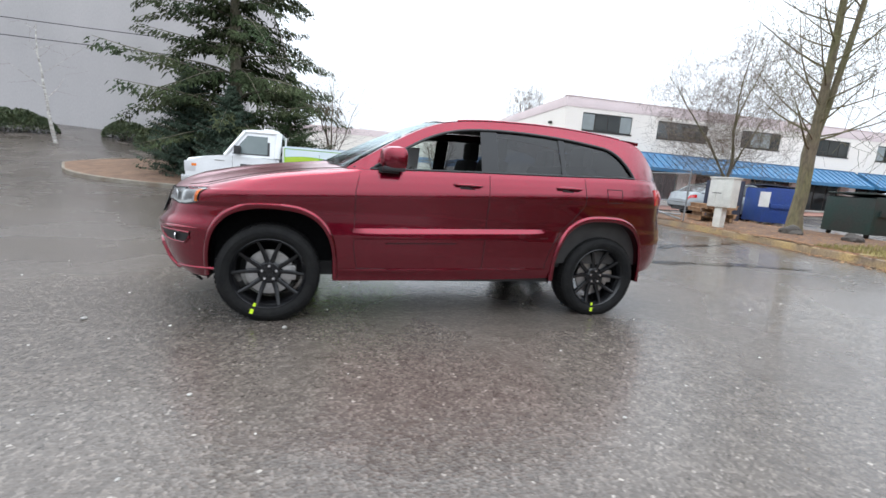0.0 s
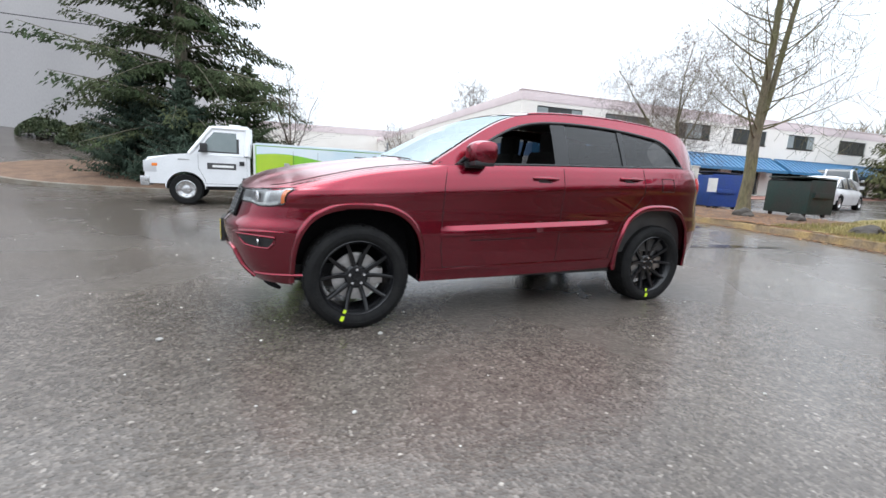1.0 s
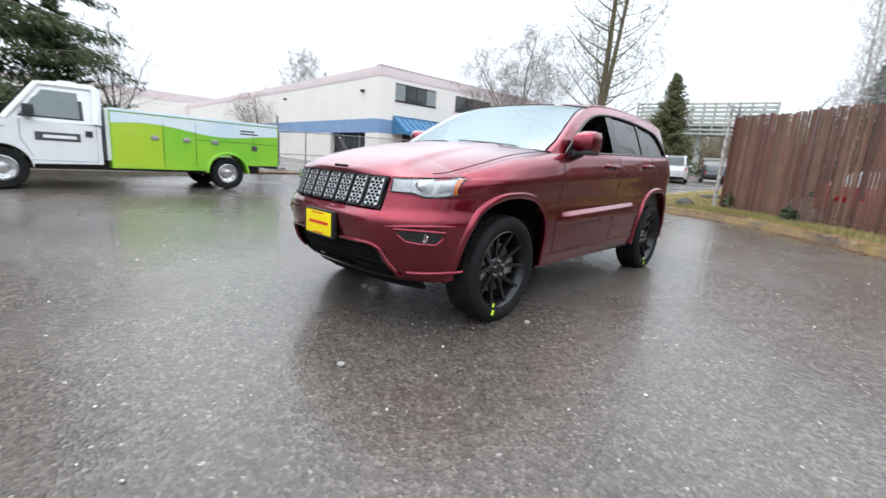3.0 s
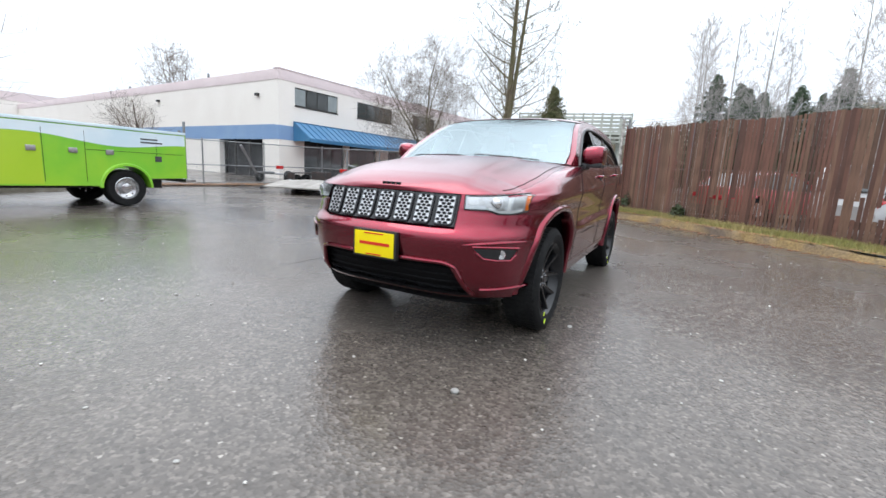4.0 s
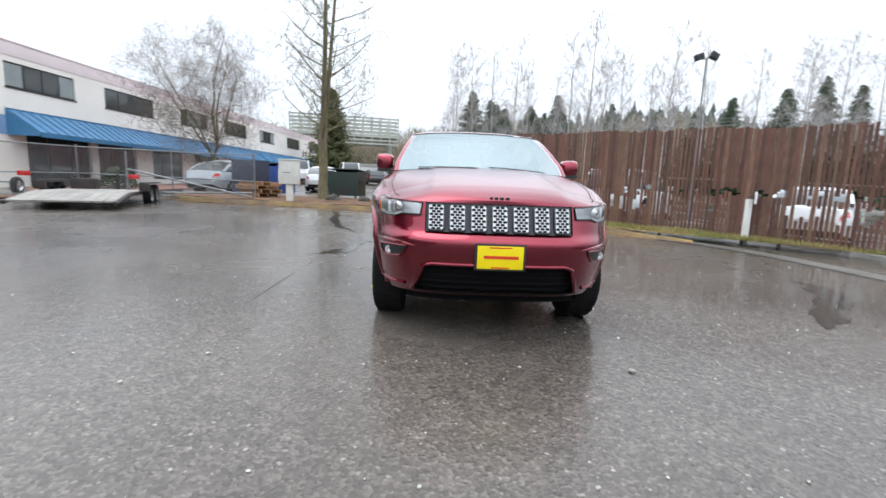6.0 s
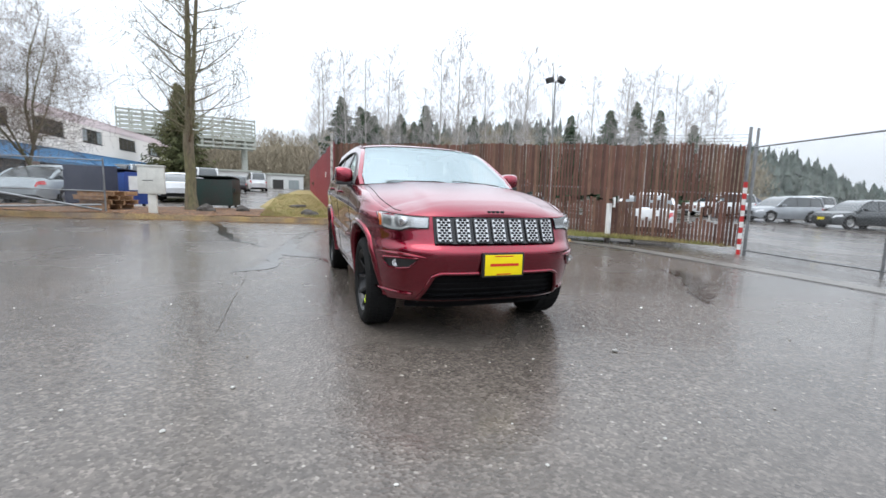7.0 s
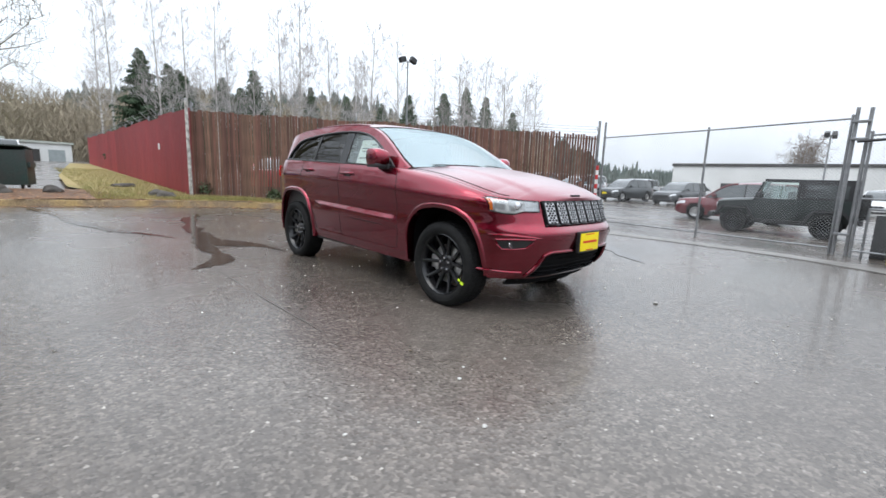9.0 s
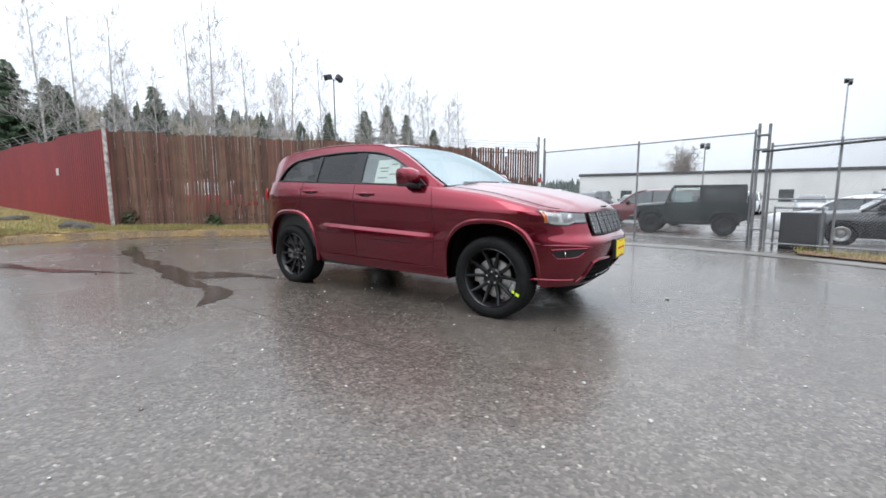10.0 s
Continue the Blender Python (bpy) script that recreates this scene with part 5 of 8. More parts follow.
# ---- utility box, bins, pallets, rocks ----
ub = thing("utility_cabinet", "beige metal mailbox cabinet on a pale pedestal", "cabinet", pose(9.86, 5.38, land(9.86, 5.38) + 0.12, 0, 0, 98))
part("pedestal", boxed(-0.11, 0.11, -0.11, 0.11, -0.05, 0.62, 0.015), beige_box, ub)
part("cabinet_body", boxed(-0.33, 0.33, -0.16, 0.16, 0.60, 1.40, 0.015), beige_box, ub)
part("cabinet_cap", boxed(-0.355, 0.355, -0.185, 0.185, 1.40, 1.44, 0.012), beige_box, ub)
for i in range(3):
    part("cabinet_door", boxed(-0.31 + 0.21 * i, -0.11 + 0.21 * i, 0.16, 0.168, 0.64, 1.36, 0.004), beige_box, ub)
part("slot_bar", boxed(-0.05, 0.22, 0.169, 0.173, 0.98, 1.0), ink, ub)

bin_green = material("dark_green_bin_paint", (0.016, 0.040, 0.034), rough=0.5, other=(0.03, 0.035, 0.032), scale=3, fine=0.2, fine_scale=20)
bin_blue = material("blue_bin_paint", (0.02, 0.06, 0.27), rough=0.45, other=(0.03, 0.07, 0.22), scale=2, fine=0.12, fine_scale=20)
navy = material("navy_panel", (0.02, 0.026, 0.05), rough=0.6, other=(0.03, 0.035, 0.06), scale=3)
timber = material("raw_timber", (0.36, 0.22, 0.12), rough=0.8, other=(0.26, 0.15, 0.08), scale=6, fine=0.2, fine_scale=30, piece=0.2)


def skip(m, L, W, H, mat, label, lid):
    s = thing("dumpster", label, "dumpster", m)
    for nm, a in (("side_wall", (-L / 2, L / 2, -W / 2, -W / 2 + 0.04, 0.1, H)), ("side_wall", (-L / 2, L / 2, W / 2 - 0.04, W / 2, 0.1, H - 0.08)), ("end_wall", (-L / 2, -L / 2 + 0.04, -W / 2 + 0.04, W / 2 - 0.04, 0.1, H - 0.04)), ("end_wall", (L / 2 - 0.04, L / 2, -W / 2 + 0.04, W / 2 - 0.04, 0.1, H - 0.04))):
        part(nm, boxed(*a, bevel=0.008), mat, s)
    part("floor", boxed(-L / 2 + 0.04, L / 2 - 0.04, -W / 2 + 0.04, W / 2 - 0.04, 0.1, 0.16), mat, s)
    for x in (-L * 0.33, 0.0, L * 0.33):
        part("rib", boxed(x - 0.04, x + 0.04, -W / 2 - 0.05, -W / 2, 0.12, H - 0.05, 0.006), mat, s)
    for x in (-L / 2 + 0.01, 0.005):
        part("lid", boxed(x, x + L / 2 - 0.02, -W / 2 - 0.02, W / 2 + 0.02, 0, 0.04, 0.012, m=Matrix.Translation((0, 0, H)) @ Matrix.Rotation(radians(3), 4, 'X')), lid, s)
    for x in (-L / 2 + 0.15, L / 2 - 0.15):
        for y in (-W / 2 + 0.12, W / 2 - 0.12):
            b = bmesh.new()
            rod(b, (x - 0.03, y, 0.06), (x + 0.03, y, 0.06), 0.06, n=12)
            part("caster", b, black_plastic, s)
    part("lift_pocket", boxed(-L / 2 - 0.06, -L / 2, -0.35, 0.35, 0.6, 0.75, 0.01), mat, s)
    return s


skip(pose(13.55, 4.15, land(13.5, 4.1) + 0.13, 0, 0, 80), 1.35, 1.0, 1.15, bin_green, "black-green metal dumpster on the soil bed", bin_green)
skip(pose(14.6, 7.6, land(14.6, 7.6) + 0.02, 0, 0, 65), 1.3, 1.15, 1.35, bin_blue, "blue metal dumpster behind the pallets", navy)
part("screen_panel", boxed(12.6, 12.66, 7.1, 8.6, land(12.6, 7.8), land(12.6, 7.8) + 1.5, 0.01), navy, thing("dark_screen", "dark navy panel beside the dumpster", "panel"))
sign = thing("paper_notice", "white notice board leaning on the blue dumpster", "notice")
part("board", boxed(13.2, 13.22, 6.6, 6.95, land(13.2, 6.8) + 0.7, land(13.2, 6.8) + 1.2), white_paint, sign)


def pallet(x, y, z, turn):
    p = thing("pallet", "weathered timber pallet in a low stack", "pallet", pose(x, y, z, 0, 0, turn), group="stacked pallets")
    for i in range(6):
        part("board", boxed(-0.6, 0.6, -0.5 + i * 0.182, -0.41 + i * 0.182, 0.11, 0.13), timber, p)
    for yy in (-0.46, 0.0, 0.42):
        part("bearer", boxed(-0.6, 0.6, yy, yy + 0.05, 0.0, 0.11), timber, p)


for k in range(4):
    pallet(11.3 + 0.05 * math.sin(k * 2), 7.0 + 0.06 * math.cos(k * 3), land(11.3, 7.0) + 0.17 + 0.135 * k, 62 + 4 * math.sin(k * 5))


def rock(x, y, s, zs, seed, label="dark boulder on the verge"):
    b = bmesh.new()
    bmesh.ops.create_icosphere(b, subdivisions=3, radius=s)
    for v in b.verts:
        v.co *= 1 + 0.35 * noise.noise(v.co / s * 1.2 + Vector((seed, 0, 0))) + 0.1 * noise.noise(v.co / s * 4 + Vector((seed, 5, 0)))
        v.co.z *= zs
        v.co += Vector((x, y, land(x, y) + 0.14 + s * zs * 0.3))
    tagged(part("rock", b, rock_mat, smooth=False), label, "rock", group="boulders")


rock(11.0, 4.15, 0.26, 0.75, 1.0)
rock(11.6, 3.1, 0.22, 0.7, 3.5)
rock(9.7, 0.85, 0.24, 0.6, 4.1)
rock(10.2, 0.95, 0.24, 0.6, 5.2)
rock(14.5, 1.2, 0.36, 0.3, 6.6, "flat dark slab on the lawn")

# ---- red panelled fence along the lawn ----
rf = thing("red_fence", "dark red painted panel fence with barbed wire on top", "fence")
rv = RED_END - FENCE_A
for k in range(19):
    t0, t1 = k / 18, (k + 1) / 18
    p = FENCE_A + rv * t0
    z0 = land(p.x, p.y)
    b = bmesh.new()
    rod(b, (p.x, p.y - 0.06, z0), (p.x, p.y - 0.06, z0 + 2.85), 0.03, n=8)
    part("post", b, galv, rf)
    b = bmesh.new()
    tube(b, [(p.x, p.y - 0.06, z0 + 2.65), (p.x, p.y + 0.22, z0 + 2.95)], 0.014, 6)
    part("arm", b, galv, rf)
for j in range(3):
    b = bmesh.new()
    tube(b, [(lambda p: (p.x, p.y + 0.04 + 0.08 * j, land(p.x, p.y) + 2.74 + 0.09 * j))(FENCE_A + rv * (i / 60)) for i in range(61)], 0.005, 4)
    part("barbed_wire", b, galv, rf)
part("small_sign", boxed(14.60, 14.78, -0.005, 0.02, 1.80, 2.02), white_paint, rf)
# ---- trees ----
bark = material("grey_brown_bark", (0.10, 0.085, 0.068), rough=0.9, other=(0.16, 0.15, 0.10), scale=3, fine=0.3, fine_scale=20, bump=0.6, bump_scale=14, stretch=(1, 1, 0.3))
moss_bark = material("mossy_bark", (0.15, 0.12, 0.085), rough=0.9, other=(0.13, 0.125, 0.055), scale=2.2, fine=0.3, fine_scale=18, bump=0.6, bump_scale=12, stretch=(1, 1, 0.3))
birch_bark = material("pale_birch_bark", (0.52, 0.50, 0.47), rough=0.8, other=(0.22, 0.20, 0.18), scale=4, fine=0.3, fine_scale=12, stretch=(1, 1, 2.5))
needle = material("dark_fir_needles", (0.036, 0.056, 0.026), rough=0.85, spec=0.1, other=(0.062, 0.070, 0.034), scale=0.7, island=0.45)
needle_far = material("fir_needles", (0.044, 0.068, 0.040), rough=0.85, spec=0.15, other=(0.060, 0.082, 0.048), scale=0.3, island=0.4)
olive_needle = material("olive_needles", (0.085, 0.085, 0.035), rough=0.85, spec=0.15, other=(0.065, 0.075, 0.035), scale=0.5, island=0.35)
# hillside firs: distance haze is put into this paler, greyer needle colour
haze_needle = material("hazed_hillside_needles", (0.085, 0.105, 0.095), rough=0.95, spec=0.1, other=(0.11, 0.125, 0.11), scale=0.05, island=0.3)
blue_needle = material("blue_green_needles", (0.046, 0.070, 0.054), rough=0.9, spec=0.1, other=(0.055, 0.075, 0.05), scale=1.2, island=0.35)
shrub_leaf = material("shrub_leaves", (0.035, 0.055, 0.022), rough=0.7, other=(0.06, 0.075, 0.03), scale=2.5, island=0.4)
# birch twigs whitened: mist and glare of the sky are painted in
hazed_birch_twig = material("hazed_birch_twigs", (0.46, 0.43, 0.42), rough=0.9, other=(0.36, 0.335, 0.32), scale=2, island=0.2)
# twigs of the far woods, lightened so the colour carries the haze
haze_twig = material("haze_paled_woods_twigs", (0.25, 0.21, 0.155), rough=0.95, other=(0.19, 0.165, 0.11), scale=0.06, island=0.35)
twig_mat = material("bare_twigs", (0.13, 0.10, 0.08), rough=0.9, other=(0.17, 0.13, 0.10), scale=2, island=0.3)


def mesh_from(name, verts, faces, mat):
    me = bpy.data.meshes.new(name)
    me.from_pydata(verts, [], faces)
    me.materials.append(mat)
    return me


def child(name, me, parent, label=""):
    ob = new(name, me)
    ob.parent = parent
    if label:
        ob["label"] = label
    return ob


def limb(vs, fs, path, radii, n=5):
    """A tapered tube into vertex and face lists."""
    k0 = len(vs)
    for i, p in enumerate(path):
        d = path[min(i + 1, len(path) - 1)] - path[max(i - 1, 0)]
        vs += [tuple(q) for q in ring_points(p, d, radii[i], n)]
    for i in range(len(path) - 1):
        for j in range(n):
            a, b = k0 + i * n + j, k0 + i * n + (j + 1) % n
            fs.append((a, b, b + n, a + n))


def fir(name, height, radius, seed, label, mat, whorls, per, sprays, m, base=0.08, droop=0.35, spray=0.30, group="", lean=0.0):
    """A conifer: tapered trunk, whorls of drooping limbs and needle sprays along them."""
    r = random.Random(seed)
    t = thing(name, label, "tree", m, group)
    vs, fs = [], []
    top = Vector((lean * height, 0, height))
    limb(vs, fs, [top * (k / 8) for k in range(9)], [max(0.012, 0.018 * height * (1 - k / 8.2)) for k in range(9)], 8)
    cv, cf = [], []
    for w in range(whorls):
        f = base + (1 - base) * (w / whorls) ** 0.92
        if f > 0.985:
            continue
        reach = radius * (1 - f) ** 0.80 * (0.35 + 0.65 * min(1.0, (f - base) / 0.12 + 0.55))
        for k in range(per):
            a = 2.4 * w + 2 * math.pi * k / per + r.uniform(-0.35, 0.35)
            L = reach * r.uniform(0.62, 1.18)
            if L < 0.12:
                L = 0.12
            o = top * (f + r.uniform(-0.018, 0.018))
            out = Vector((math.cos(a), math.sin(a), 0))
            up, sag = r.uniform(0.0, 0.42), droop * r.uniform(0.6, 1.35)
            path = []
            for q in range(6):
                s = q / 5
                path.append(o + out * L * s + Vector((0, 0, L * (up * s - sag * s * s + 0.12 * s ** 4))))
            limb(vs, fs, path, [max(0.004, 0.010 * L * (1.1 - s / 5)) for s in range(6)], 4)
            n = max(3, int(sprays * (0.35 + L / radius)))
            side = Vector((-out.y, out.x, 0))
            for q in range(n):
                s = 0.12 + 0.88 * (q + r.random()) / n
                i = min(int(s * 5), 4)
                p = path[i].lerp(path[i + 1], s * 5 - i)
                p = p + side * r.uniform(-0.34, 0.34) * L * s * (1.15 - s) - Vector((0, 0, r.uniform(0.0, 0.06) * L))
                e = (1 if q % 2 else -1) * r.uniform(0.35, 1.0)
                d = (out * r.uniform(0.35, 0.9) + side * e + Vector((0, 0, r.uniform(-0.95, 0.06)))).normalized()
                g = spray * (0.55 + 0.75 * r.random()) * (0.55 + 0.6 * (1 - s)) * (0.6 + 0.4 * L / radius)
                wd = d.cross(Vector((0, 0, 1))).normalized() * g * 0.17
                hang = Vector((0, 0, -g * r.uniform(0.1, 0.4)))
                j = len(cv)
                mid = p + d * g * 0.5
                cv += [tuple(p), tuple(mid + wd + hang * 0.4), tuple(p + d * g + hang), tuple(mid - wd + hang * 0.4), tuple(mid + Vector((0, 0, g * 0.10)))]
                cf += [(j, j + 1, j + 4), (j + 1, j + 2, j + 4), (j + 2, j + 3, j + 4), (j + 3, j, j + 4)]
    child("trunk", mesh_from("trunk", vs, fs, bark), t)
    child("crown", mesh_from("crown", cv, cf, mat), t)
    return t


def bare_tree(name, height, seed, label, m, trunk_r, leaders, mat, spread=0.5, levels=3, kids=7, group="", tilt=0.0, twig=0.006, first=0.30, thin=(0.22, 0.42), reach=(0.30, 0.62), wander=0.10, rise=0.07, open_out=(0.10, 0.24), twigs=None, inner=None):
    """A leafless tree: one trunk, some upright leaders, limbs and twigs."""
    r = random.Random(seed)
    t = thing(name, label, "tree", m, group)
    vs, fs, tv, tf = [], [], [], []

    def grow(p, d, L, rad, level):
        n = (8, 5, 3, 2)[level]
        path, radii = [Vector(p)], [rad]
        dd = Vector(d)
        for q in range(n):
            w = wander if level else wander * (0.45 if leaders < 4 else 1.3)
            dd = (dd + Vector((r.gauss(0, w), r.gauss(0, w), rise * 4 / n if level else 0.03))).normalized()
            path.append(path[-1] + dd * L / n)
            radii.append(max(0.0028, twig * 0.45, rad * (1 - 0.80 * (q + 1) / n)))
        big = level < 2
        limb(vs if big else tv, fs if big else tf, path, radii, 7 if level == 0 else (5 if big else 3))
        if level >= levels:
            return
        k = int((kids * 2.4 if level == 0 else inner or kids) * r.uniform(0.85, 1.15))
        for q in range(k):
            s = (first if level == 0 else 0.15) + (1 - (first if level == 0 else 0.15)) * (q + r.random()) / k
            s = min(s, 0.97)
            i = min(int(s * n), n - 1)
            o = path[i].lerp(path[i + 1], s * n - i)
            a = r.uniform(0, 6.283) if level else 2.4 * q + r.uniform(-0.4, 0.4)
            base_d = (path[i + 1] - path[i]).normalized()
            side = base_d.cross(Vector((math.cos(a), math.sin(a), 0.3))).normalized()
            nd = (base_d * r.uniform(0.5, 0.9) + side * r.uniform(spread * 0.8, spread * 1.6)).normalized()
            rr = max(twig * 0.6, radii[i] * r.uniform(*thin))
            grow(o, nd, L * (1 - 0.55 * s) * r.uniform(*reach) if level == 0 else L * r.uniform(0.3, 0.6), rr, level + 1)

    fork = 0.22 if leaders > 1 else 1.0
    if leaders > 1:
        limb(vs, fs, [Vector((0.02 * math.sin(k * 2), 0.02 * math.cos(k), height * fork * k / 5)) for k in range(6)], [trunk_r * (1.35, 1.0, 0.95, 0.92, 0.95, 0.9)[k] for k in range(6)], 10)
        for k in range(leaders):
            a = 2 * math.pi * k / leaders + 0.6
            out = 0.0 if k == 0 else r.uniform(*open_out)
            grow((0, 0, height * fork * r.uniform(0.80, 0.98)), Vector((math.cos(a) * out, math.sin(a) * out, 1)).normalized(), height * (1 - fork) * r.uniform(0.8, 1.02), trunk_r * (0.75 if k == 0 else 0.55), 0)
    else:
        grow((0, 0, 0), Vector((tilt, 0, 1)).normalized(), height, trunk_r, 0)
    child("trunk", mesh_from("trunk", vs, fs, mat), t)
    child("crown", mesh_from("crown", tv, tf, twigs or twig_mat), t, "bare brown twigs")
    return t


def stand(x, y, turn=0.0, s=1.0, up=0.0):
    return Matrix.Translation((x, y, land(x, y) + up)) @ Matrix.Rotation(radians(turn), 4, 'Z') @ Matrix.Scale(s, 4)


# big fir on the island, with a companion and a bluish spruce before it
fir("fir_tree", 16.0, 5.5, 1, "large dark green fir with drooping boughs", needle, 27, 6, 250, stand(-4.5, 15.1, 0, 1, 0.1), base=0.12, spray=0.32, droop=0.50)
fir("spruce_tree", 4.3, 1.9, 3, "low bluish spruce in front of the fir", blue_needle, 30, 9, 64, stand(-5.9, 14.2, 10, 1, 0.1), base=0.02, droop=0.1, spray=0.22)
fir("spruce_tree", 3.6, 1.8, 4, "low bluish spruce in front of the fir", blue_needle, 26, 9, 60, stand(-4.3, 13.2, 70, 1, 0.1), base=0.02, droop=0.1, spray=0.22)
fir("fir_tree", 4.4, 2.0, 8, "bushy dark fir behind the truck", needle, 24, 8, 60, stand(-2.3, 13.3, 200, 1, 0.1), base=0.02, droop=0.15, spray=0.22)
bare_tree("bare_shrub", 5.0, 21, "bare many-stemmed shrub beside the fir", stand(-0.7, 15.4, 0, 1, 0.05), 0.05, 7, twig_mat, spread=0.8, levels=2, kids=6, first=0.1)

bare_tree("bare_shrub", 3.0, 23, "bare round shrub behind the utility truck", stand(4.4, 16.4, 0, 1, 0.0), 0.06, 8, twig_mat, spread=0.9, levels=2, kids=7, inner=7, first=0.1)
bare_tree("bare_tree", 13.0, 41, "leafless tree rising behind the long building", stand(26.5, 50.0, 0, 1, 0.0), 0.16, 4, twig_mat, spread=0.9, levels=3, kids=8, inner=6, first=0.05, twig=0.02)
bare_tree("bare_tree", 8.0, 43, "leafless tree behind the warehouse", stand(4.2, -65.4, 0, 1, 0.0), 0.2, 5, twig_mat, spread=0.9, levels=3, kids=8, inner=6, first=0.05, twig=0.025)

# trees of the planting bed and before the long building
bare_tree("bare_tree", 12.5, 31, "tall leafless tree with mossy trunk", stand(11.9, 4.75, 118, 1, 0.12), 0.175, 2, moss_bark, spread=1.7, levels=3, kids=14, inner=7, first=0.0, reach=(0.19, 0.40), thin=(0.20, 0.32), rise=0.12, wander=0.05, open_out=(0.17, 0.20), twig=0.010, twigs=moss_bark)
bare_tree("bare_tree", 7.6, 35, "smaller leafless tree before the building", stand(16.3, 11.1, 0, 1, 0.0), 0.085, 5, moss_bark, spread=1.6, levels=3, kids=11, inner=9, first=0.02, reach=(0.34, 0.62), thin=(0.18, 0.30), rise=0.05, open_out=(0.40, 0.85), twig=0.0065)

# slender firs behind the brown fence
FIRS = [(33.4, -4.4, 8.6, 5), (32.4, -4.8, 7.3, 6), (31.8, -7.5, 8.0, 7), (31.2, -9.6, 8.8, 5), (29.7, -13.5, 8.0, 6), (27.0, -18.6, 7.2, 7), (25.7, -20.4, 8.0, 5),
        (23.8, -22.8, 8.3, 6), (22.5, -24.2, 8.9, 7), (21.3, -25.4, 8.1, 5), (19.6, -27.0, 6.9, 6), (36.0, -6.0, 8.4, 6), (31.5, -8.6, 7.4, 5), (28.2, -16.0, 7.5, 7)]
kinds = {}
for k in (5, 6, 7):
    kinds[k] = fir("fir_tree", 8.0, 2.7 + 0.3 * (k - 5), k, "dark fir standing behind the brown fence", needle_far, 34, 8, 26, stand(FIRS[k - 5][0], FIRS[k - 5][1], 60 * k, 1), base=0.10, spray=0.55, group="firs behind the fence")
for i, (x, y, top, k) in enumerate(FIRS):
    s = (top - land(x, y)) / 8.0
    if i < 3:
        kinds[k].scale = (s * 0.95, s * 0.95, s)
        continue
    copy_thing(kinds[k], Matrix.Translation((x, y, land(x, y))) @ Matrix.Rotation(i * 1.3, 4, 'Z') @ Matrix.Diagonal((s / kinds[k].scale.x * (0.68 + 0.10 * (i % 4)), s / kinds[k].scale.y * (0.68 + 0.10 * (i % 4)), s / kinds[k].scale.z, 1)))
fir("fir_tree", 8.9, 2.9, 14, "broad dark fir standing behind the red fence", needle_far, 30, 8, 60, stand(34.5, -2.9), base=0.06, spray=0.5, droop=0.3)
fir("fir_tree", 7.4, 2.6, 15, "dark fir standing behind the red fence", needle_far, 28, 8, 50, stand(32.0, -4.7), base=0.06, spray=0.5, droop=0.3)
fir("fir_tree", 9.3, 3.2, 12, "tall narrow olive conifer beyond the lawn", olive_needle, 46, 9, 26, stand(39.2, 10.6), base=0.02, spray=0.6, droop=0.1)

# bare birches
BIRCHES = [(40.1, -1.7, 14.2), (24.7, -2.1, 9.8), (24.5, -3.4, 9.8), (24.2, -4.8, 10.3), (23.2, -8.1, 10.4), (22.8, -9.2, 11.4), (20.9, -13.2, 10.5), (18.4, -16.7, 8.6), (17.1, -18.3, 8.9),
           (16.1, -19.3, 8.8), (15.0, -20.3, 8.4), (13.4, -21.7, 7.7), (25.5, -6.2, 9.0), (22.0, -11.3, 9.4), (19.8, -15.0, 9.6), (49.6, -2.0, 15.3), (21.5, -12.4, 8.4), (14.2, -21.0, 7.2)]
more = random.Random(8)
for k in range(7):
    a, d = radians(-8 - 7.3 * k + more.uniform(-1.2, 1.2)), more.uniform(30, 38)
    BIRCHES.append((d * math.cos(a), d * math.sin(a) - 1.0, more.uniform(8.5, 12.0)))
first = []
for k in range(4):
    x, y, top = BIRCHES[k]
    first.append(bare_tree("birch_tree", 10.0, 50 + k, "slender leafless birch with pale bark", stand(x, y, 90 * k), 0.075, 1, birch_bark, spread=0.75, levels=3, kids=13, inner=7, group="bare birches", tilt=0.015 * (k - 1), twig=0.0105, thin=(0.16, 0.28), first=0.28, reach=(0.16, 0.30), wander=0.035, rise=0.16, twigs=hazed_birch_twig))
    first[k].scale = ((top - land(x, y)) / 10.0,) * 3
for i, (x, y, top) in enumerate(BIRCHES[4:]):
    s = (top - land(x, y)) / 10.0 / first[i % 4].scale.x
    copy_thing(first[i % 4], Matrix.Translation((x, y, land(x, y))) @ Matrix.Rotation(i * 2.1, 4, 'Z') @ Matrix.Scale(s, 4))
bare_tree("snag_tree", 5.2, 77, "broken pale leafless trunk before the grey wall", stand(-12.9, 19.9, 0, 1), 0.085, 1, birch_bark, spread=0.9, levels=2, kids=3, tilt=-0.17)


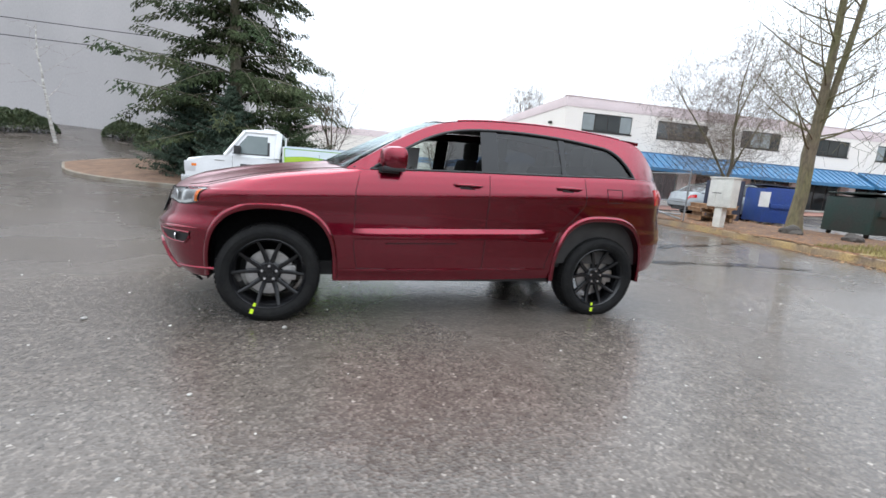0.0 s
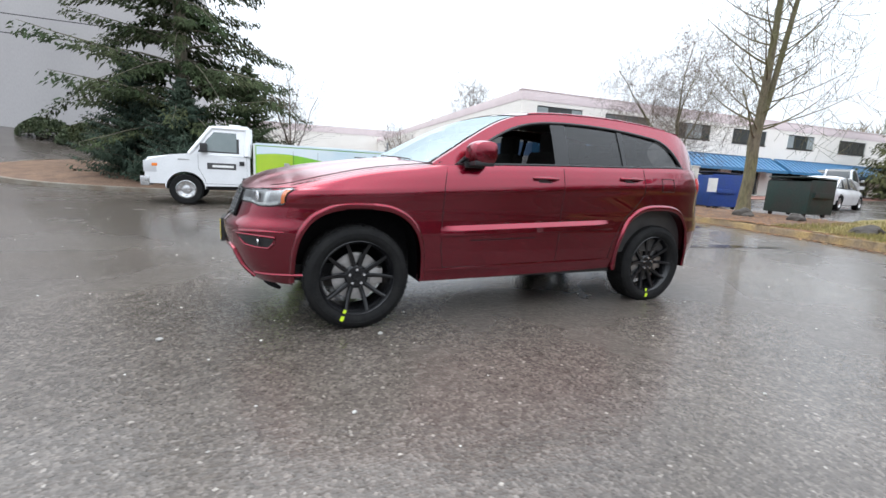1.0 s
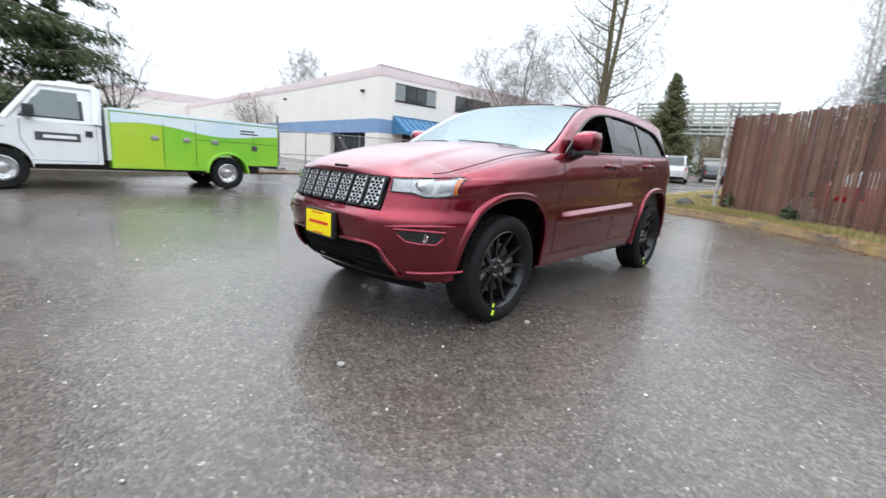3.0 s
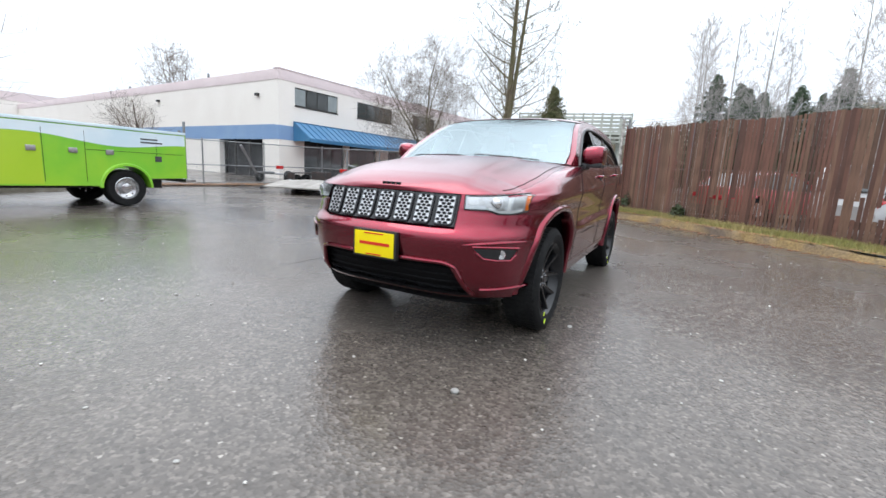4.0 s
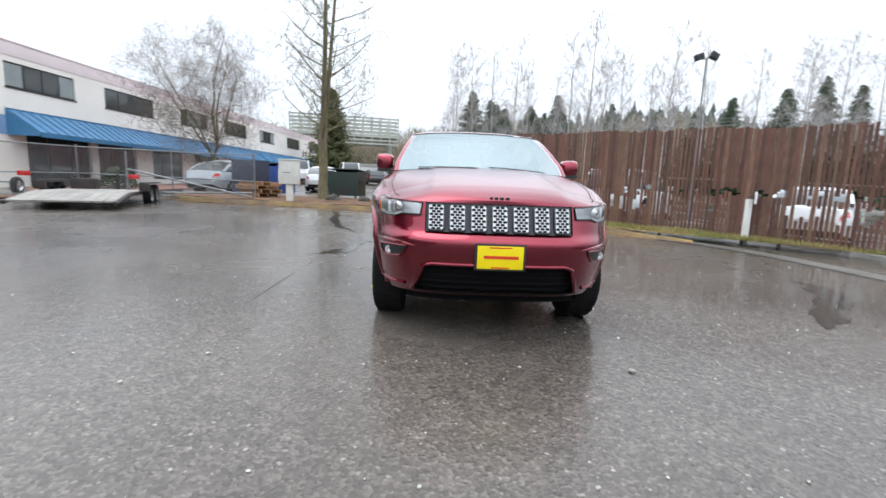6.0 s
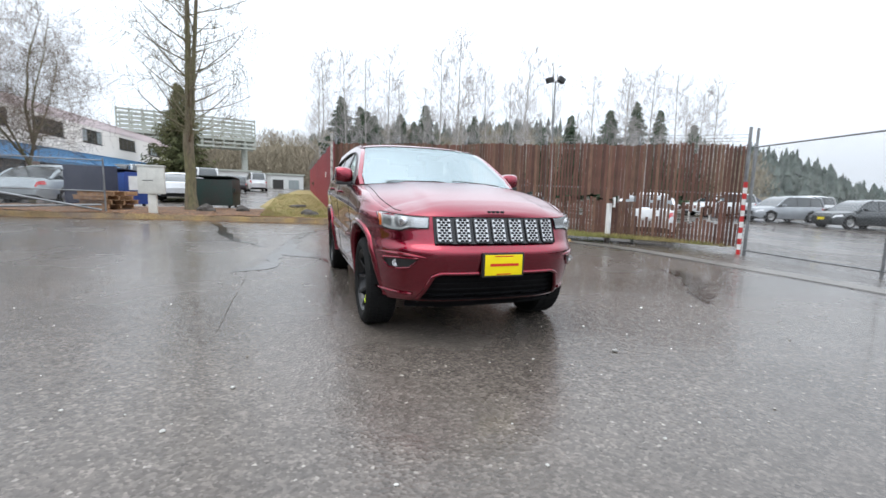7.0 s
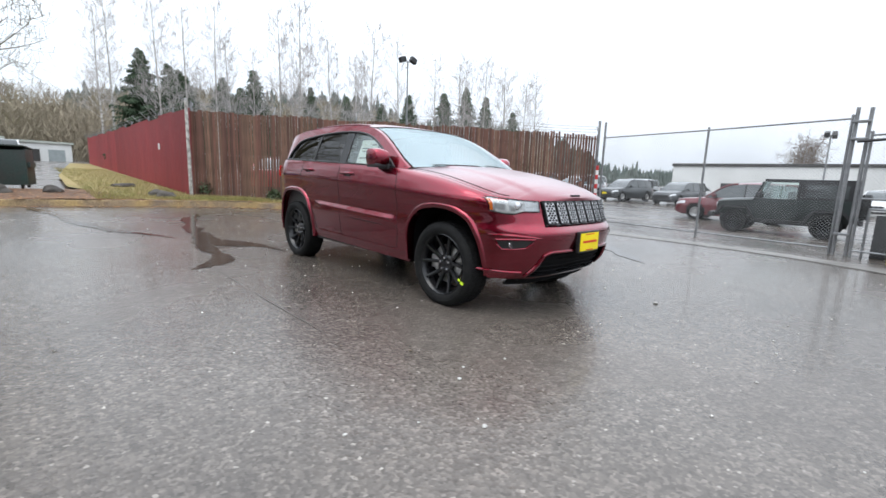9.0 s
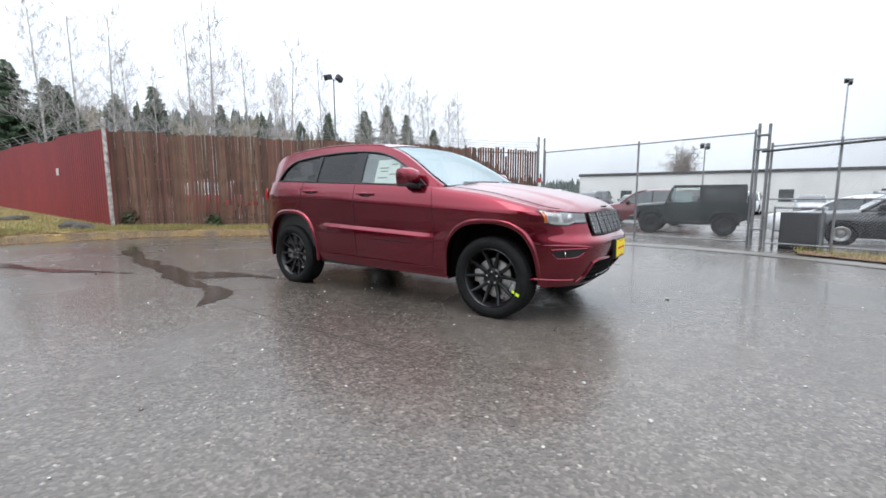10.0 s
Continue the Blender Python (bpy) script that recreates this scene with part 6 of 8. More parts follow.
def hedge(x, y, L, W, H, turn, seed, label):
    """A low shrub: many small leaves over a rounded mass of stems."""
    r = random.Random(seed)
    t = thing("shrub", label, "shrub", stand(x, y, turn), "shrubs")
    cv, cf, vs, fs = [], [], [], []
    for _ in range(int(1500 * L * W)):
        a, b = r.uniform(0, 6.283), r.random()
        rad = math.sqrt(r.random())
        h = H * math.sqrt(max(0, 1 - rad ** 2.6)) * (0.55 + 0.45 * r.random() ** 0.4) * (0.85 + 0.25 * noise.noise(Vector((math.cos(a) * 2, math.sin(a) * 2, seed))))
        p = Vector((L / 2 * rad * math.cos(a), W / 2 * rad * math.sin(a), h + 0.03))
        d = Vector((r.gauss(0, 1), r.gauss(0, 1), r.gauss(0.4, 0.7))).normalized() * 0.075
        e = d.cross(Vector((r.gauss(0, 1), r.gauss(0, 1), r.gauss(0, 1)))).normalized() * 0.035
        j = len(cv)
        cv += [tuple(p - d), tuple(p + e), tuple(p + d), tuple(p - e)]
        cf.append((j, j + 1, j + 2, j + 3))
    for k in range(14):
        a = 2.4 * k
        limb(vs, fs, [Vector((0.12 * math.cos(a) * L, 0.12 * math.sin(a) * W, 0)), Vector((0.34 * math.cos(a) * L, 0.34 * math.sin(a) * W, H * 0.65))], [0.02, 0.008], 4)
    child("stem_cluster", mesh_from("stem_cluster", vs, fs, bark), t)
    child("foliage", mesh_from("foliage", cv, cf, shrub_leaf), t)


hedge(-15.6, 22.0, 3.4, 1.5, 1.1, 20, 1.0, "low clipped green shrub before the grey wall")
hedge(-11.3, 23.2, 2.2, 1.4, 1.0, 10, 2.0, "low clipped green shrub before the grey wall")
hedge(-9.3, 22.6, 3.0, 1.6, 1.3, 0, 3.0, "low clipped green shrub before the grey wall")
hedge(14.6, 14.5, 1.8, 1.0, 1.0, 0, 5.0, "green shrub beside the shop front")
hedge(9.9, -0.25, 0.5, 0.3, 0.75, 45, 7.0, "small weedy shrub at the fence foot")
hedge(8.40, -1.62, 0.4, 0.25, 0.5, 47, 9.0, "tangled green creeper at the fence foot")

# island under the fir
ISLAND = [(-10.6, 15.6), (-9.6, 13.8), (-7.6, 12.4), (-5.0, 11.7), (-2.6, 11.6), (-0.2, 12.2), (1.4, 13.6), (1.6, 16.5), (-1.0, 18.6), (-5.0, 19.2), (-9.0, 18.2)]
bm = bmesh.new()
isl = [(p.x, p.y) for p in smooth_line(ISLAND + [ISLAND[0]], 0.5)[:-1]]
cx, cy = sum(p[0] for p in isl) / len(isl), sum(p[1] for p in isl) / len(isl)
prev = None
for k in range(9):
    f = 1 - k / 8 * 0.97
    row = [bm.verts.new((cx + (x - cx) * f, cy + (y - cy) * f, land(cx + (x - cx) * f, cy + (y - cy) * f) + 0.13 + 0.35 * (1 - f) ** 0.7 * (1 if k else 0) + 0.04 * noise.noise(Vector((x * f, y * f, 1))))) for x, y in isl]
    if prev:
        for i in range(len(row)):
            j = (i + 1) % len(row)
            bm.faces.new((prev[i], prev[j], row[j], row[i]))
    prev = row
tagged(part("island_bed", bm, soil), "mulched planting island under the fir", "soil", kind="structure")
bm = bmesh.new()
ip = [Vector(p) for p in isl]
rings = sweep(ip + [ip[0]], [(0.07, -0.05), (0.06, 0.12), (0.03, 0.14), (-0.07, 0.14), (-0.08, -0.05)], land)
loft(bm, rings, caps=False)
tagged(part("island_kerb", bm, material("stained_kerb", (0.20, 0.18, 0.15), rough=0.8, other=(0.13, 0.10, 0.07), scale=2.5, fine=0.2, fine_scale=30)), "pale concrete kerb round the planting island", "kerb", kind="structure")

# distant woods and hill
def far_woods(name, count, place, label, mat, kind_of):
    r = random.Random(count)
    cv, cf = [], []
    for _ in range(count):
        x, y, z, h, w = place(r)
        if kind_of == "fir":
            for k in range(7):
                f = k / 7
                R = w * (1 - f) * r.uniform(0.8, 1.15) + 0.1
                z0, z1 = z + h * f, z + h * min(1.0, f + 0.26)
                j = len(cv)
                m = 7
                a0 = r.uniform(0, 6)
                for q in range(m):
                    a = a0 + 2 * math.pi * q / m
                    rr = R * r.uniform(0.65, 1.25)
                    cv.append((x + rr * math.cos(a), y + rr * math.sin(a), z0 + r.uniform(-0.06, 0.02) * h))
                cv.append((x, y, z1))
                cf += [(j + q, j + (q + 1) % m, j + m) for q in range(m)]
        else:
            for k in range(40):
                a, e = r.uniform(0, 6.283), r.uniform(0.2, 1.0)
                p = Vector((x + w * r.uniform(-1, 1) * (1.1 - 0.6 * e), y + w * r.uniform(-1, 1) * (1.1 - 0.6 * e), z + h * e))
                d = Vector((math.cos(a), math.sin(a), r.uniform(0.8, 3.0))).normalized() * h * r.uniform(0.07, 0.14)
                s = d.cross(Vector((r.gauss(0, 1), r.gauss(0, 1), 0.2))).normalized() * h * 0.0065
                j = len(cv)
                cv += [tuple(p - d), tuple(p + s), tuple(p + d), tuple(p - s)]
                cf.append((j, j + 1, j + 2, j + 3))
            j = len(cv)
            cv += [(x - 0.04, y + 0.07, z), (x + 0.04, y - 0.07, z), (x, y, z + h * 0.95)]
            cf.append((j, j + 1, j + 2))
    ob = new(name, mesh_from(name, cv, cf, mat))
    return tagged(ob, label, "woods", kind="stuff")


# skyline heights by bearing, for ground 160 m off
HILL_AT = table([(-100, 3.0), (-85, 3.0), (-74, 3.0), (-68, 4.0), (-64.3, 5.0), (-62, 11.0), (-58, 15.5), (-52, 19.0), (-46, 18.0), (-40, 20.0), (-35, 25.0), (-28, 28.0), (-18, 26.0), (-12, 25.0), (-3, 21.5), (4, 19.5), (16, 12.0), (30, 4.0), (60, 2.0)])


def on_hill(r):
    a = r.uniform(-80, -2)
    d = r.uniform(130, 175)
    x, y = d * math.cos(radians(a)), d * math.sin(radians(a))
    h = r.uniform(3, 9) + 5 * r.random() ** 4
    f = (d - 130) / 45
    return x, y, HILL_AT(a) * d / 160 * (0.35 + 0.65 * f) - h * (0.45 + 0.35 * r.random()), h, r.uniform(1.6, 2.6)


def on_mid(r):
    a = r.uniform(-58, -6)
    d = r.uniform(62, 100)
    x, y = d * math.cos(radians(a)), d * math.sin(radians(a))
    return x, y, 0.5 + 1.5 * (d - 62) / 38, HILL_AT(a) * d / 160 * r.uniform(0.55, 0.95), r.uniform(2.0, 3.2)


def on_low(r):
    a = r.uniform(-16, 34)
    d = r.uniform(75, 128)
    x, y = d * math.cos(radians(a)), d * math.sin(radians(a))
    h = r.uniform(5, 10)
    return x, y, max(0.8, HILL_AT(a) * d / 160 * (0.15 + 0.85 * (d - 75) / 53) - h * 0.7), h, r.uniform(1.5, 3.0)


far_woods("far_firs", 2000, on_hill, "distant wooded hillside of firs, greyed by painted haze", haze_needle, "fir")
far_woods("mid_bare_woods", 900, on_mid, "grey-brown leafless woods behind the fence, paled by painted haze", haze_twig, "bare")
far_woods("far_bare_woods", 2300, on_low, "distant brown leafless woods, paled by painted haze", haze_twig, "bare")
bm = bmesh.new()


def hill_at(u, v):
    a = -100 + 165 * u
    d = 95 + 120 * v
    rise = max(0.0, min(1.0, (d - 100) / 75))
    return (d * math.cos(radians(a)), d * math.sin(radians(a)), -4.0 + (HILL_AT(a) * d / 160 * 0.88 + 2.5) * rise ** 0.8 - 4.0 * max(0.0, d - 190) / 25)


grid(bm, hill_at, 90, 10)
tagged(part("far_hill", bm, material("wooded_hill", (0.075, 0.068, 0.045), rough=0.95, other=(0.12, 0.10, 0.065), scale=0.05, fine=0.4, fine_scale=0.8)), "distant low wooded hill", "hill", kind="structure")
# ---- buildings ----
cream = material("cream_stucco", (0.86, 0.815, 0.755), rough=0.85, other=(0.82, 0.77, 0.71), scale=0.5, fine=0.06, fine_scale=25, bump=0.1, bump_scale=60)
pink = material("pale_pink_stucco", (0.76, 0.65, 0.65), rough=0.85, other=(0.71, 0.60, 0.60), scale=0.6, fine=0.06, fine_scale=25)
blue_wall = material("blue_painted_stucco", (0.20, 0.32, 0.52), rough=0.8, other=(0.23, 0.35, 0.53), scale=0.7, fine=0.08, fine_scale=20)
blue_metal = material("blue_standing_seam_metal", (0.045, 0.17, 0.33), rough=0.35, other=(0.06, 0.20, 0.36), scale=1.0, fine=0.1, fine_scale=15, coat=0.3)
dark_frame = material("dark_window_frame", (0.03, 0.028, 0.026), rough=0.5, other=(0.04, 0.037, 0.034), scale=10)
window_glass = material("dark_window_glass", (0.035, 0.042, 0.045), rough=0.06, other=(0.06, 0.066, 0.066), scale=0.6, coat=0.5)
blind = material("window_blind", (0.30, 0.33, 0.33), rough=0.7, other=(0.24, 0.27, 0.27), scale=2.0)
roof_bay_dark = material("dark_roof_and_bay_shade", (0.014, 0.014, 0.016), rough=0.9, other=(0.025, 0.025, 0.026), scale=1.5)
white_clad = material("white_cladding", (0.66, 0.66, 0.64), rough=0.7, other=(0.58, 0.58, 0.56), scale=0.4, fine=0.05, fine_scale=6)
brick_red = material("dull_red_wall", (0.25, 0.12, 0.085), rough=0.85, other=(0.2, 0.1, 0.08), scale=2, fine=0.2, fine_scale=30)

# long two-storey building: local x along the front, local -y out of the front
BA = math.degrees(math.atan2(-0.62, 7.9))
BZ = 0.30
bm0 = Matrix.Translation((11.3, 16.95, BZ)) @ Matrix.Rotation(radians(BA), 4, 'Z')
hall = thing("long_building", "two-storey cream stucco building with blue metal awning", "building", bm0)
LEN, DEEP, HI = 40.0, 46.0, 5.62
WINS = [(1.0, 4.0), (5.6, 8.9), (11.2, 14.0), (16.0, 19.2), (21.4, 24.2), (27.0, 30.2), (33.0, 36.0)]
Z0, Z1 = 3.93, 4.88
edges = [0.0] + [v for w in WINS for v in w] + [LEN]
for a, b in zip(edges[::2], edges[1::2]):
    part("wall", boxed(a, b, 0, 0.3, Z0, Z1), cream, hall)
part("wall", boxed(0, LEN, 0, 0.3, Z1, 5.10), cream, hall)
part("wall", boxed(0, LEN, 0, 0.3, 2.85, Z0), cream, hall)
part("parapet", boxed(-0.02, LEN, -0.02, 0.32, 5.10, HI, 0.01), pink, hall, "pale pink parapet band")
part("coping", boxed(-0.04, LEN, -0.05, 0.36, HI, HI + 0.05, 0.01), pink, hall)
part("roof", boxed(0.3, LEN, 0.36, DEEP, 5.0, 5.1), roof_bay_dark, hall)
for i, (a, b) in enumerate(WINS):
    w = part("window", boxed(a, b, 0.06, 0.10, Z0, Z1), dark_frame, hall, "dark sliding window with pale blinds")
    k = 4
    for j in range(k):
        x0, x1 = a + (b - a) * j / k + 0.05, a + (b - a) * (j + 1) / k - 0.03
        part("pane", boxed(x0, x1, 0.045, 0.06, Z0 + 0.06, Z1 - 0.06), blind if (i * 3 + j) % 4 in (0, 3) and i % 2 == 0 else window_glass, w)
    part("sill", boxed(a - 0.03, b + 0.03, -0.03, 0.06, Z0 - 0.05, Z0), dark_frame, w)
# ground floor: piers and shop fronts
fronts = [(1.6, 4.6, "door"), (5.0, 7.4, "glass"), (8.6, 11.2, "glass"), (12.4, 15.4, "door"), (16.4, 19.2, "glass"), (20.4, 23.6, "door"), (24.6, 27.4, "glass"), (28.6, 31.6, "door"), (33.0, 36.6, "glass")]
last = 0.0
for a, b, sort in fronts:
    part("pier", boxed(last, a, 0, 0.3, -0.2, 2.85), cream, hall)
    lo = 0.0 if sort == "door" else 0.55
    if lo:
        part("low_wall", boxed(a, b, 0, 0.3, -0.2, lo), cream, hall)
    s = part("shop_window", boxed(a, b, 0.14, 0.18, lo, 2.85), dark_frame, hall, "dark shop front glazing")
    for j in range(3):
        part("pane", boxed(a + (b - a) * j / 3 + 0.05, a + (b - a) * (j + 1) / 3 - 0.05, 0.12, 0.14, lo + 0.06, 2.3), window_glass, s)
    last = b
part("pier", boxed(last, LEN, 0, 0.3, -0.2, 2.85), cream, hall)
# awning
for a, b in ((0.9, 19.9), (20.3, 34.0)):
    aw = part("awning", gridded(lambda u, v: (a + (b - a) * u, -0.01 - 1.35 * v, 3.08 - 0.88 * v), 2, 1, 0.05), blue_metal, hall, "blue standing-seam metal awning")
    n = int((b - a) / 0.42)
    for j in range(n + 1):
        x = a + (b - a) * j / n
        bb = bmesh.new()
        loft(bb, [[Vector((x + dx, -0.01 - 1.35 * v, 3.08 - 0.88 * v + dz)) for dx, dz in ((-0.02, 0.0), (-0.02, 0.05), (0.02, 0.05), (0.02, 0.0))] for v in (0, 1)])
        part("seam", bb, blue_metal, aw)
    part("fascia", boxed(a, b, -1.38, -1.34, 2.06, 2.22, 0.005), blue_metal, aw)
    for x in (a, b):
        bb = bmesh.new()
        loft(bb, [[Vector((x + d, 0, 3.06)), Vector((x + d, 0, 2.10)), Vector((x + d, -1.34, 2.10)), Vector((x + d, -1.34, 2.2))] for d in (-0.02, 0.02)])
        part("end_cheek", bb, blue_metal, aw)
# side wall facing the yard, with blue band and a loading bay
bay = (1.4, 5.6)
for a, b in ((0.3, bay[0]), (bay[1], 14.0), (18.0, DEEP)):
    part("side_wall", boxed(0, 0.3, a, b, -0.3, 2.12), cream, hall)
part("side_band", boxed(-0.01, 0.3, 0.3, DEEP, 2.12, 2.88), blue_wall, hall, "blue painted band")
part("corner_band", boxed(-0.012, 0.0, 0.0, 0.3, 2.12, 2.85), blue_wall, hall, "blue painted band")
part("front_band", boxed(0.0, 0.88, -0.012, 0.0, 2.12, 2.85), blue_wall, hall, "blue painted band")
part("side_wall", boxed(0, 0.3, 0.3, DEEP, 2.88, 5.10), cream, hall)
part("side_parapet", boxed(-0.02, 0.32, 0.32, DEEP, 5.10, HI, 0.01), pink, hall, "pale pink parapet band")
# dark panels close the bays and paint in the shade inside them
for a, b in (bay, (14.0, 18.0)):
    part("loading_bay", boxed(0.5, 0.55, a, b, -0.2, 2.12), roof_bay_dark, hall, "loading bay closed by a panel painted dark as its inner shade")
    for j in range(1, 3):
        part("bay_post", boxed(0.1, 0.2, a + (b - a) * j / 3 - 0.05, a + (b - a) * j / 3 + 0.05, -0.2, 2.12), dark_frame, hall)
part("wall_lamp", boxed(-0.16, 0.0, 1.6, 1.85, 4.35, 4.48, 0.02), dark_frame, hall)
part("wall_lamp", boxed(-0.16, 0.0, 12.6, 12.85, 4.5, 4.63, 0.02), dark_frame, hall)
for y, h in ((8, 0.5), (13, 0.35), (19, 0.4)):
    b = bmesh.new()
    rod(b, (0.8, y, 5.1), (0.8, y, HI + h), 0.07, n=8)
    part("roof_vent", b, galv, hall)
part("back_wall", boxed(0, LEN, DEEP - 0.3, DEEP, -0.3, HI), cream, hall)
part("end_wall", boxed(LEN - 0.3, LEN, 0.3, DEEP - 0.3, -0.3, HI), cream, hall)
tagged(part("apron", gridded(lambda u, v: (11 + 40 * u, 13.0 - 3.0 * u + 3.2 * v, land(11 + 40 * u, 13 - 3 * u + 3.2 * v) + 0.02), 20, 3), brick_red), "red-brown paved walk before the shops", "pavement", kind="structure")

# lower building further off
lb = thing("far_building", "long low pale pink building in the distance", "building", pose(2.0, 62.0, 1.2, 0, 0, -6))
part("wall", boxed(-12, 22, 0, 18, -0.5, 5.0), cream, lb)
part("parapet", boxed(-12.05, 22.05, -0.05, 18, 5.0, 5.9), pink, lb)
part("band", boxed(-12.02, 22.02, -0.03, 0.0, 1.8, 2.6), blue_wall, lb)

# tall grey wall up the drive
gw = thing("grey_wall_building", "tall blank grey concrete building beside the drive", "building")
part("wall", boxed(-60, -5.5, 25.0, 25.4, 1.0, 14.0), tilt_wall, gw)
part("side_wall", boxed(-5.9, -5.5, 25.4, 60, 1.0, 14.0), tilt_wall, gw)
part("roof_edge", boxed(-60.1, -5.4, 24.95, 25.45, 14.0, 14.15), concrete, gw)
for z in (7.6, 6.75):
    b = bmesh.new()
    tube(b, [(-40 + 2.4 * i, 24.2, z + 0.006 * (i - 7) ** 2 - 0.02 * i) for i in range(14)], 0.022, 5)
    tagged(part("cable", b, black_plastic), "dark overhead cable before the grey wall", "cable")

# white warehouse behind the car park
wh = thing("warehouse", "long low white warehouse behind the car park", "building", pose(10.8, -40.5, -1.2, 0, 0, 3.5))
part("wall", boxed(-60, 0, -12, 0, 0, 4.15), white_clad, wh)
part("roof_edge", boxed(-60.1, 0.1, -12.1, 0.1, 4.15, 4.40, 0.02), dark_frame, wh)
for k in range(9):
    x = -4.5 - 6.2 * k
    w = part("window", boxed(x - 0.5, x + 0.5, 0.0, 0.05, 1.7, 2.7), dark_frame, wh)
    part("pane", boxed(x - 0.42, x + 0.42, 0.05, 0.06, 1.78, 2.62), window_glass, w)
for k in range(30):
    part("cladding_rib", boxed(-2 * k - 0.04, -2 * k + 0.0, 0.0, 0.03, 0.1, 4.1), white_clad, wh)

# pale slatted guideway far off
track_grey = material("pale_guideway_concrete", (0.42, 0.43, 0.39), rough=0.9, other=(0.33, 0.35, 0.31), scale=0.4, fine=0.1, fine_scale=3)
ov = thing("elevated_guideway", "pale elevated guideway with slatted sides on columns", "bridge")
P, Q = Vector((66.5, 23.5)), Vector((69.8, 6.8))
d = (Q - P).normalized()
n2 = Vector((-d.y, d.x))
for k in range(8):
    z = 7.3 + 0.58 * k
    b = bmesh.new()
    w = 1.8 if k == 2 else 0.16
    for o in ((0.0,) if k == 2 else (-1.7, 1.7)):
        p, q, e = P + n2 * o, Q + n2 * o, n2 * w
        prism(b, [(p.x + e.x, p.y + e.y), (q.x + e.x, q.y + e.y), (q.x - e.x, q.y - e.y), (p.x - e.x, p.y - e.y)], z, z + (0.40 if k == 2 else 0.22))
    part("deck" if k == 2 else "side_rail", b, track_grey, ov)
for k in range(13):
    c = P.lerp(Q, k / 12)
    for o in (-1.7, 1.7):
        part("rail_post", boxed(c.x + n2.x * o - 0.09, c.x + n2.x * o + 0.09, c.y + n2.y * o - 0.09, c.y + n2.y * o + 0.09, 7.2, 11.7), track_grey, ov)
for k in range(3):
    c = P.lerp(Q, 0.08 + 0.42 * k)
    b = bmesh.new()
    rod(b, (c.x, c.y, land(60, c.y) - 1), (c.x, c.y, 8.46), 0.45, n=14)
    part("column", b, track_grey, ov)

# low pale sheds across the far lot
for x, y, turn, L, H in ((62.0, 9.0, 100, 6.5, 2.5), (58.0, 19.5, 96, 6.0, 2.9), (70.0, 2.5, 104, 5.0, 2.6)):
    sh = thing("low_shed", "low white shed across the far lot", "shed", pose(x, y, land(50, y) - 0.1, 0, 0, turn), "far sheds")
    part("wall", boxed(-L / 2, L / 2, -2.5, 2.5, 0, H, 0.03), white_clad, sh)
    b = bmesh.new()
    prism(b, [(-L / 2 - 0.2, -2.7), (L / 2 + 0.2, -2.7), (L / 2 + 0.2, 2.7), (-L / 2 - 0.2, 2.7)], H, H + 0.25)
    part("roof", b, track_grey, sh)
    for k in range(int(L / 2.4)):
        part("door", boxed(-L / 2 + 0.7 + 2.4 * k, -L / 2 + 2.3 + 2.4 * k, 2.5, 2.54, 0.1, H * 0.72), dark_frame if k % 3 == 1 else blind, sh)
# ---- other vehicles ----
truck_white = material("white_truck_paint", (0.74, 0.75, 0.76), rough=0.3, other=(0.68, 0.69, 0.70), scale=2, coat=0.7, fine=0.03, fine_scale=30)
lime = material("lime_green_wrap", (0.14, 0.46, 0.03), rough=0.32, other=(0.28, 0.54, 0.03), scale=0.9, coat=0.5)
lime_pale = material("yellow_green_wrap", (0.33, 0.52, 0.02), rough=0.32, other=(0.38, 0.54, 0.03), scale=0.9, coat=0.5)
sky_wrap = material("pale_blue_wrap", (0.55, 0.68, 0.74), rough=0.32, other=(0.68, 0.75, 0.77), scale=1.4, coat=0.5)
truck_glass = material("grey_green_glass", (0.10, 0.13, 0.13), rough=0.05, coat=0.6, other=(0.16, 0.19, 0.19), scale=0.9)
hub_steel = material("polished_hub", (0.62, 0.62, 0.62), rough=0.22, metal=0.9, other=(0.45, 0.45, 0.45), scale=14)


def road_wheel(parent, x, y, z, rad, width, out, rim_mat, name="wheel"):
    """A simple wheel: tyre, dished rim, nuts; out is +1 or -1, the side that shows."""
    b = bmesh.new()
    h = width / 2
    lathe(b, [(rad * 0.60, -h * 0.9), (rad * 0.7, -h), (rad * 0.93, -h), (rad, -h * 0.75), (rad, h * 0.75), (rad * 0.93, h), (rad * 0.7, h), (rad * 0.60, h * 0.9)], 28, 'y', (x, y, z))
    w = part("tyre", b, rubber, parent)
    b = bmesh.new()
    o = out * h
    lathe(b, [(rad * 0.61, o * 0.9), (rad * 0.58, o * 0.95), (rad * 0.52, o * 0.55), (rad * 0.30, o * 0.35), (rad * 0.26, o * 0.75), (rad * 0.10, o * 0.85), (0.001, o * 0.85)], 28, 'y', (x, y, z))
    for k in range(8):
        a = 2 * math.pi * k / 8
        c, s = rad * 0.43 * math.cos(a), rad * 0.43 * math.sin(a)
        rod(b, (x + c, y + o * 0.40, z + s), (x + c, y + o * 0.56, z + s), rad * 0.05, n=6)
    part("rim", b, rim_mat, w)


TX, TY = -3.83, 9.30
tz = land(-1.8, 9.0)
tm = Matrix.Translation((TX + 0.14, TY, tz)) @ Matrix.Scale(0.955, 4)
truck = thing("utility_truck", "white utility truck with green landscape wrap on its service body", "truck", tm)
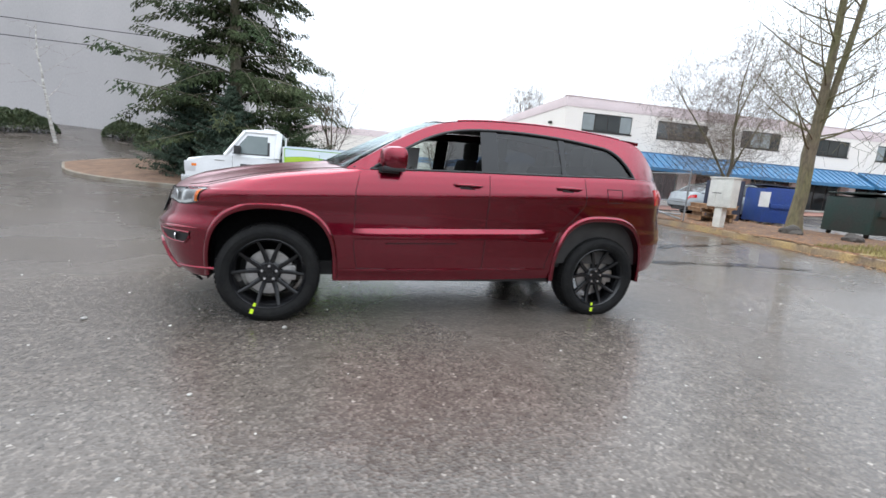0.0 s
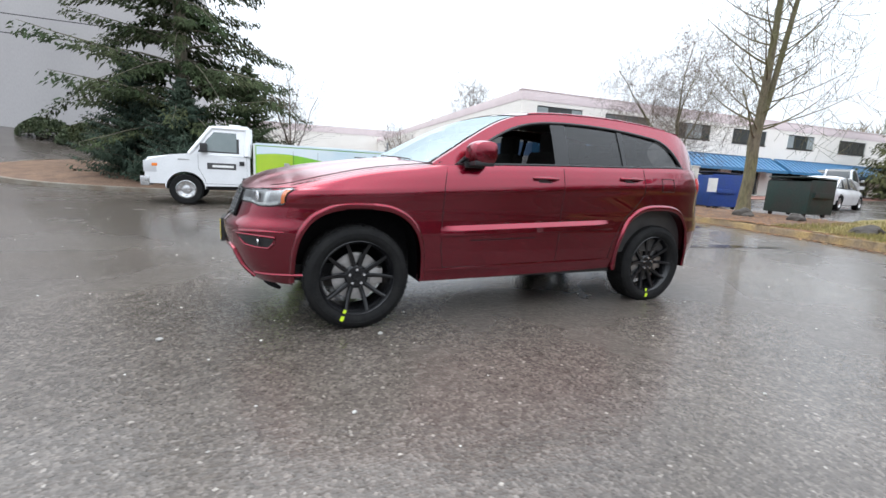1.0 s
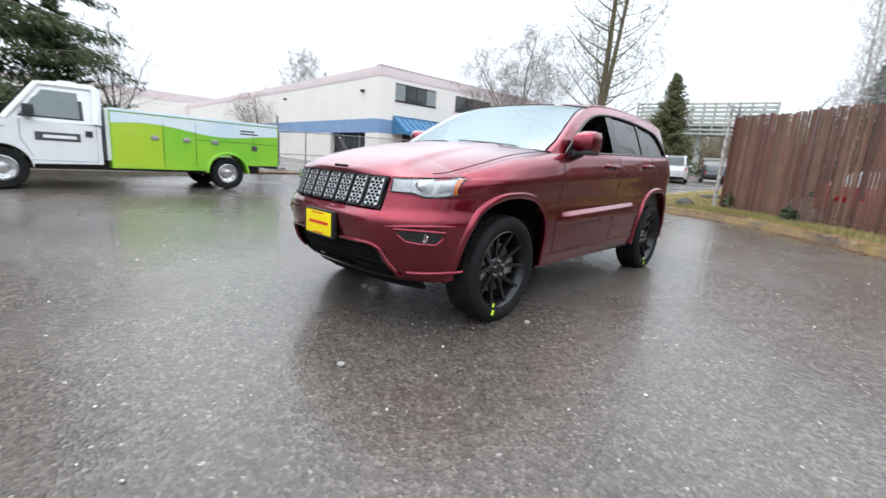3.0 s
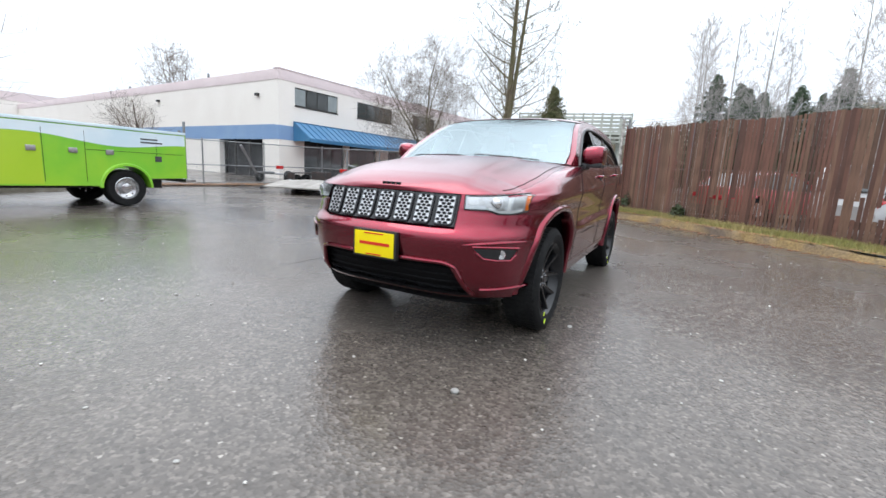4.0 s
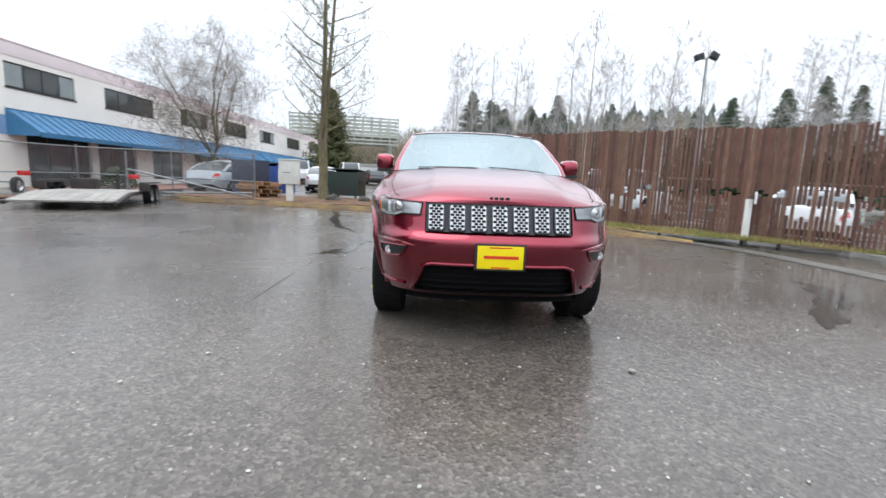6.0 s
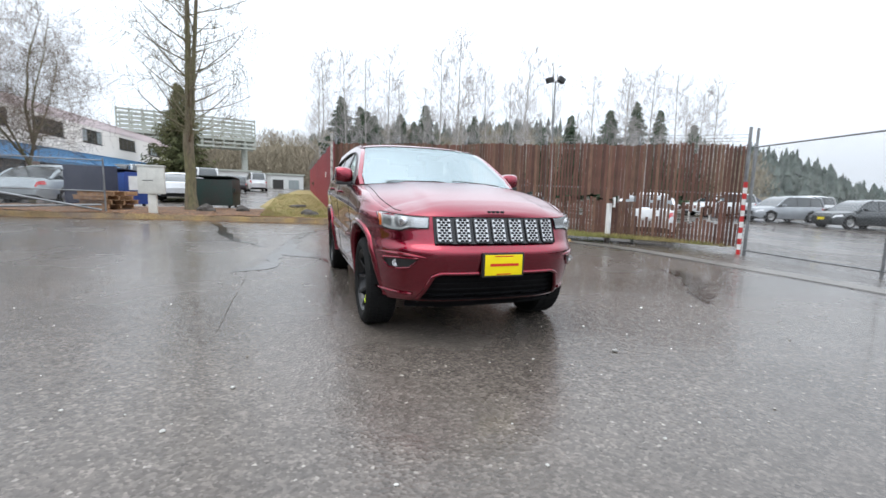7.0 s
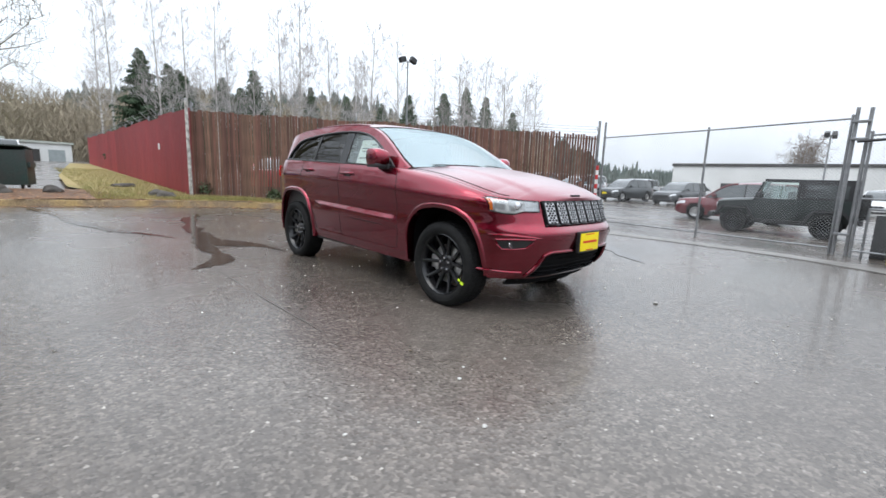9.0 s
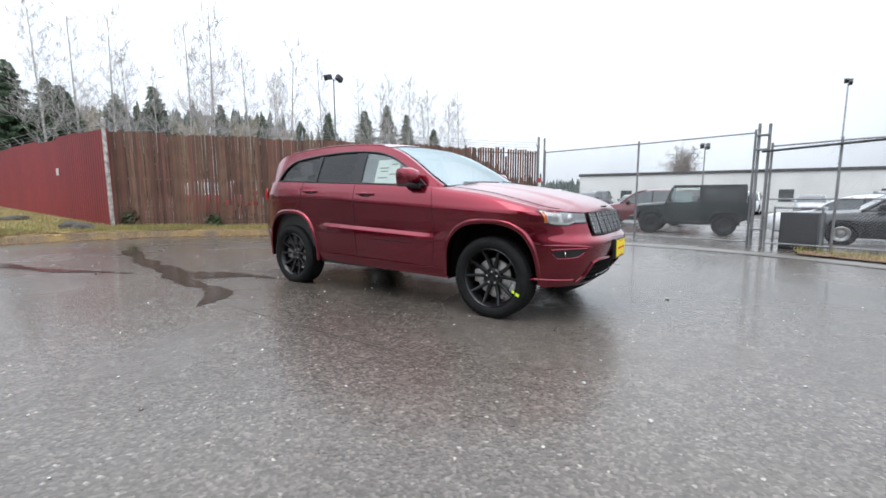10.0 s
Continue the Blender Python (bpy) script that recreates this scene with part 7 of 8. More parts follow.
# the cab's flank line, front to back; local x from the front wheel's centre, width of half 0.98
def flank(b, outline, y0, y1):
    loft(b, [[Vector((x, y0, z)) for x, z in outline], [Vector((x, y1, z)) for x, z in outline]])


arc = [(0.44 * math.cos(radians(a)), 0.40 + 0.44 * math.sin(radians(a))) for a in range(180, -1, -15)]
lower = [(-0.85, 0.52), (-0.88, 0.72), (-0.86, 1.08), (-0.80, 1.16), (-0.25, 1.26), (0.18, 1.31), (1.52, 1.31), (1.52, 0.50), (0.46, 0.48)] + arc[::-1] + [(-0.46, 0.52)]
b = bmesh.new()
flank(b, lower, -0.96, 0.96)
bmesh.ops.bevel(b, geom=[e for e in b.edges if abs(e.verts[0].co.y - e.verts[1].co.y) < 0.01 and min(v.co.z for v in e.verts) > 1.0], offset=0.05, segments=3, affect='EDGES')
part("cab_body", b, truck_white, truck)
# upper cab: posts, roof, glazing



b = bmesh.new()
roofp = [(0.60, 1.97), (0.76, 2.06), (1.46, 2.09), (1.55, 2.02), (1.55, 1.96)]
flank(b, roofp, -0.80, 0.80)
part("cab_roof", b, truck_white, truck)
for s in (1, -1):
    b = bmesh.new()
    for path in ([(0.10, s * 0.93, 1.29), (0.62, s * 0.80, 2.0)], [(1.46, s * 0.93, 1.29), (1.50, s * 0.80, 2.0)]):
        tube(b, path, 0.055 if path[0][0] < 1 else 0.09, 8)
    tube(b, [(0.62, s * 0.80, 1.99), (1.50, s * 0.80, 2.0)], 0.05, 8)
    part("cab_post", b, truck_white, truck)
    part("cab_side", gridded(lambda u, v: (0.10 + 0.50 * v + (1.54 - 0.02 * v - 0.10 - 0.50 * v) * u, s * (0.935 - 0.125 * v), 1.29 + 0.72 * v), 8, 6, 0.03), truck_white, truck)
    part("window_rim", gridded(lambda u, v: (0.29 + 0.38 * v + (1.24 - 0.27 - 0.38 * v) * u, s * (0.929 - 0.105 * v), 1.355 + 0.56 * v), 8, 6), black_plastic, truck)
    part("door_window", gridded(lambda u, v: (0.31 + 0.36 * v + (1.20 - 0.31 - 0.36 * v) * u, s * (0.932 - 0.100 * v), 1.385 + 0.50 * v), 8, 6), truck_glass, truck, "grey side window")
    b = bmesh.new()
    box(b, 0.36, 0.52, s * 1.04 - 0.1, s * 1.04 + 0.1, 1.36, 1.58, 0.03)
    box(b, 0.36, 0.46, min(s * 0.88, s * 1.02), max(s * 0.88, s * 1.02), 1.38, 1.43)
    part("mirror", b, black_plastic, truck)
    part("door_handle", boxed(1.26, 1.38, min(s * 0.962, s * 0.985), max(s * 0.962, s * 0.985), 1.05, 1.16, 0.006), black_plastic, truck)
    part("door_sign", boxed(0.50, 1.18, min(s * 0.961, s * 0.966), max(s * 0.961, s * 0.966), 0.93, 1.09), ink, truck, "dark sign of plain bars")
    part("sign_bar", boxed(0.62, 1.12, min(s * 0.966, s * 0.970), max(s * 0.966, s * 0.970), 0.98, 1.04), white_paint, truck)
    part("name_bar", boxed(-0.15, 0.10, min(s * 0.962, s * 0.968), max(s * 0.962, s * 0.968), 1.13, 1.16), steel, truck)
    b = bmesh.new()
    tube(b, [(1.44, s * 0.964, 1.30), (1.44, s * 0.964, 0.55), (0.42, s * 0.964, 0.55)], 0.003, 4)
    tube(b, [(0.30, s * 0.964, 1.30), (0.30, s * 0.964, 0.95), (0.46, s * 0.964, 0.60)], 0.003, 4)
    part("door_gap", b, dark_gap, truck)
    part("headlamp", boxed(-0.90, -0.62, min(s * 0.66, s * 0.965), max(s * 0.66, s * 0.965), 0.80, 1.08, 0.02), silver, truck, "large headlamp with amber lens")
    part("marker_lamp", boxed(-0.72, -0.60, min(s * 0.95, s * 0.972), max(s * 0.95, s * 0.972), 0.95, 1.02, 0.004), amber, truck)
part("windscreen", gridded(lambda u, v: (0.08 + 0.52 * v - 0.12 * (1 - (2 * u - 1) ** 2), (2 * u - 1) * (0.90 - 0.12 * v), 1.30 + 0.68 * v), 12, 6), tinted, truck)
part("rear_glass", boxed(1.53, 1.55, -0.6, 0.6, 1.4, 1.9), tinted, truck)
part("grille", boxed(-0.91, -0.86, -0.62, 0.62, 0.78, 1.10, 0.01), silver, truck)
part("front_bumper", boxed(-0.98, -0.78, -0.98, 0.98, 0.46, 0.70, 0.03), hub_steel, truck, "bright steel bumper")
b = bmesh.new()
box(b, 1.0, 1.3, -0.1, 0.1, 2.08, 2.16, 0.02)
part("roof_beacon", b, white_paint, truck)
# service body
SB0, SB1, HWD = 1.66, 5.28, 1.02
rear_arc = [(4.0 + 0.46 * math.cos(radians(a)), 0.40 + 0.46 * math.sin(radians(a))) for a in range(0, 181, 15)]
side = [(SB0, 0.44), (SB0, 1.62), (SB1, 1.62), (SB1, 0.62), (4.48, 0.60)] + rear_arc + [(3.52, 0.44)]
for s in (1, -1):
    b = bmesh.new()
    flank(b, side, s * (HWD - 0.45), s * HWD)
    part("service_side", b, lime, truck, "green wrapped side lockers")
    wave = lambda x: 1.37 + 0.07 * math.sin((x - 1.6) * 2.1) - 0.02 * (x - 1.6)
    part("wrap_sky", gridded(lambda u, v: (SB0 + 0.02 + (SB1 - SB0 - 0.04) * u, s * (HWD + 0.004), wave(SB0 + (SB1 - SB0) * u) + (1.60 - wave(SB0 + (SB1 - SB0) * u)) * v), 40, 2), sky_wrap, truck, "pale blue sky of the wrap")
    part("front_locker", gridded(lambda u, v: (SB0 + 0.03 + (2.60 - SB0 - 0.03) * u, s * (HWD + 0.003), 0.47 + (wave(SB0 + (2.6 - SB0) * u) - 0.012 - 0.47) * v), 12, 2), lime_pale, truck, "yellow-green front locker door")
    b = bmesh.new()
    for x in (2.62, 3.28, 4.62):
        tube(b, [(x, s * (HWD + 0.003), 1.52), (x, s * (HWD + 0.003), 0.52 if x < 4 else 1.0)], 0.004, 4)
    tube(b, [(3.3, s * (HWD + 0.003), 1.16), (5.2, s * (HWD + 0.003), 1.16)], 0.004, 4)
    part("locker_gap", b, dark_gap, truck)
    for x in (2.45, 3.08, 3.70):
        part("locker_latch", boxed(x - 0.07, x + 0.07, min(s * HWD, s * (HWD + 0.02)), max(s * HWD, s * (HWD + 0.02)), 1.08, 1.18, 0.006), steel, truck)
    part("wrap_bars", boxed(4.3, 4.75, min(s * (HWD + 0.004), s * (HWD + 0.009)), max(s * (HWD + 0.004), s * (HWD + 0.009)), 1.37, 1.40), ink, truck)
    part("wrap_bars", boxed(4.3, 4.65, min(s * (HWD + 0.004), s * (HWD + 0.009)), max(s * (HWD + 0.004), s * (HWD + 0.009)), 1.44, 1.47), ink, truck)
    part("fuel_cap", boxed(4.58, 4.72, min(s * HWD, s * (HWD + 0.012)), max(s * HWD, s * (HWD + 0.012)), 0.98, 1.10, 0.01), ink, truck)
    part("top_rail", boxed(SB0, SB1, min(s * (HWD - 0.47), s * (HWD + 0.015)), max(s * (HWD - 0.47), s * (HWD + 0.015)), 1.62, 1.68, 0.012), sky_wrap, truck)
    b = bmesh.new()
    rings = []
    for i in range(19):
        a = radians(10 * i)
        rings.append([Vector((4.0 + rr * math.cos(a), s * (HWD + d), 0.40 + rr * math.sin(a))) for rr, d in ((0.46, 0.0), (0.46, 0.03), (0.50, 0.03), (0.52, 0.0))])
    loft(b, rings, closed=False)
    part("arch_trim", b, lime, truck)
    part("tail_lamp", boxed(SB1 - 0.01, SB1 + 0.02, min(s * 0.80, s * 0.98), max(s * 0.80, s * 0.98), 0.85, 1.05, 0.01), red_lens, truck)
part("bed_floor", boxed(SB0, SB1, -HWD + 0.45, HWD - 0.45, 0.70, 0.78), steel, truck)
part("bulkhead", boxed(SB0 - 0.06, SB0, -HWD + 0.05, HWD - 0.05, 0.6, 1.66), truck_white, truck)
part("tailgate", boxed(SB1 - 0.04, SB1, -HWD + 0.46, HWD - 0.46, 0.72, 1.40), lime, truck)
part("rear_step", boxed(SB1, SB1 + 0.24, -0.98, 0.98, 0.52, 0.60, 0.01), steel, truck)
part("chassis", boxed(-0.5, 5.0, -0.45, 0.45, 0.36, 0.56), black_plastic, truck)
b = bmesh.new()
rod(b, (SB1 + 0.05, -0.9, 0.6), (SB1 + 0.05, -0.9, 1.95), 0.03)
rod(b, (SB1 + 0.05, -0.7, 0.6), (SB1 + 0.05, -0.7, 1.75), 0.03)
part("rear_stanchion", b, galv, truck)
for s in (1, -1):
    road_wheel(truck, 0.0, s * 0.84, 0.385, 0.385, 0.24, s, hub_steel)
    road_wheel(truck, 4.0, s * 0.86, 0.385, 0.385, 0.28, s, hub_steel)

# flat trailer
deck_wood = material("worn_deck_boards", (0.27, 0.255, 0.235), rough=0.7, other=(0.20, 0.185, 0.165), scale=3, fine=0.2, fine_scale=25, piece=0.12)
trailer_red = material("black_trailer_paint", (0.022, 0.020, 0.020), rough=0.55, other=(0.05, 0.030, 0.026), scale=4)
trm = pose(5.29, 9.3, land(5.6, 9.2) - 0.02, 0, 0, 21.5)
trailer = thing("flatbed_trailer", "low tandem-axle flatbed trailer with a timber deck", "trailer", trm)
for k in range(9):
    y = -1.03 + 0.23 * k
    part("deck_board", gridded(lambda u, v: (0.05 + 3.95 * u, y + 0.22 * v, 0.24 + 0.19 * min(1.0, (0.05 + 3.95 * u) / 1.4)), 12, 1, 0.04), deck_wood, trailer)
for s in (1, -1):
    b = bmesh.new()
    tube(b, [(0.0, s * 1.06, 0.19), (1.4, s * 1.06, 0.38), (4.05, s * 1.06, 0.38)], 0.05, 6)
    part("side_beam", b, trailer_red, trailer)
    part("fender", boxed(2.40, 4.0, min(s * 1.08, s * 1.34), max(s * 1.08, s * 1.34), 0.66, 0.70, 0.01), trailer_red, trailer)
    part("fender_side", boxed(2.28, 2.40, min(s * 1.08, s * 1.34), max(s * 1.08, s * 1.34), 0.44, 0.68, 0.01), trailer_red, trailer)
    for x in (2.80, 3.55):
        road_wheel(trailer, x, s * 1.21, 0.31, 0.31, 0.2, s, galv)
    part("stake_lamp", boxed(1.4, 1.46, min(s * 1.05, s * 1.3), max(s * 1.05, s * 1.3), 0.80, 0.92, 0.01), red_lens, trailer)
b = bmesh.new()
tube(b, [(4.05, 0.6, 0.40), (4.75, 0.0, 0.42)], 0.05, 6)
tube(b, [(4.05, -0.6, 0.40), (4.75, 0.0, 0.42)], 0.05, 6)
rod(b, (4.68, 0, 0.02), (4.68, 0, 0.9), 0.03)
part("tongue", b, trailer_red, trailer)
part("winch_box", boxed(3.45, 3.95, 0.3, 0.9, 0.43, 0.75, 0.02), trailer_red, trailer)
jt = thing("trailer_jack", "bright steel boat-trailer frame on a small wheel", "trailer", pose(8.3, 14.4, land(8.3, 14.4), 0, 0, 20))
b = bmesh.new()
tube(b, [(-1.6, 0, 1.5), (-0.6, 0, 0.45), (0.8, 0, 0.45)], 0.05, 6)
tube(b, [(0.8, -0.6, 0.4), (0.8, 0.6, 0.4)], 0.04, 6)
part("frame", b, galv, jt)
road_wheel(jt, 0.8, -0.7, 0.28, 0.28, 0.16, -1, hub_steel)
road_wheel(jt, 0.8, 0.7, 0.28, 0.28, 0.16, 1, hub_steel)
link_fence("yard_side_fence", "galvanised chain-link fence with pipe rails behind the trailer", [(9.76, 6.53), (9.95, 9.4), (9.75, 12.4), (7.2, 13.0), (5.0, 13.5), (2.6, 14.3)], 1.62, (0.12, 0.75, 1.62))
pg = thing("pipe_gate", "swung-open galvanised pipe gate leaf", "gate")
b = bmesh.new()
for path in ([(9.72, 6.62, 0.45), (8.9, 10.2, 1.25)], [(9.72, 6.62, 0.60), (9.0, 10.1, 0.50)], [(8.9, 10.2, 0.3), (8.9, 10.2, 1.8)]):
    tube(b, path, 0.03, 8)
part("frame", b, galv, pg)

strip_between([Vector((9.6, 12.2)), Vector((7.2, 12.75)), Vector((5.0, 13.2)), Vector((2.2, 14.0))], [Vector((10.4, 13.2)), Vector((7.6, 13.7)), Vector((5.2, 14.2)), Vector((2.6, 15.0))], 40, 4, lambda x, y: land(x, y) + 0.02 + 0.035 * noise.noise(Vector((x * 1.7, y * 1.7, 2))), "fence_soil", soil, "leaf-strewn soil strip below the chain-link fence", "soil")


def below_fence(r):
    t, q = r.random(), r.random() ** 1.5
    x, y = 9.8 - 7.4 * t + 0.4 * q, 12.1 + 1.75 * t + 1.3 * q
    return x, y, land(x, y) + 0.05


scatter_leaves("fence_leaf_litter", 1800, below_fence, "brown leaf litter below the chain-link fence", 0.05)

# parked cars
def parked(m, color, label, L=4.7, W=1.86, H=1.70, boxy=False, suv=True, dark_top=False):
    """A parked car with a rounded shell, arched wheel openings and a tapering glasshouse; its nose points to local -x."""
    c = thing("parked_car", label, "car", m, "parked cars")
    pm = material("car_paint", color, rough=0.3, metal=0.2, other=tuple(v * 0.85 for v in color), scale=2, coat=0.5)
    h, wb = W / 2, L * 0.585
    r = (0.41 if boxy else 0.36) if suv else 0.32
    xa, nose = -L / 2 + L * 0.19, -L / 2
    xb, belt = xa + wb, H * (0.60 if suv else 0.63)
    deck = table([(nose, belt * 0.66), (nose + 0.05, belt * 0.80), (nose + 0.22, belt * 0.895), (nose + L * 0.14, belt * 0.94), (nose + L * 0.27, belt), (0.0, belt * 1.02), (L * 0.36, belt * 1.05), (L / 2 - 0.14, belt * 1.02), (L / 2 - 0.03, belt * 0.90), (L / 2, belt * 0.70)])
    under = table([(nose, 0.36), (nose + 0.2, 0.27), (L / 2 - 0.3, 0.27), (L / 2, 0.40)])
    wide = lambda x: h * (1 - 0.30 * abs(2 * x / L) ** 7)

    def skin(x, v):
        """Half a cross-section: v from the sill over the shoulder to the middle."""
        z0, z1, w = under(x), deck(x), wide(x)
        if v < 0.7:
            q = v / 0.7
            return Vector((x, w * (0.955 + 0.045 * math.sin(math.pi * min(1.0, q * 1.15)) - 0.05 * q ** 6), z0 + (z1 - 0.05 - z0) * q))
        q = (v - 0.7) / 0.3
        return Vector((x, w * 0.905 * max(0.0, math.cos(q * math.pi / 2)) ** 0.55, z1 - 0.05 + 0.065 * math.sin(q * math.pi / 2)))
    b = bmesh.new()
    nx, nv = 44, 16
    for s in (1, -1):
        net = [[b.verts.new((lambda p: (p.x, s * p.y, p.z))(skin(nose + L * i / nx, j / nv))) for i in range(nx + 1)] for j in range(nv + 1)]
        for j in range(nv):
            for i in range(nx):
                mid = (net[j][i].co + net[j + 1][i + 1].co) / 2
                if not any((mid.x - q) ** 2 + (mid.z - r) ** 2 < (r + 0.06) ** 2 for q in (xa, xb)):
                    b.faces.new((net[j][i], net[j][i + 1], net[j + 1][i + 1], net[j + 1][i]))
    for x in (nose, L / 2):
        ring = [skin(x, j / nv) for j in range(nv + 1)]
        b.faces.new([b.verts.new(p) for p in ring] + [b.verts.new((p.x, -p.y, p.z)) for p in ring[-2::-1]])
    part("body", b, pm, c)
    # glasshouse
    x0, x1 = nose + L * (0.26 if not boxy else 0.33), L * (0.485 if suv else 0.40)
    roof = table([(x0, belt), (x0 + 0.62 * (x1 - x0) * 0.30, H * 0.885), (x0 + (x1 - x0) * 0.34, H - 0.04), (x0 + (x1 - x0) * 0.55, H), (x0 + (x1 - x0) * (0.82 if suv else 0.66), H - 0.05), (x0 + (x1 - x0) * (0.94 if suv else 0.84), H - (0.16 if suv else 0.22)), (x1, belt * 1.03)])
    ledge = lambda x, z: wide(x) * 0.90 - 0.30 * max(0.0, z - deck(x))
    b, b2 = bmesh.new(), bmesh.new()
    for s in (1, -1):
        grid(b, lambda u, v: (lambda x: (x, s * ledge(x, deck(x) + v * max(0.0, roof(x) - 0.07 - deck(x))), deck(x) - 0.01 + v * max(0.0, roof(x) - 0.06 - deck(x))))(x0 + (x1 - x0) * u), 26, 4)
    grid(b, lambda u, v: (lambda x: (x, (2 * u - 1) * (ledge(x, roof(x)) - 0.03), roof(x) + 0.01))(x0 + (x1 - x0) * (0.0 + 0.33 * v)), 6, 8)
    grid(b, lambda u, v: (lambda x: (x, (2 * u - 1) * (ledge(x, roof(x)) - 0.03), roof(x) + 0.005))(x0 + (x1 - x0) * ((0.85 if suv else 0.70) + (0.15 if suv else 0.30) * v)), 6, 6)
    part("glasshouse", b, window_glass, c, "dark windows")

    def cap(u, v):
        x = x0 + (x1 - x0) * ((0.30 + 0.57 * v) if suv else (0.30 + 0.42 * v))
        q = 2 * u - 1
        return (x, q * (ledge(x, roof(x) - 0.07) + 0.012), roof(x) - 0.075 * abs(q) ** 4 + 0.022 * (1 - q * q))
    part("roof", gridded(cap, 16, 16), black_plastic if dark_top else pm, c)
    for s in (1, -1):
        b = bmesh.new()
        tube(b, [(lambda x: (x, s * (ledge(x, roof(x)) + 0.006), max(deck(x), roof(x) - 0.02)))(x0 + (x1 - x0) * q / 16 * 0.34) for q in range(17)], 0.038, 6)
        part("pillar", b, pm, c)
        b = bmesh.new()
        tube(b, [(lambda x: (x, s * (ledge(x, roof(x)) + 0.004), max(deck(x), roof(x) - 0.03)))(x0 + (x1 - x0) * (0.80 + 0.20 * q / 12)) for q in range(13)], 0.06 if suv else 0.05, 6)
        part("pillar", b, pm, c)
        for f in (0.42, 0.68):
            b = bmesh.new()
            x = x0 + (x1 - x0) * f
            tube(b, [(x, s * (ledge(x, deck(x)) + 0.002), deck(x)), (x + 0.03, s * (ledge(x, roof(x)) + 0.002), roof(x) - 0.06)], 0.030, 6)
            part("pillar", b, black_plastic, c)
        part("headlamp", gridded(lambda u, v: (lambda p: (p.x - 0.008, s * (p.y + 0.006), p.z))(skin(nose + 0.03 + 0.42 * u, 0.50 + 0.13 * v)), 6, 3), silver, c)
        part("tail_lamp", gridded(lambda u, v: (lambda p: (p.x + 0.006, s * (p.y + 0.006), p.z))(skin(L / 2 - 0.30 + 0.28 * u, 0.52 + 0.14 * v)), 6, 3), red_lens, c)
        b = bmesh.new()
        box(b, x0 + 0.30, x0 + 0.47, min(s * (h - 0.02), s * (h + 0.17)), max(s * (h - 0.02), s * (h + 0.17)), belt + 0.03, belt + 0.17, 0.04)
        part("mirror", b, pm, c)
        for x in (xa, xb):
            road_wheel(c, x, s * (h - 0.13), r, r, 0.22, s, steel if not dark_top else black_alloy)
    part("grille", boxed(nose - 0.012, nose + 0.06, -h * 0.50, h * 0.50, belt * 0.46, belt * 0.70, 0.02), black_plastic, c)
    part("underside", boxed(nose + 0.3, L / 2 - 0.3, -h + 0.16, h - 0.16, 0.22, belt * 0.72), black_plastic, c)
    return c


def at(x, y, turn):
    return Matrix.Translation((x, y, land(x, y))) @ Matrix.Rotation(radians(turn), 4, 'Z')



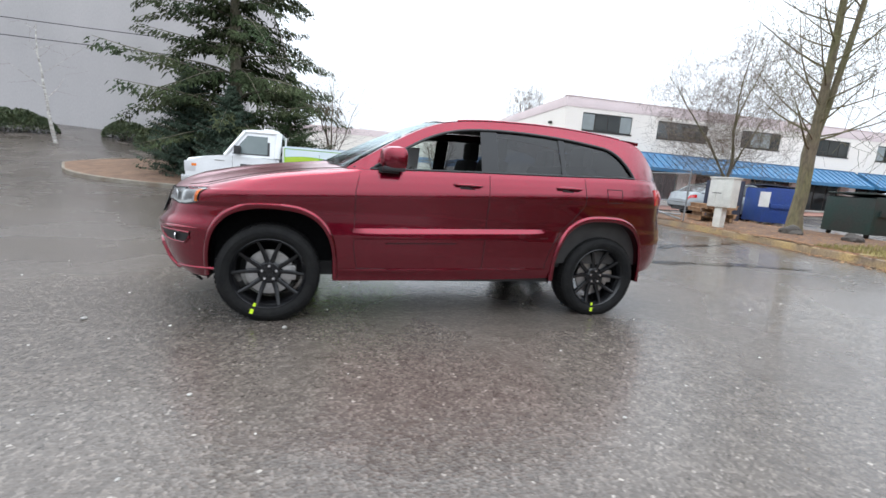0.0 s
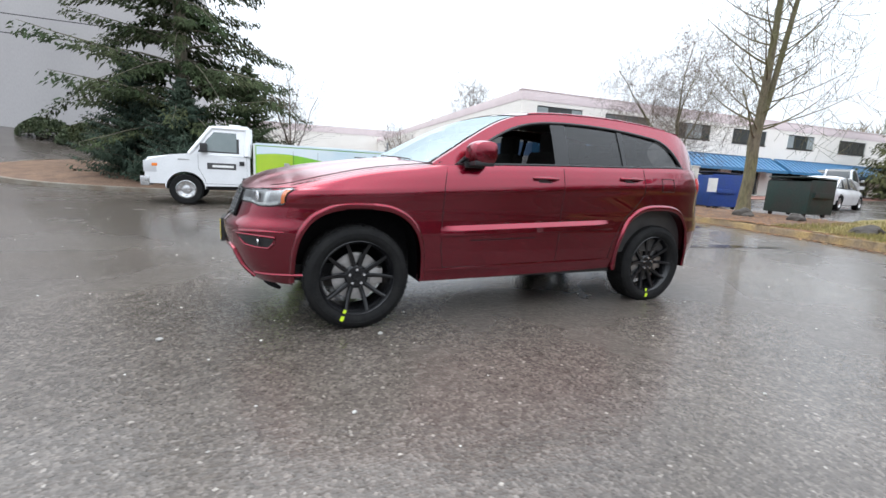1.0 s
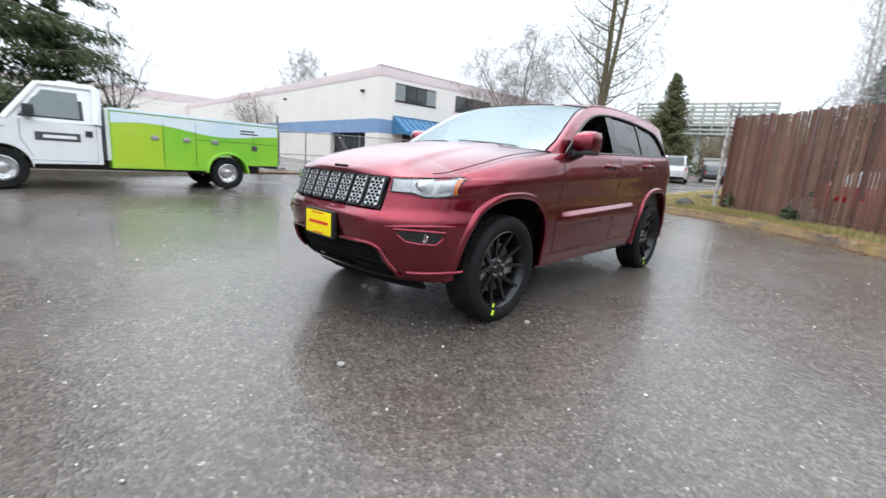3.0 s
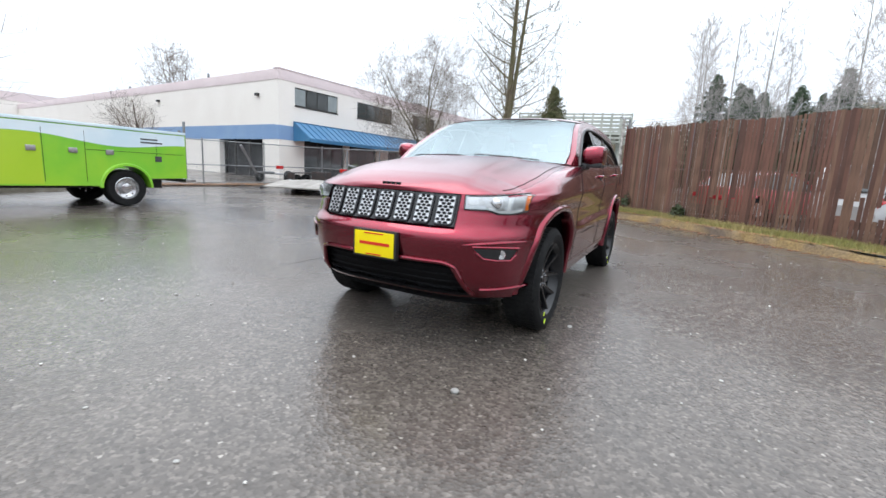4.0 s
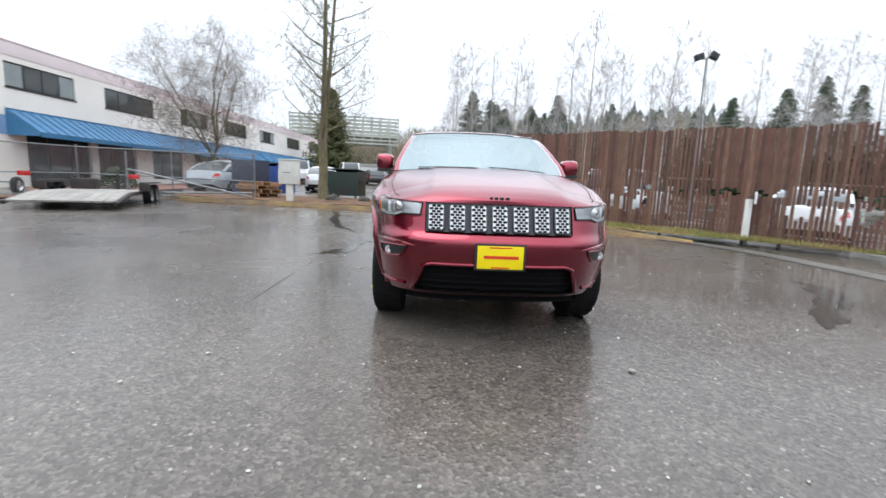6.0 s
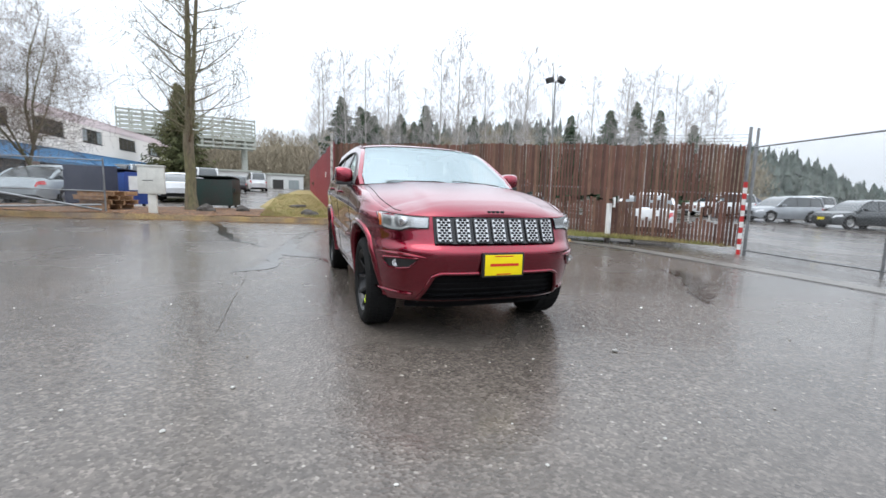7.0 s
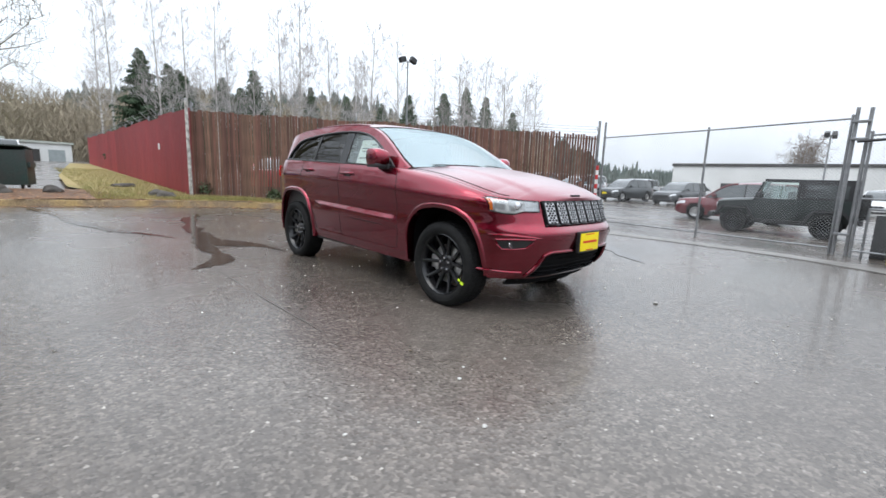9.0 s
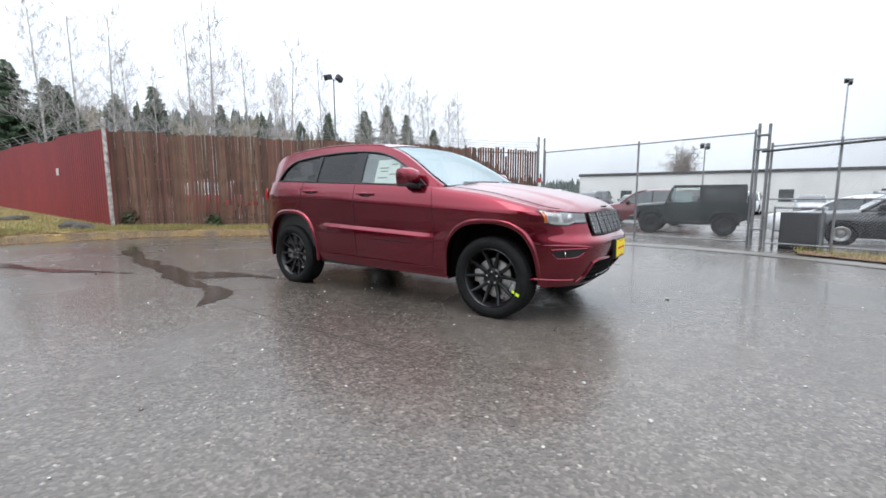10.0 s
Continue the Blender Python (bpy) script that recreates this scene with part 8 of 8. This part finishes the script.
def off_road_car(m):
    """A short boxy off-road car with flat flared wings, upright windscreen and a soft top; nose to local -x."""
    c = thing("off_road_car", "dark green boxy off-road car with black soft top", "car", m, "parked cars")
    green = material("dark_green_car_paint", (0.012, 0.019, 0.018), rough=0.35, other=(0.010, 0.016, 0.015), scale=2, coat=0.4)
    cloth = material("black_canvas", (0.016, 0.016, 0.017), rough=0.85, other=(0.024, 0.024, 0.025), scale=5, bump=0.2, bump_scale=40)
    b = bmesh.new()
    prism_side = [(-0.74, 0.52), (-0.74, 1.20), (1.84, 1.22), (1.90, 1.10), (1.90, 0.58), (1.72, 0.52), (1.66, 0.78), (1.50, 0.92), (0.94, 0.92), (0.76, 0.78), (0.68, 0.46), (-0.70, 0.46)]
    loft(b, [[Vector((x, y, z)) for x, z in prism_side] for y in (-0.74, 0.74)])
    tris(b)
    part("body", b, green, c)
    b = bmesh.new()
    loft(b, [[Vector((x, -w, 0.60)), Vector((x, -w, z - 0.05)), Vector((x, -w + 0.06, z)), Vector((x, 0, z + 0.03)), Vector((x, w - 0.06, z)), Vector((x, w, z - 0.05)), Vector((x, w, 0.60))] for x, w, z in ((-1.80, 0.56, 1.06), (-1.74, 0.58, 1.10), (-1.2, 0.65, 1.15), (-0.72, 0.71, 1.19))])
    part("bonnet", b, green, c)
    part("grille", boxed(-1.83, -1.80, -0.50, 0.50, 0.68, 1.04, 0.02), green, c)
    for k in range(7):
        part("grille_slot", boxed(-1.836, -1.829, -0.275 + 0.085 * k, -0.235 + 0.085 * k, 0.74, 0.99), hole_black, c)
    part("front_bumper", boxed(-2.02, -1.86, -0.84, 0.84, 0.50, 0.66, 0.03), black_plastic, c)
    part("rear_bumper", boxed(1.90, 2.04, -0.82, 0.82, 0.50, 0.66, 0.03), black_plastic, c)
    part("roof", boxed(-0.50, 1.84, -0.66, 0.66, 1.76, 1.85, 0.04), cloth, c, "black canvas roof")
    part("rear_curtain", boxed(1.80, 1.86, -0.66, 0.66, 1.22, 1.78, 0.02), cloth, c)
    part("windscreen", gridded(lambda u, v: (-0.70 + 0.20 * v, (2 * u - 1) * (0.66 - 0.03 * v), 1.20 + 0.56 * v), 4, 3), clear_glass, c).visible_shadow = False
    part("underside", boxed(-1.7, 1.7, -0.5, 0.5, 0.36, 0.56), black_plastic, c)
    part("seat_row", boxed(0.15, 0.35, -0.55, 0.55, 0.7, 1.45, 0.05), cloth, c)
    for s in (1, -1):
        y0, y1 = (0.70, 0.93) if s > 0 else (-0.93, -0.70)
        for xw, shape in ((-1.21, ((-0.60, 0.66), (-0.42, 0.93), (0.34, 0.93), (0.60, 0.52))), (1.21, ((-0.56, 0.56), (-0.36, 0.93), (0.36, 0.93), (0.60, 0.70)))):
            b = bmesh.new()
            loft(b, [[Vector((xw + x, y0, z)), Vector((xw + x, y1, z - 0.02)), Vector((xw + x * 0.9, y1, z - 0.09)), Vector((xw + x * 0.9, y0, z - 0.07))] for x, z in shape])
            part("wing_flare", b, black_plastic, c)
            road_wheel(c, xw, s * 0.79, 0.395, 0.395, 0.25, s, black_alloy)
        part("rocker", boxed(-0.62, 0.66, min(s * 0.70, s * 0.80), max(s * 0.70, s * 0.80), 0.44, 0.52, 0.02), black_plastic, c)
        part("windscreen_pillar", boxed(-0.03, 0.03, min(s * 0.63, s * 0.70), max(s * 0.63, s * 0.70), 0.0, 0.60, m=Matrix.Translation((-0.71, 0, 1.19)) @ Matrix.Rotation(radians(19.6), 4, 'Y')), green, c)
        d2 = part("door", boxed(-0.62, 0.42, min(s * 0.735, s * 0.755), max(s * 0.735, s * 0.755), 0.56, 1.20, 0.01), green, c)
        part("handle", boxed(0.24, 0.38, min(s * 0.75, s * 0.785), max(s * 0.75, s * 0.785), 1.06, 1.10, 0.01), black_plastic, d2)
        part("door_window", gridded(lambda u, v: (-0.60 + 0.16 * v + (1.0 - 0.16 * v) * u, s * (0.70 - 0.045 * v), 1.21 + 0.54 * v), 4, 3), clear_glass, d2, "clear door window").visible_shadow = False
        part("door_pillar", boxed(0.40, 0.50, min(s * 0.64, s * 0.72), max(s * 0.64, s * 0.72), 1.20, 1.78, 0.01), cloth, c)
        part("side_curtain", boxed(0.50, 1.84, min(s * 0.65, s * 0.70), max(s * 0.65, s * 0.70), 1.20, 1.78, 0.01), cloth, c)
        part("side_window", boxed(0.62, 1.62, min(s * 0.70, s * 0.705), max(s * 0.70, s * 0.705), 1.28, 1.68, 0.002), window_glass, c)
        b = bmesh.new()
        lathe(b, [(0.09, 0.0), (0.09, -0.02), (0.001, -0.03)], 18, 'x', (-1.83, s * 0.40, 0.92))
        part("headlamp", b, silver, c)
        part("mirror", boxed(-0.62, -0.50, min(s * 0.78, s * 0.98), max(s * 0.78, s * 0.98), 1.22, 1.38, 0.03), black_plastic, c)
    b = bmesh.new()
    lathe(b, [(0.22, -0.10), (0.36, -0.12), (0.39, -0.08), (0.39, 0.08), (0.36, 0.12), (0.22, 0.10)], 26, 'x', (2.02, 0.0, 1.05))
    spare = part("spare_tyre", b, rubber, c)
    b = bmesh.new()
    lathe(b, [(0.23, 0.08), (0.10, 0.02), (0.001, 0.05)], 26, 'x', (2.02, 0.0, 1.05))
    part("rim", b, steel, spare)


off_road_car(at(-1.50, -15.05, 182))
parked(at(0.75, -19.6, 182), (0.11, 0.006, 0.012), "dark red SUV parked behind the off-road car", 4.8, 1.95, 1.75)
parked(at(-6.3, -14.8, 172), (0.62, 0.63, 0.64), "white saloon car behind the chain-link fence", 4.7, 1.83, 1.46, False, False)
parked(at(-6.9, -11.2, 176), (0.02, 0.021, 0.023), "dark grey saloon car behind the chain-link fence", 4.7, 1.83, 1.46, False, False)
ROWS_OF_CARS = [(8.2, -25.0, 75, (0.03, 0.034, 0.036), True, "black SUV with a yellow plate in the car park"), (11.2, -24.0, 75, (0.30, 0.32, 0.34), True, "silver-grey SUV in the car park"),
                (14.0, -22.8, 75, (0.68, 0.69, 0.7), True, "white SUV in the car park"), (5.3, -26.2, 78, (0.05, 0.052, 0.056), True, "dark grey SUV in the car park"), (2.6, -27.2, 80, (0.06, 0.06, 0.065), False, "dark saloon in the car park"),
                (-0.4, -29.6, 80, (0.66, 0.67, 0.68), False, "white saloon in the car park"), (-3.6, -30.2, 84, (0.68, 0.68, 0.68), True, "white SUV in the car park"), (-6.8, -30.4, 84, (0.4, 0.42, 0.43), False, "silver saloon in the car park"),
                (-10.2, -30.2, 86, (0.05, 0.05, 0.055), True, "black SUV in the car park"), (-13.4, -29.8, 90, (0.68, 0.68, 0.68), True, "white SUV in the car park"), (6.8, -33.0, 75, (0.65, 0.66, 0.67), False, "white saloon in a far row"),
                (10.4, -32.0, 75, (0.35, 0.37, 0.38), True, "grey SUV in a far row"), (14.2, -30.6, 75, (0.6, 0.61, 0.62), True, "white van-like SUV in a far row"), (17.5, -28.8, 75, (0.1, 0.12, 0.2), False, "dark blue saloon in a far row")]
for x, y, turn, color, suv, label in ROWS_OF_CARS:
    x, y, turn = -4.5 + 1.17 * (x + 4.5), 3.0 + 1.17 * (y - 3.0), turn + 180
    parked(at(x, y, turn), color, label, 4.7, 1.86, 1.68 if suv else 1.45, False, suv)
plate2 = thing("dealer_plate", "yellow dealer plate on the black SUV", "plate", at(-4.5 + 1.17 * 12.7, 3.0 - 1.17 * 28.0, 255))
part("plate", boxed(-2.40, -2.37, -0.2, 0.2, 0.50, 0.64), yellow_plate, plate2)
parked(at(9.6, -6.4, 135), (0.66, 0.67, 0.68), "white SUV parked behind the brown fence", 4.7, 1.86, 1.68)
parked(at(12.2, -3.9, 135), (0.30, 0.015, 0.02), "red saloon parked behind the brown fence", 4.6, 1.83, 1.46, False, False)
parked(at(6.6, -10.2, 135), (0.66, 0.67, 0.68), "white saloon parked behind the brown fence", 4.6, 1.83, 1.46, False, False)
# cars and vans beyond the planting bed and lawn
parked(at(21.0, 7.0, 190), (0.66, 0.67, 0.68), "white saloon beyond the bins", 4.7, 1.82, 1.42, False, False)
parked(at(15.0, 9.6, 170), (0.34, 0.38, 0.40), "grey-green saloon before the shop fronts", 4.6, 1.8, 1.44, False, False)
for i, (x, y, turn) in enumerate(((34.0, 12.4, 200), (37.0, 14.5, 200), (33.0, 7.8, 195), (40.0, 6.6, 195), (46.0, 5.0, 190))):
    parked(at(x, y, turn), (0.66, 0.67, 0.68) if i != 3 else (0.05, 0.05, 0.055), "white van in the far lot" if i != 3 else "dark car in the far lot", 5.2, 1.95, 1.95 if i != 3 else 1.5, i < 2, True)
# ---- pieces of the fences ----
slat_meshes = []
for k in range(8):
    b = bmesh.new()
    r = random.Random(k)
    w = (0.0405, 0.0390, 0.0370, 0.0310, 0.0400, 0.0400, 0.0385, 0.0300)[k]
    pts0 = [(-w, 0.0), (-w * 0.4, 0.007), (w * 0.4, 0.007), (w, 0.0), (w * 0.4, -0.004), (-w * 0.4, -0.004)]
    levels = (0.0, 0.3, 0.7, 1.0)
    loft(b, [[Vector((x + 0.003 * r.uniform(-1, 1) * (0 < t < 1), y, t)) for x, y in pts0] for t in levels])
    me = bpy.data.meshes.new("slat")
    bmesh.ops.recalc_face_normals(b, faces=b.faces)
    b.to_mesh(me)
    b.free()
    me.materials.append(weathered_slat if k > 4 else slat_mat)
    slat_meshes.append(me)
r = random.Random(3)
count = 146
# broken stretches: from, to (shares of the fence's length), foot and head of the gap, share of slats broken there
GAPS = ((0.22, 0.40, 0.86, 0.95, 0.35), (0.49, 0.58, 0.74, 1.00, 0.25), (0.52, 0.80, 1.15, 1.25, 0.40), (0.64, 0.72, 0.70, 0.90, 0.25), (0.74, 0.985, 1.10, 1.22, 0.50), (0.80, 0.93, 0.66, 0.92, 0.42), (0.93, 0.99, 0.66, 0.82, 0.35))
for k in range(count):
    t = (k + 0.5) / count
    p = FENCE_A + along * t
    z0 = land(p.x, p.y) + 0.12 + r.uniform(0, 0.06)
    ztop = fence_top(t) + r.uniform(-0.035, 0.02) + 0.02 * math.sin(k * 0.21)
    spans = [(z0, ztop)]
    for ta, tb, lo, hi, share in GAPS:
        if ta < t < tb and r.random() < share:
            lo, hi = lo + r.uniform(-0.07, 0.10), hi + r.uniform(-0.08, 0.07)
            spans = [q for a, c in spans for q in ((a, min(c, lo)), (max(a, hi), c)) if q[1] - q[0] > 0.05]
    if r.random() < 0.02:
        spans = [(a, c - 0.3 * r.random()) for a, c in spans if c - a > 0.4]
    patch = 0.5 + 0.9 * noise.noise(Vector((k * 0.11, 3.1, 0)))
    thin = t > 0.80 or 0.58 < t < 0.68
    for lo, hi in spans:
        weathered = r.random() < patch - 0.35 * t
        o = new("slat", slat_meshes[(7 if weathered else 3) if thin and r.random() < 0.75 else 5 + r.randrange(3) if weathered else r.randrange(5)])
        o.parent = fence
        o.matrix_basis = Matrix.Translation((p.x, p.y, lo)) @ Matrix.Rotation(radians(fang + r.uniform(-6, 6)), 4, 'Z') @ Matrix.Rotation(radians(r.gauss(0, 0.15)), 4, 'Y') @ Matrix.Diagonal((1, 1, hi - lo, 1))
seg = rv.length / 18
b = bmesh.new()
loft(b, [[Vector((x, y, z)) for x, y in ([(seg * i / 48, 0.012 if (i // 2) % 2 else -0.004) for i in range(49)] + [(seg * i / 48, -0.014) for i in range(48, -1, -1)])] for z in (0.0, 1.0)])
panel_mesh = bpy.data.meshes.new("panel")
bmesh.ops.recalc_face_normals(b, faces=b.faces)
b.to_mesh(panel_mesh)
b.free()
panel_mesh.materials.append(red_panel)
for k in range(18):
    p = FENCE_A + rv * (k / 18)
    q = FENCE_A + rv * ((k + 1) / 18)
    o = new("panel", panel_mesh)
    o.parent = rf
    z0, z1 = land(p.x, p.y) + 0.14, land(q.x, q.y) + 0.14
    m = Matrix.Translation((p.x, p.y, z0)) @ Matrix.Rotation(math.atan2(rv.y, rv.x), 4, 'Z') @ Matrix.Rotation(-math.atan2(z1 - z0, seg), 4, 'Y')
    o.matrix_basis = m @ Matrix.Diagonal((1, 1, 2.52 + 0.05 * math.sin(k * 2.3), 1))
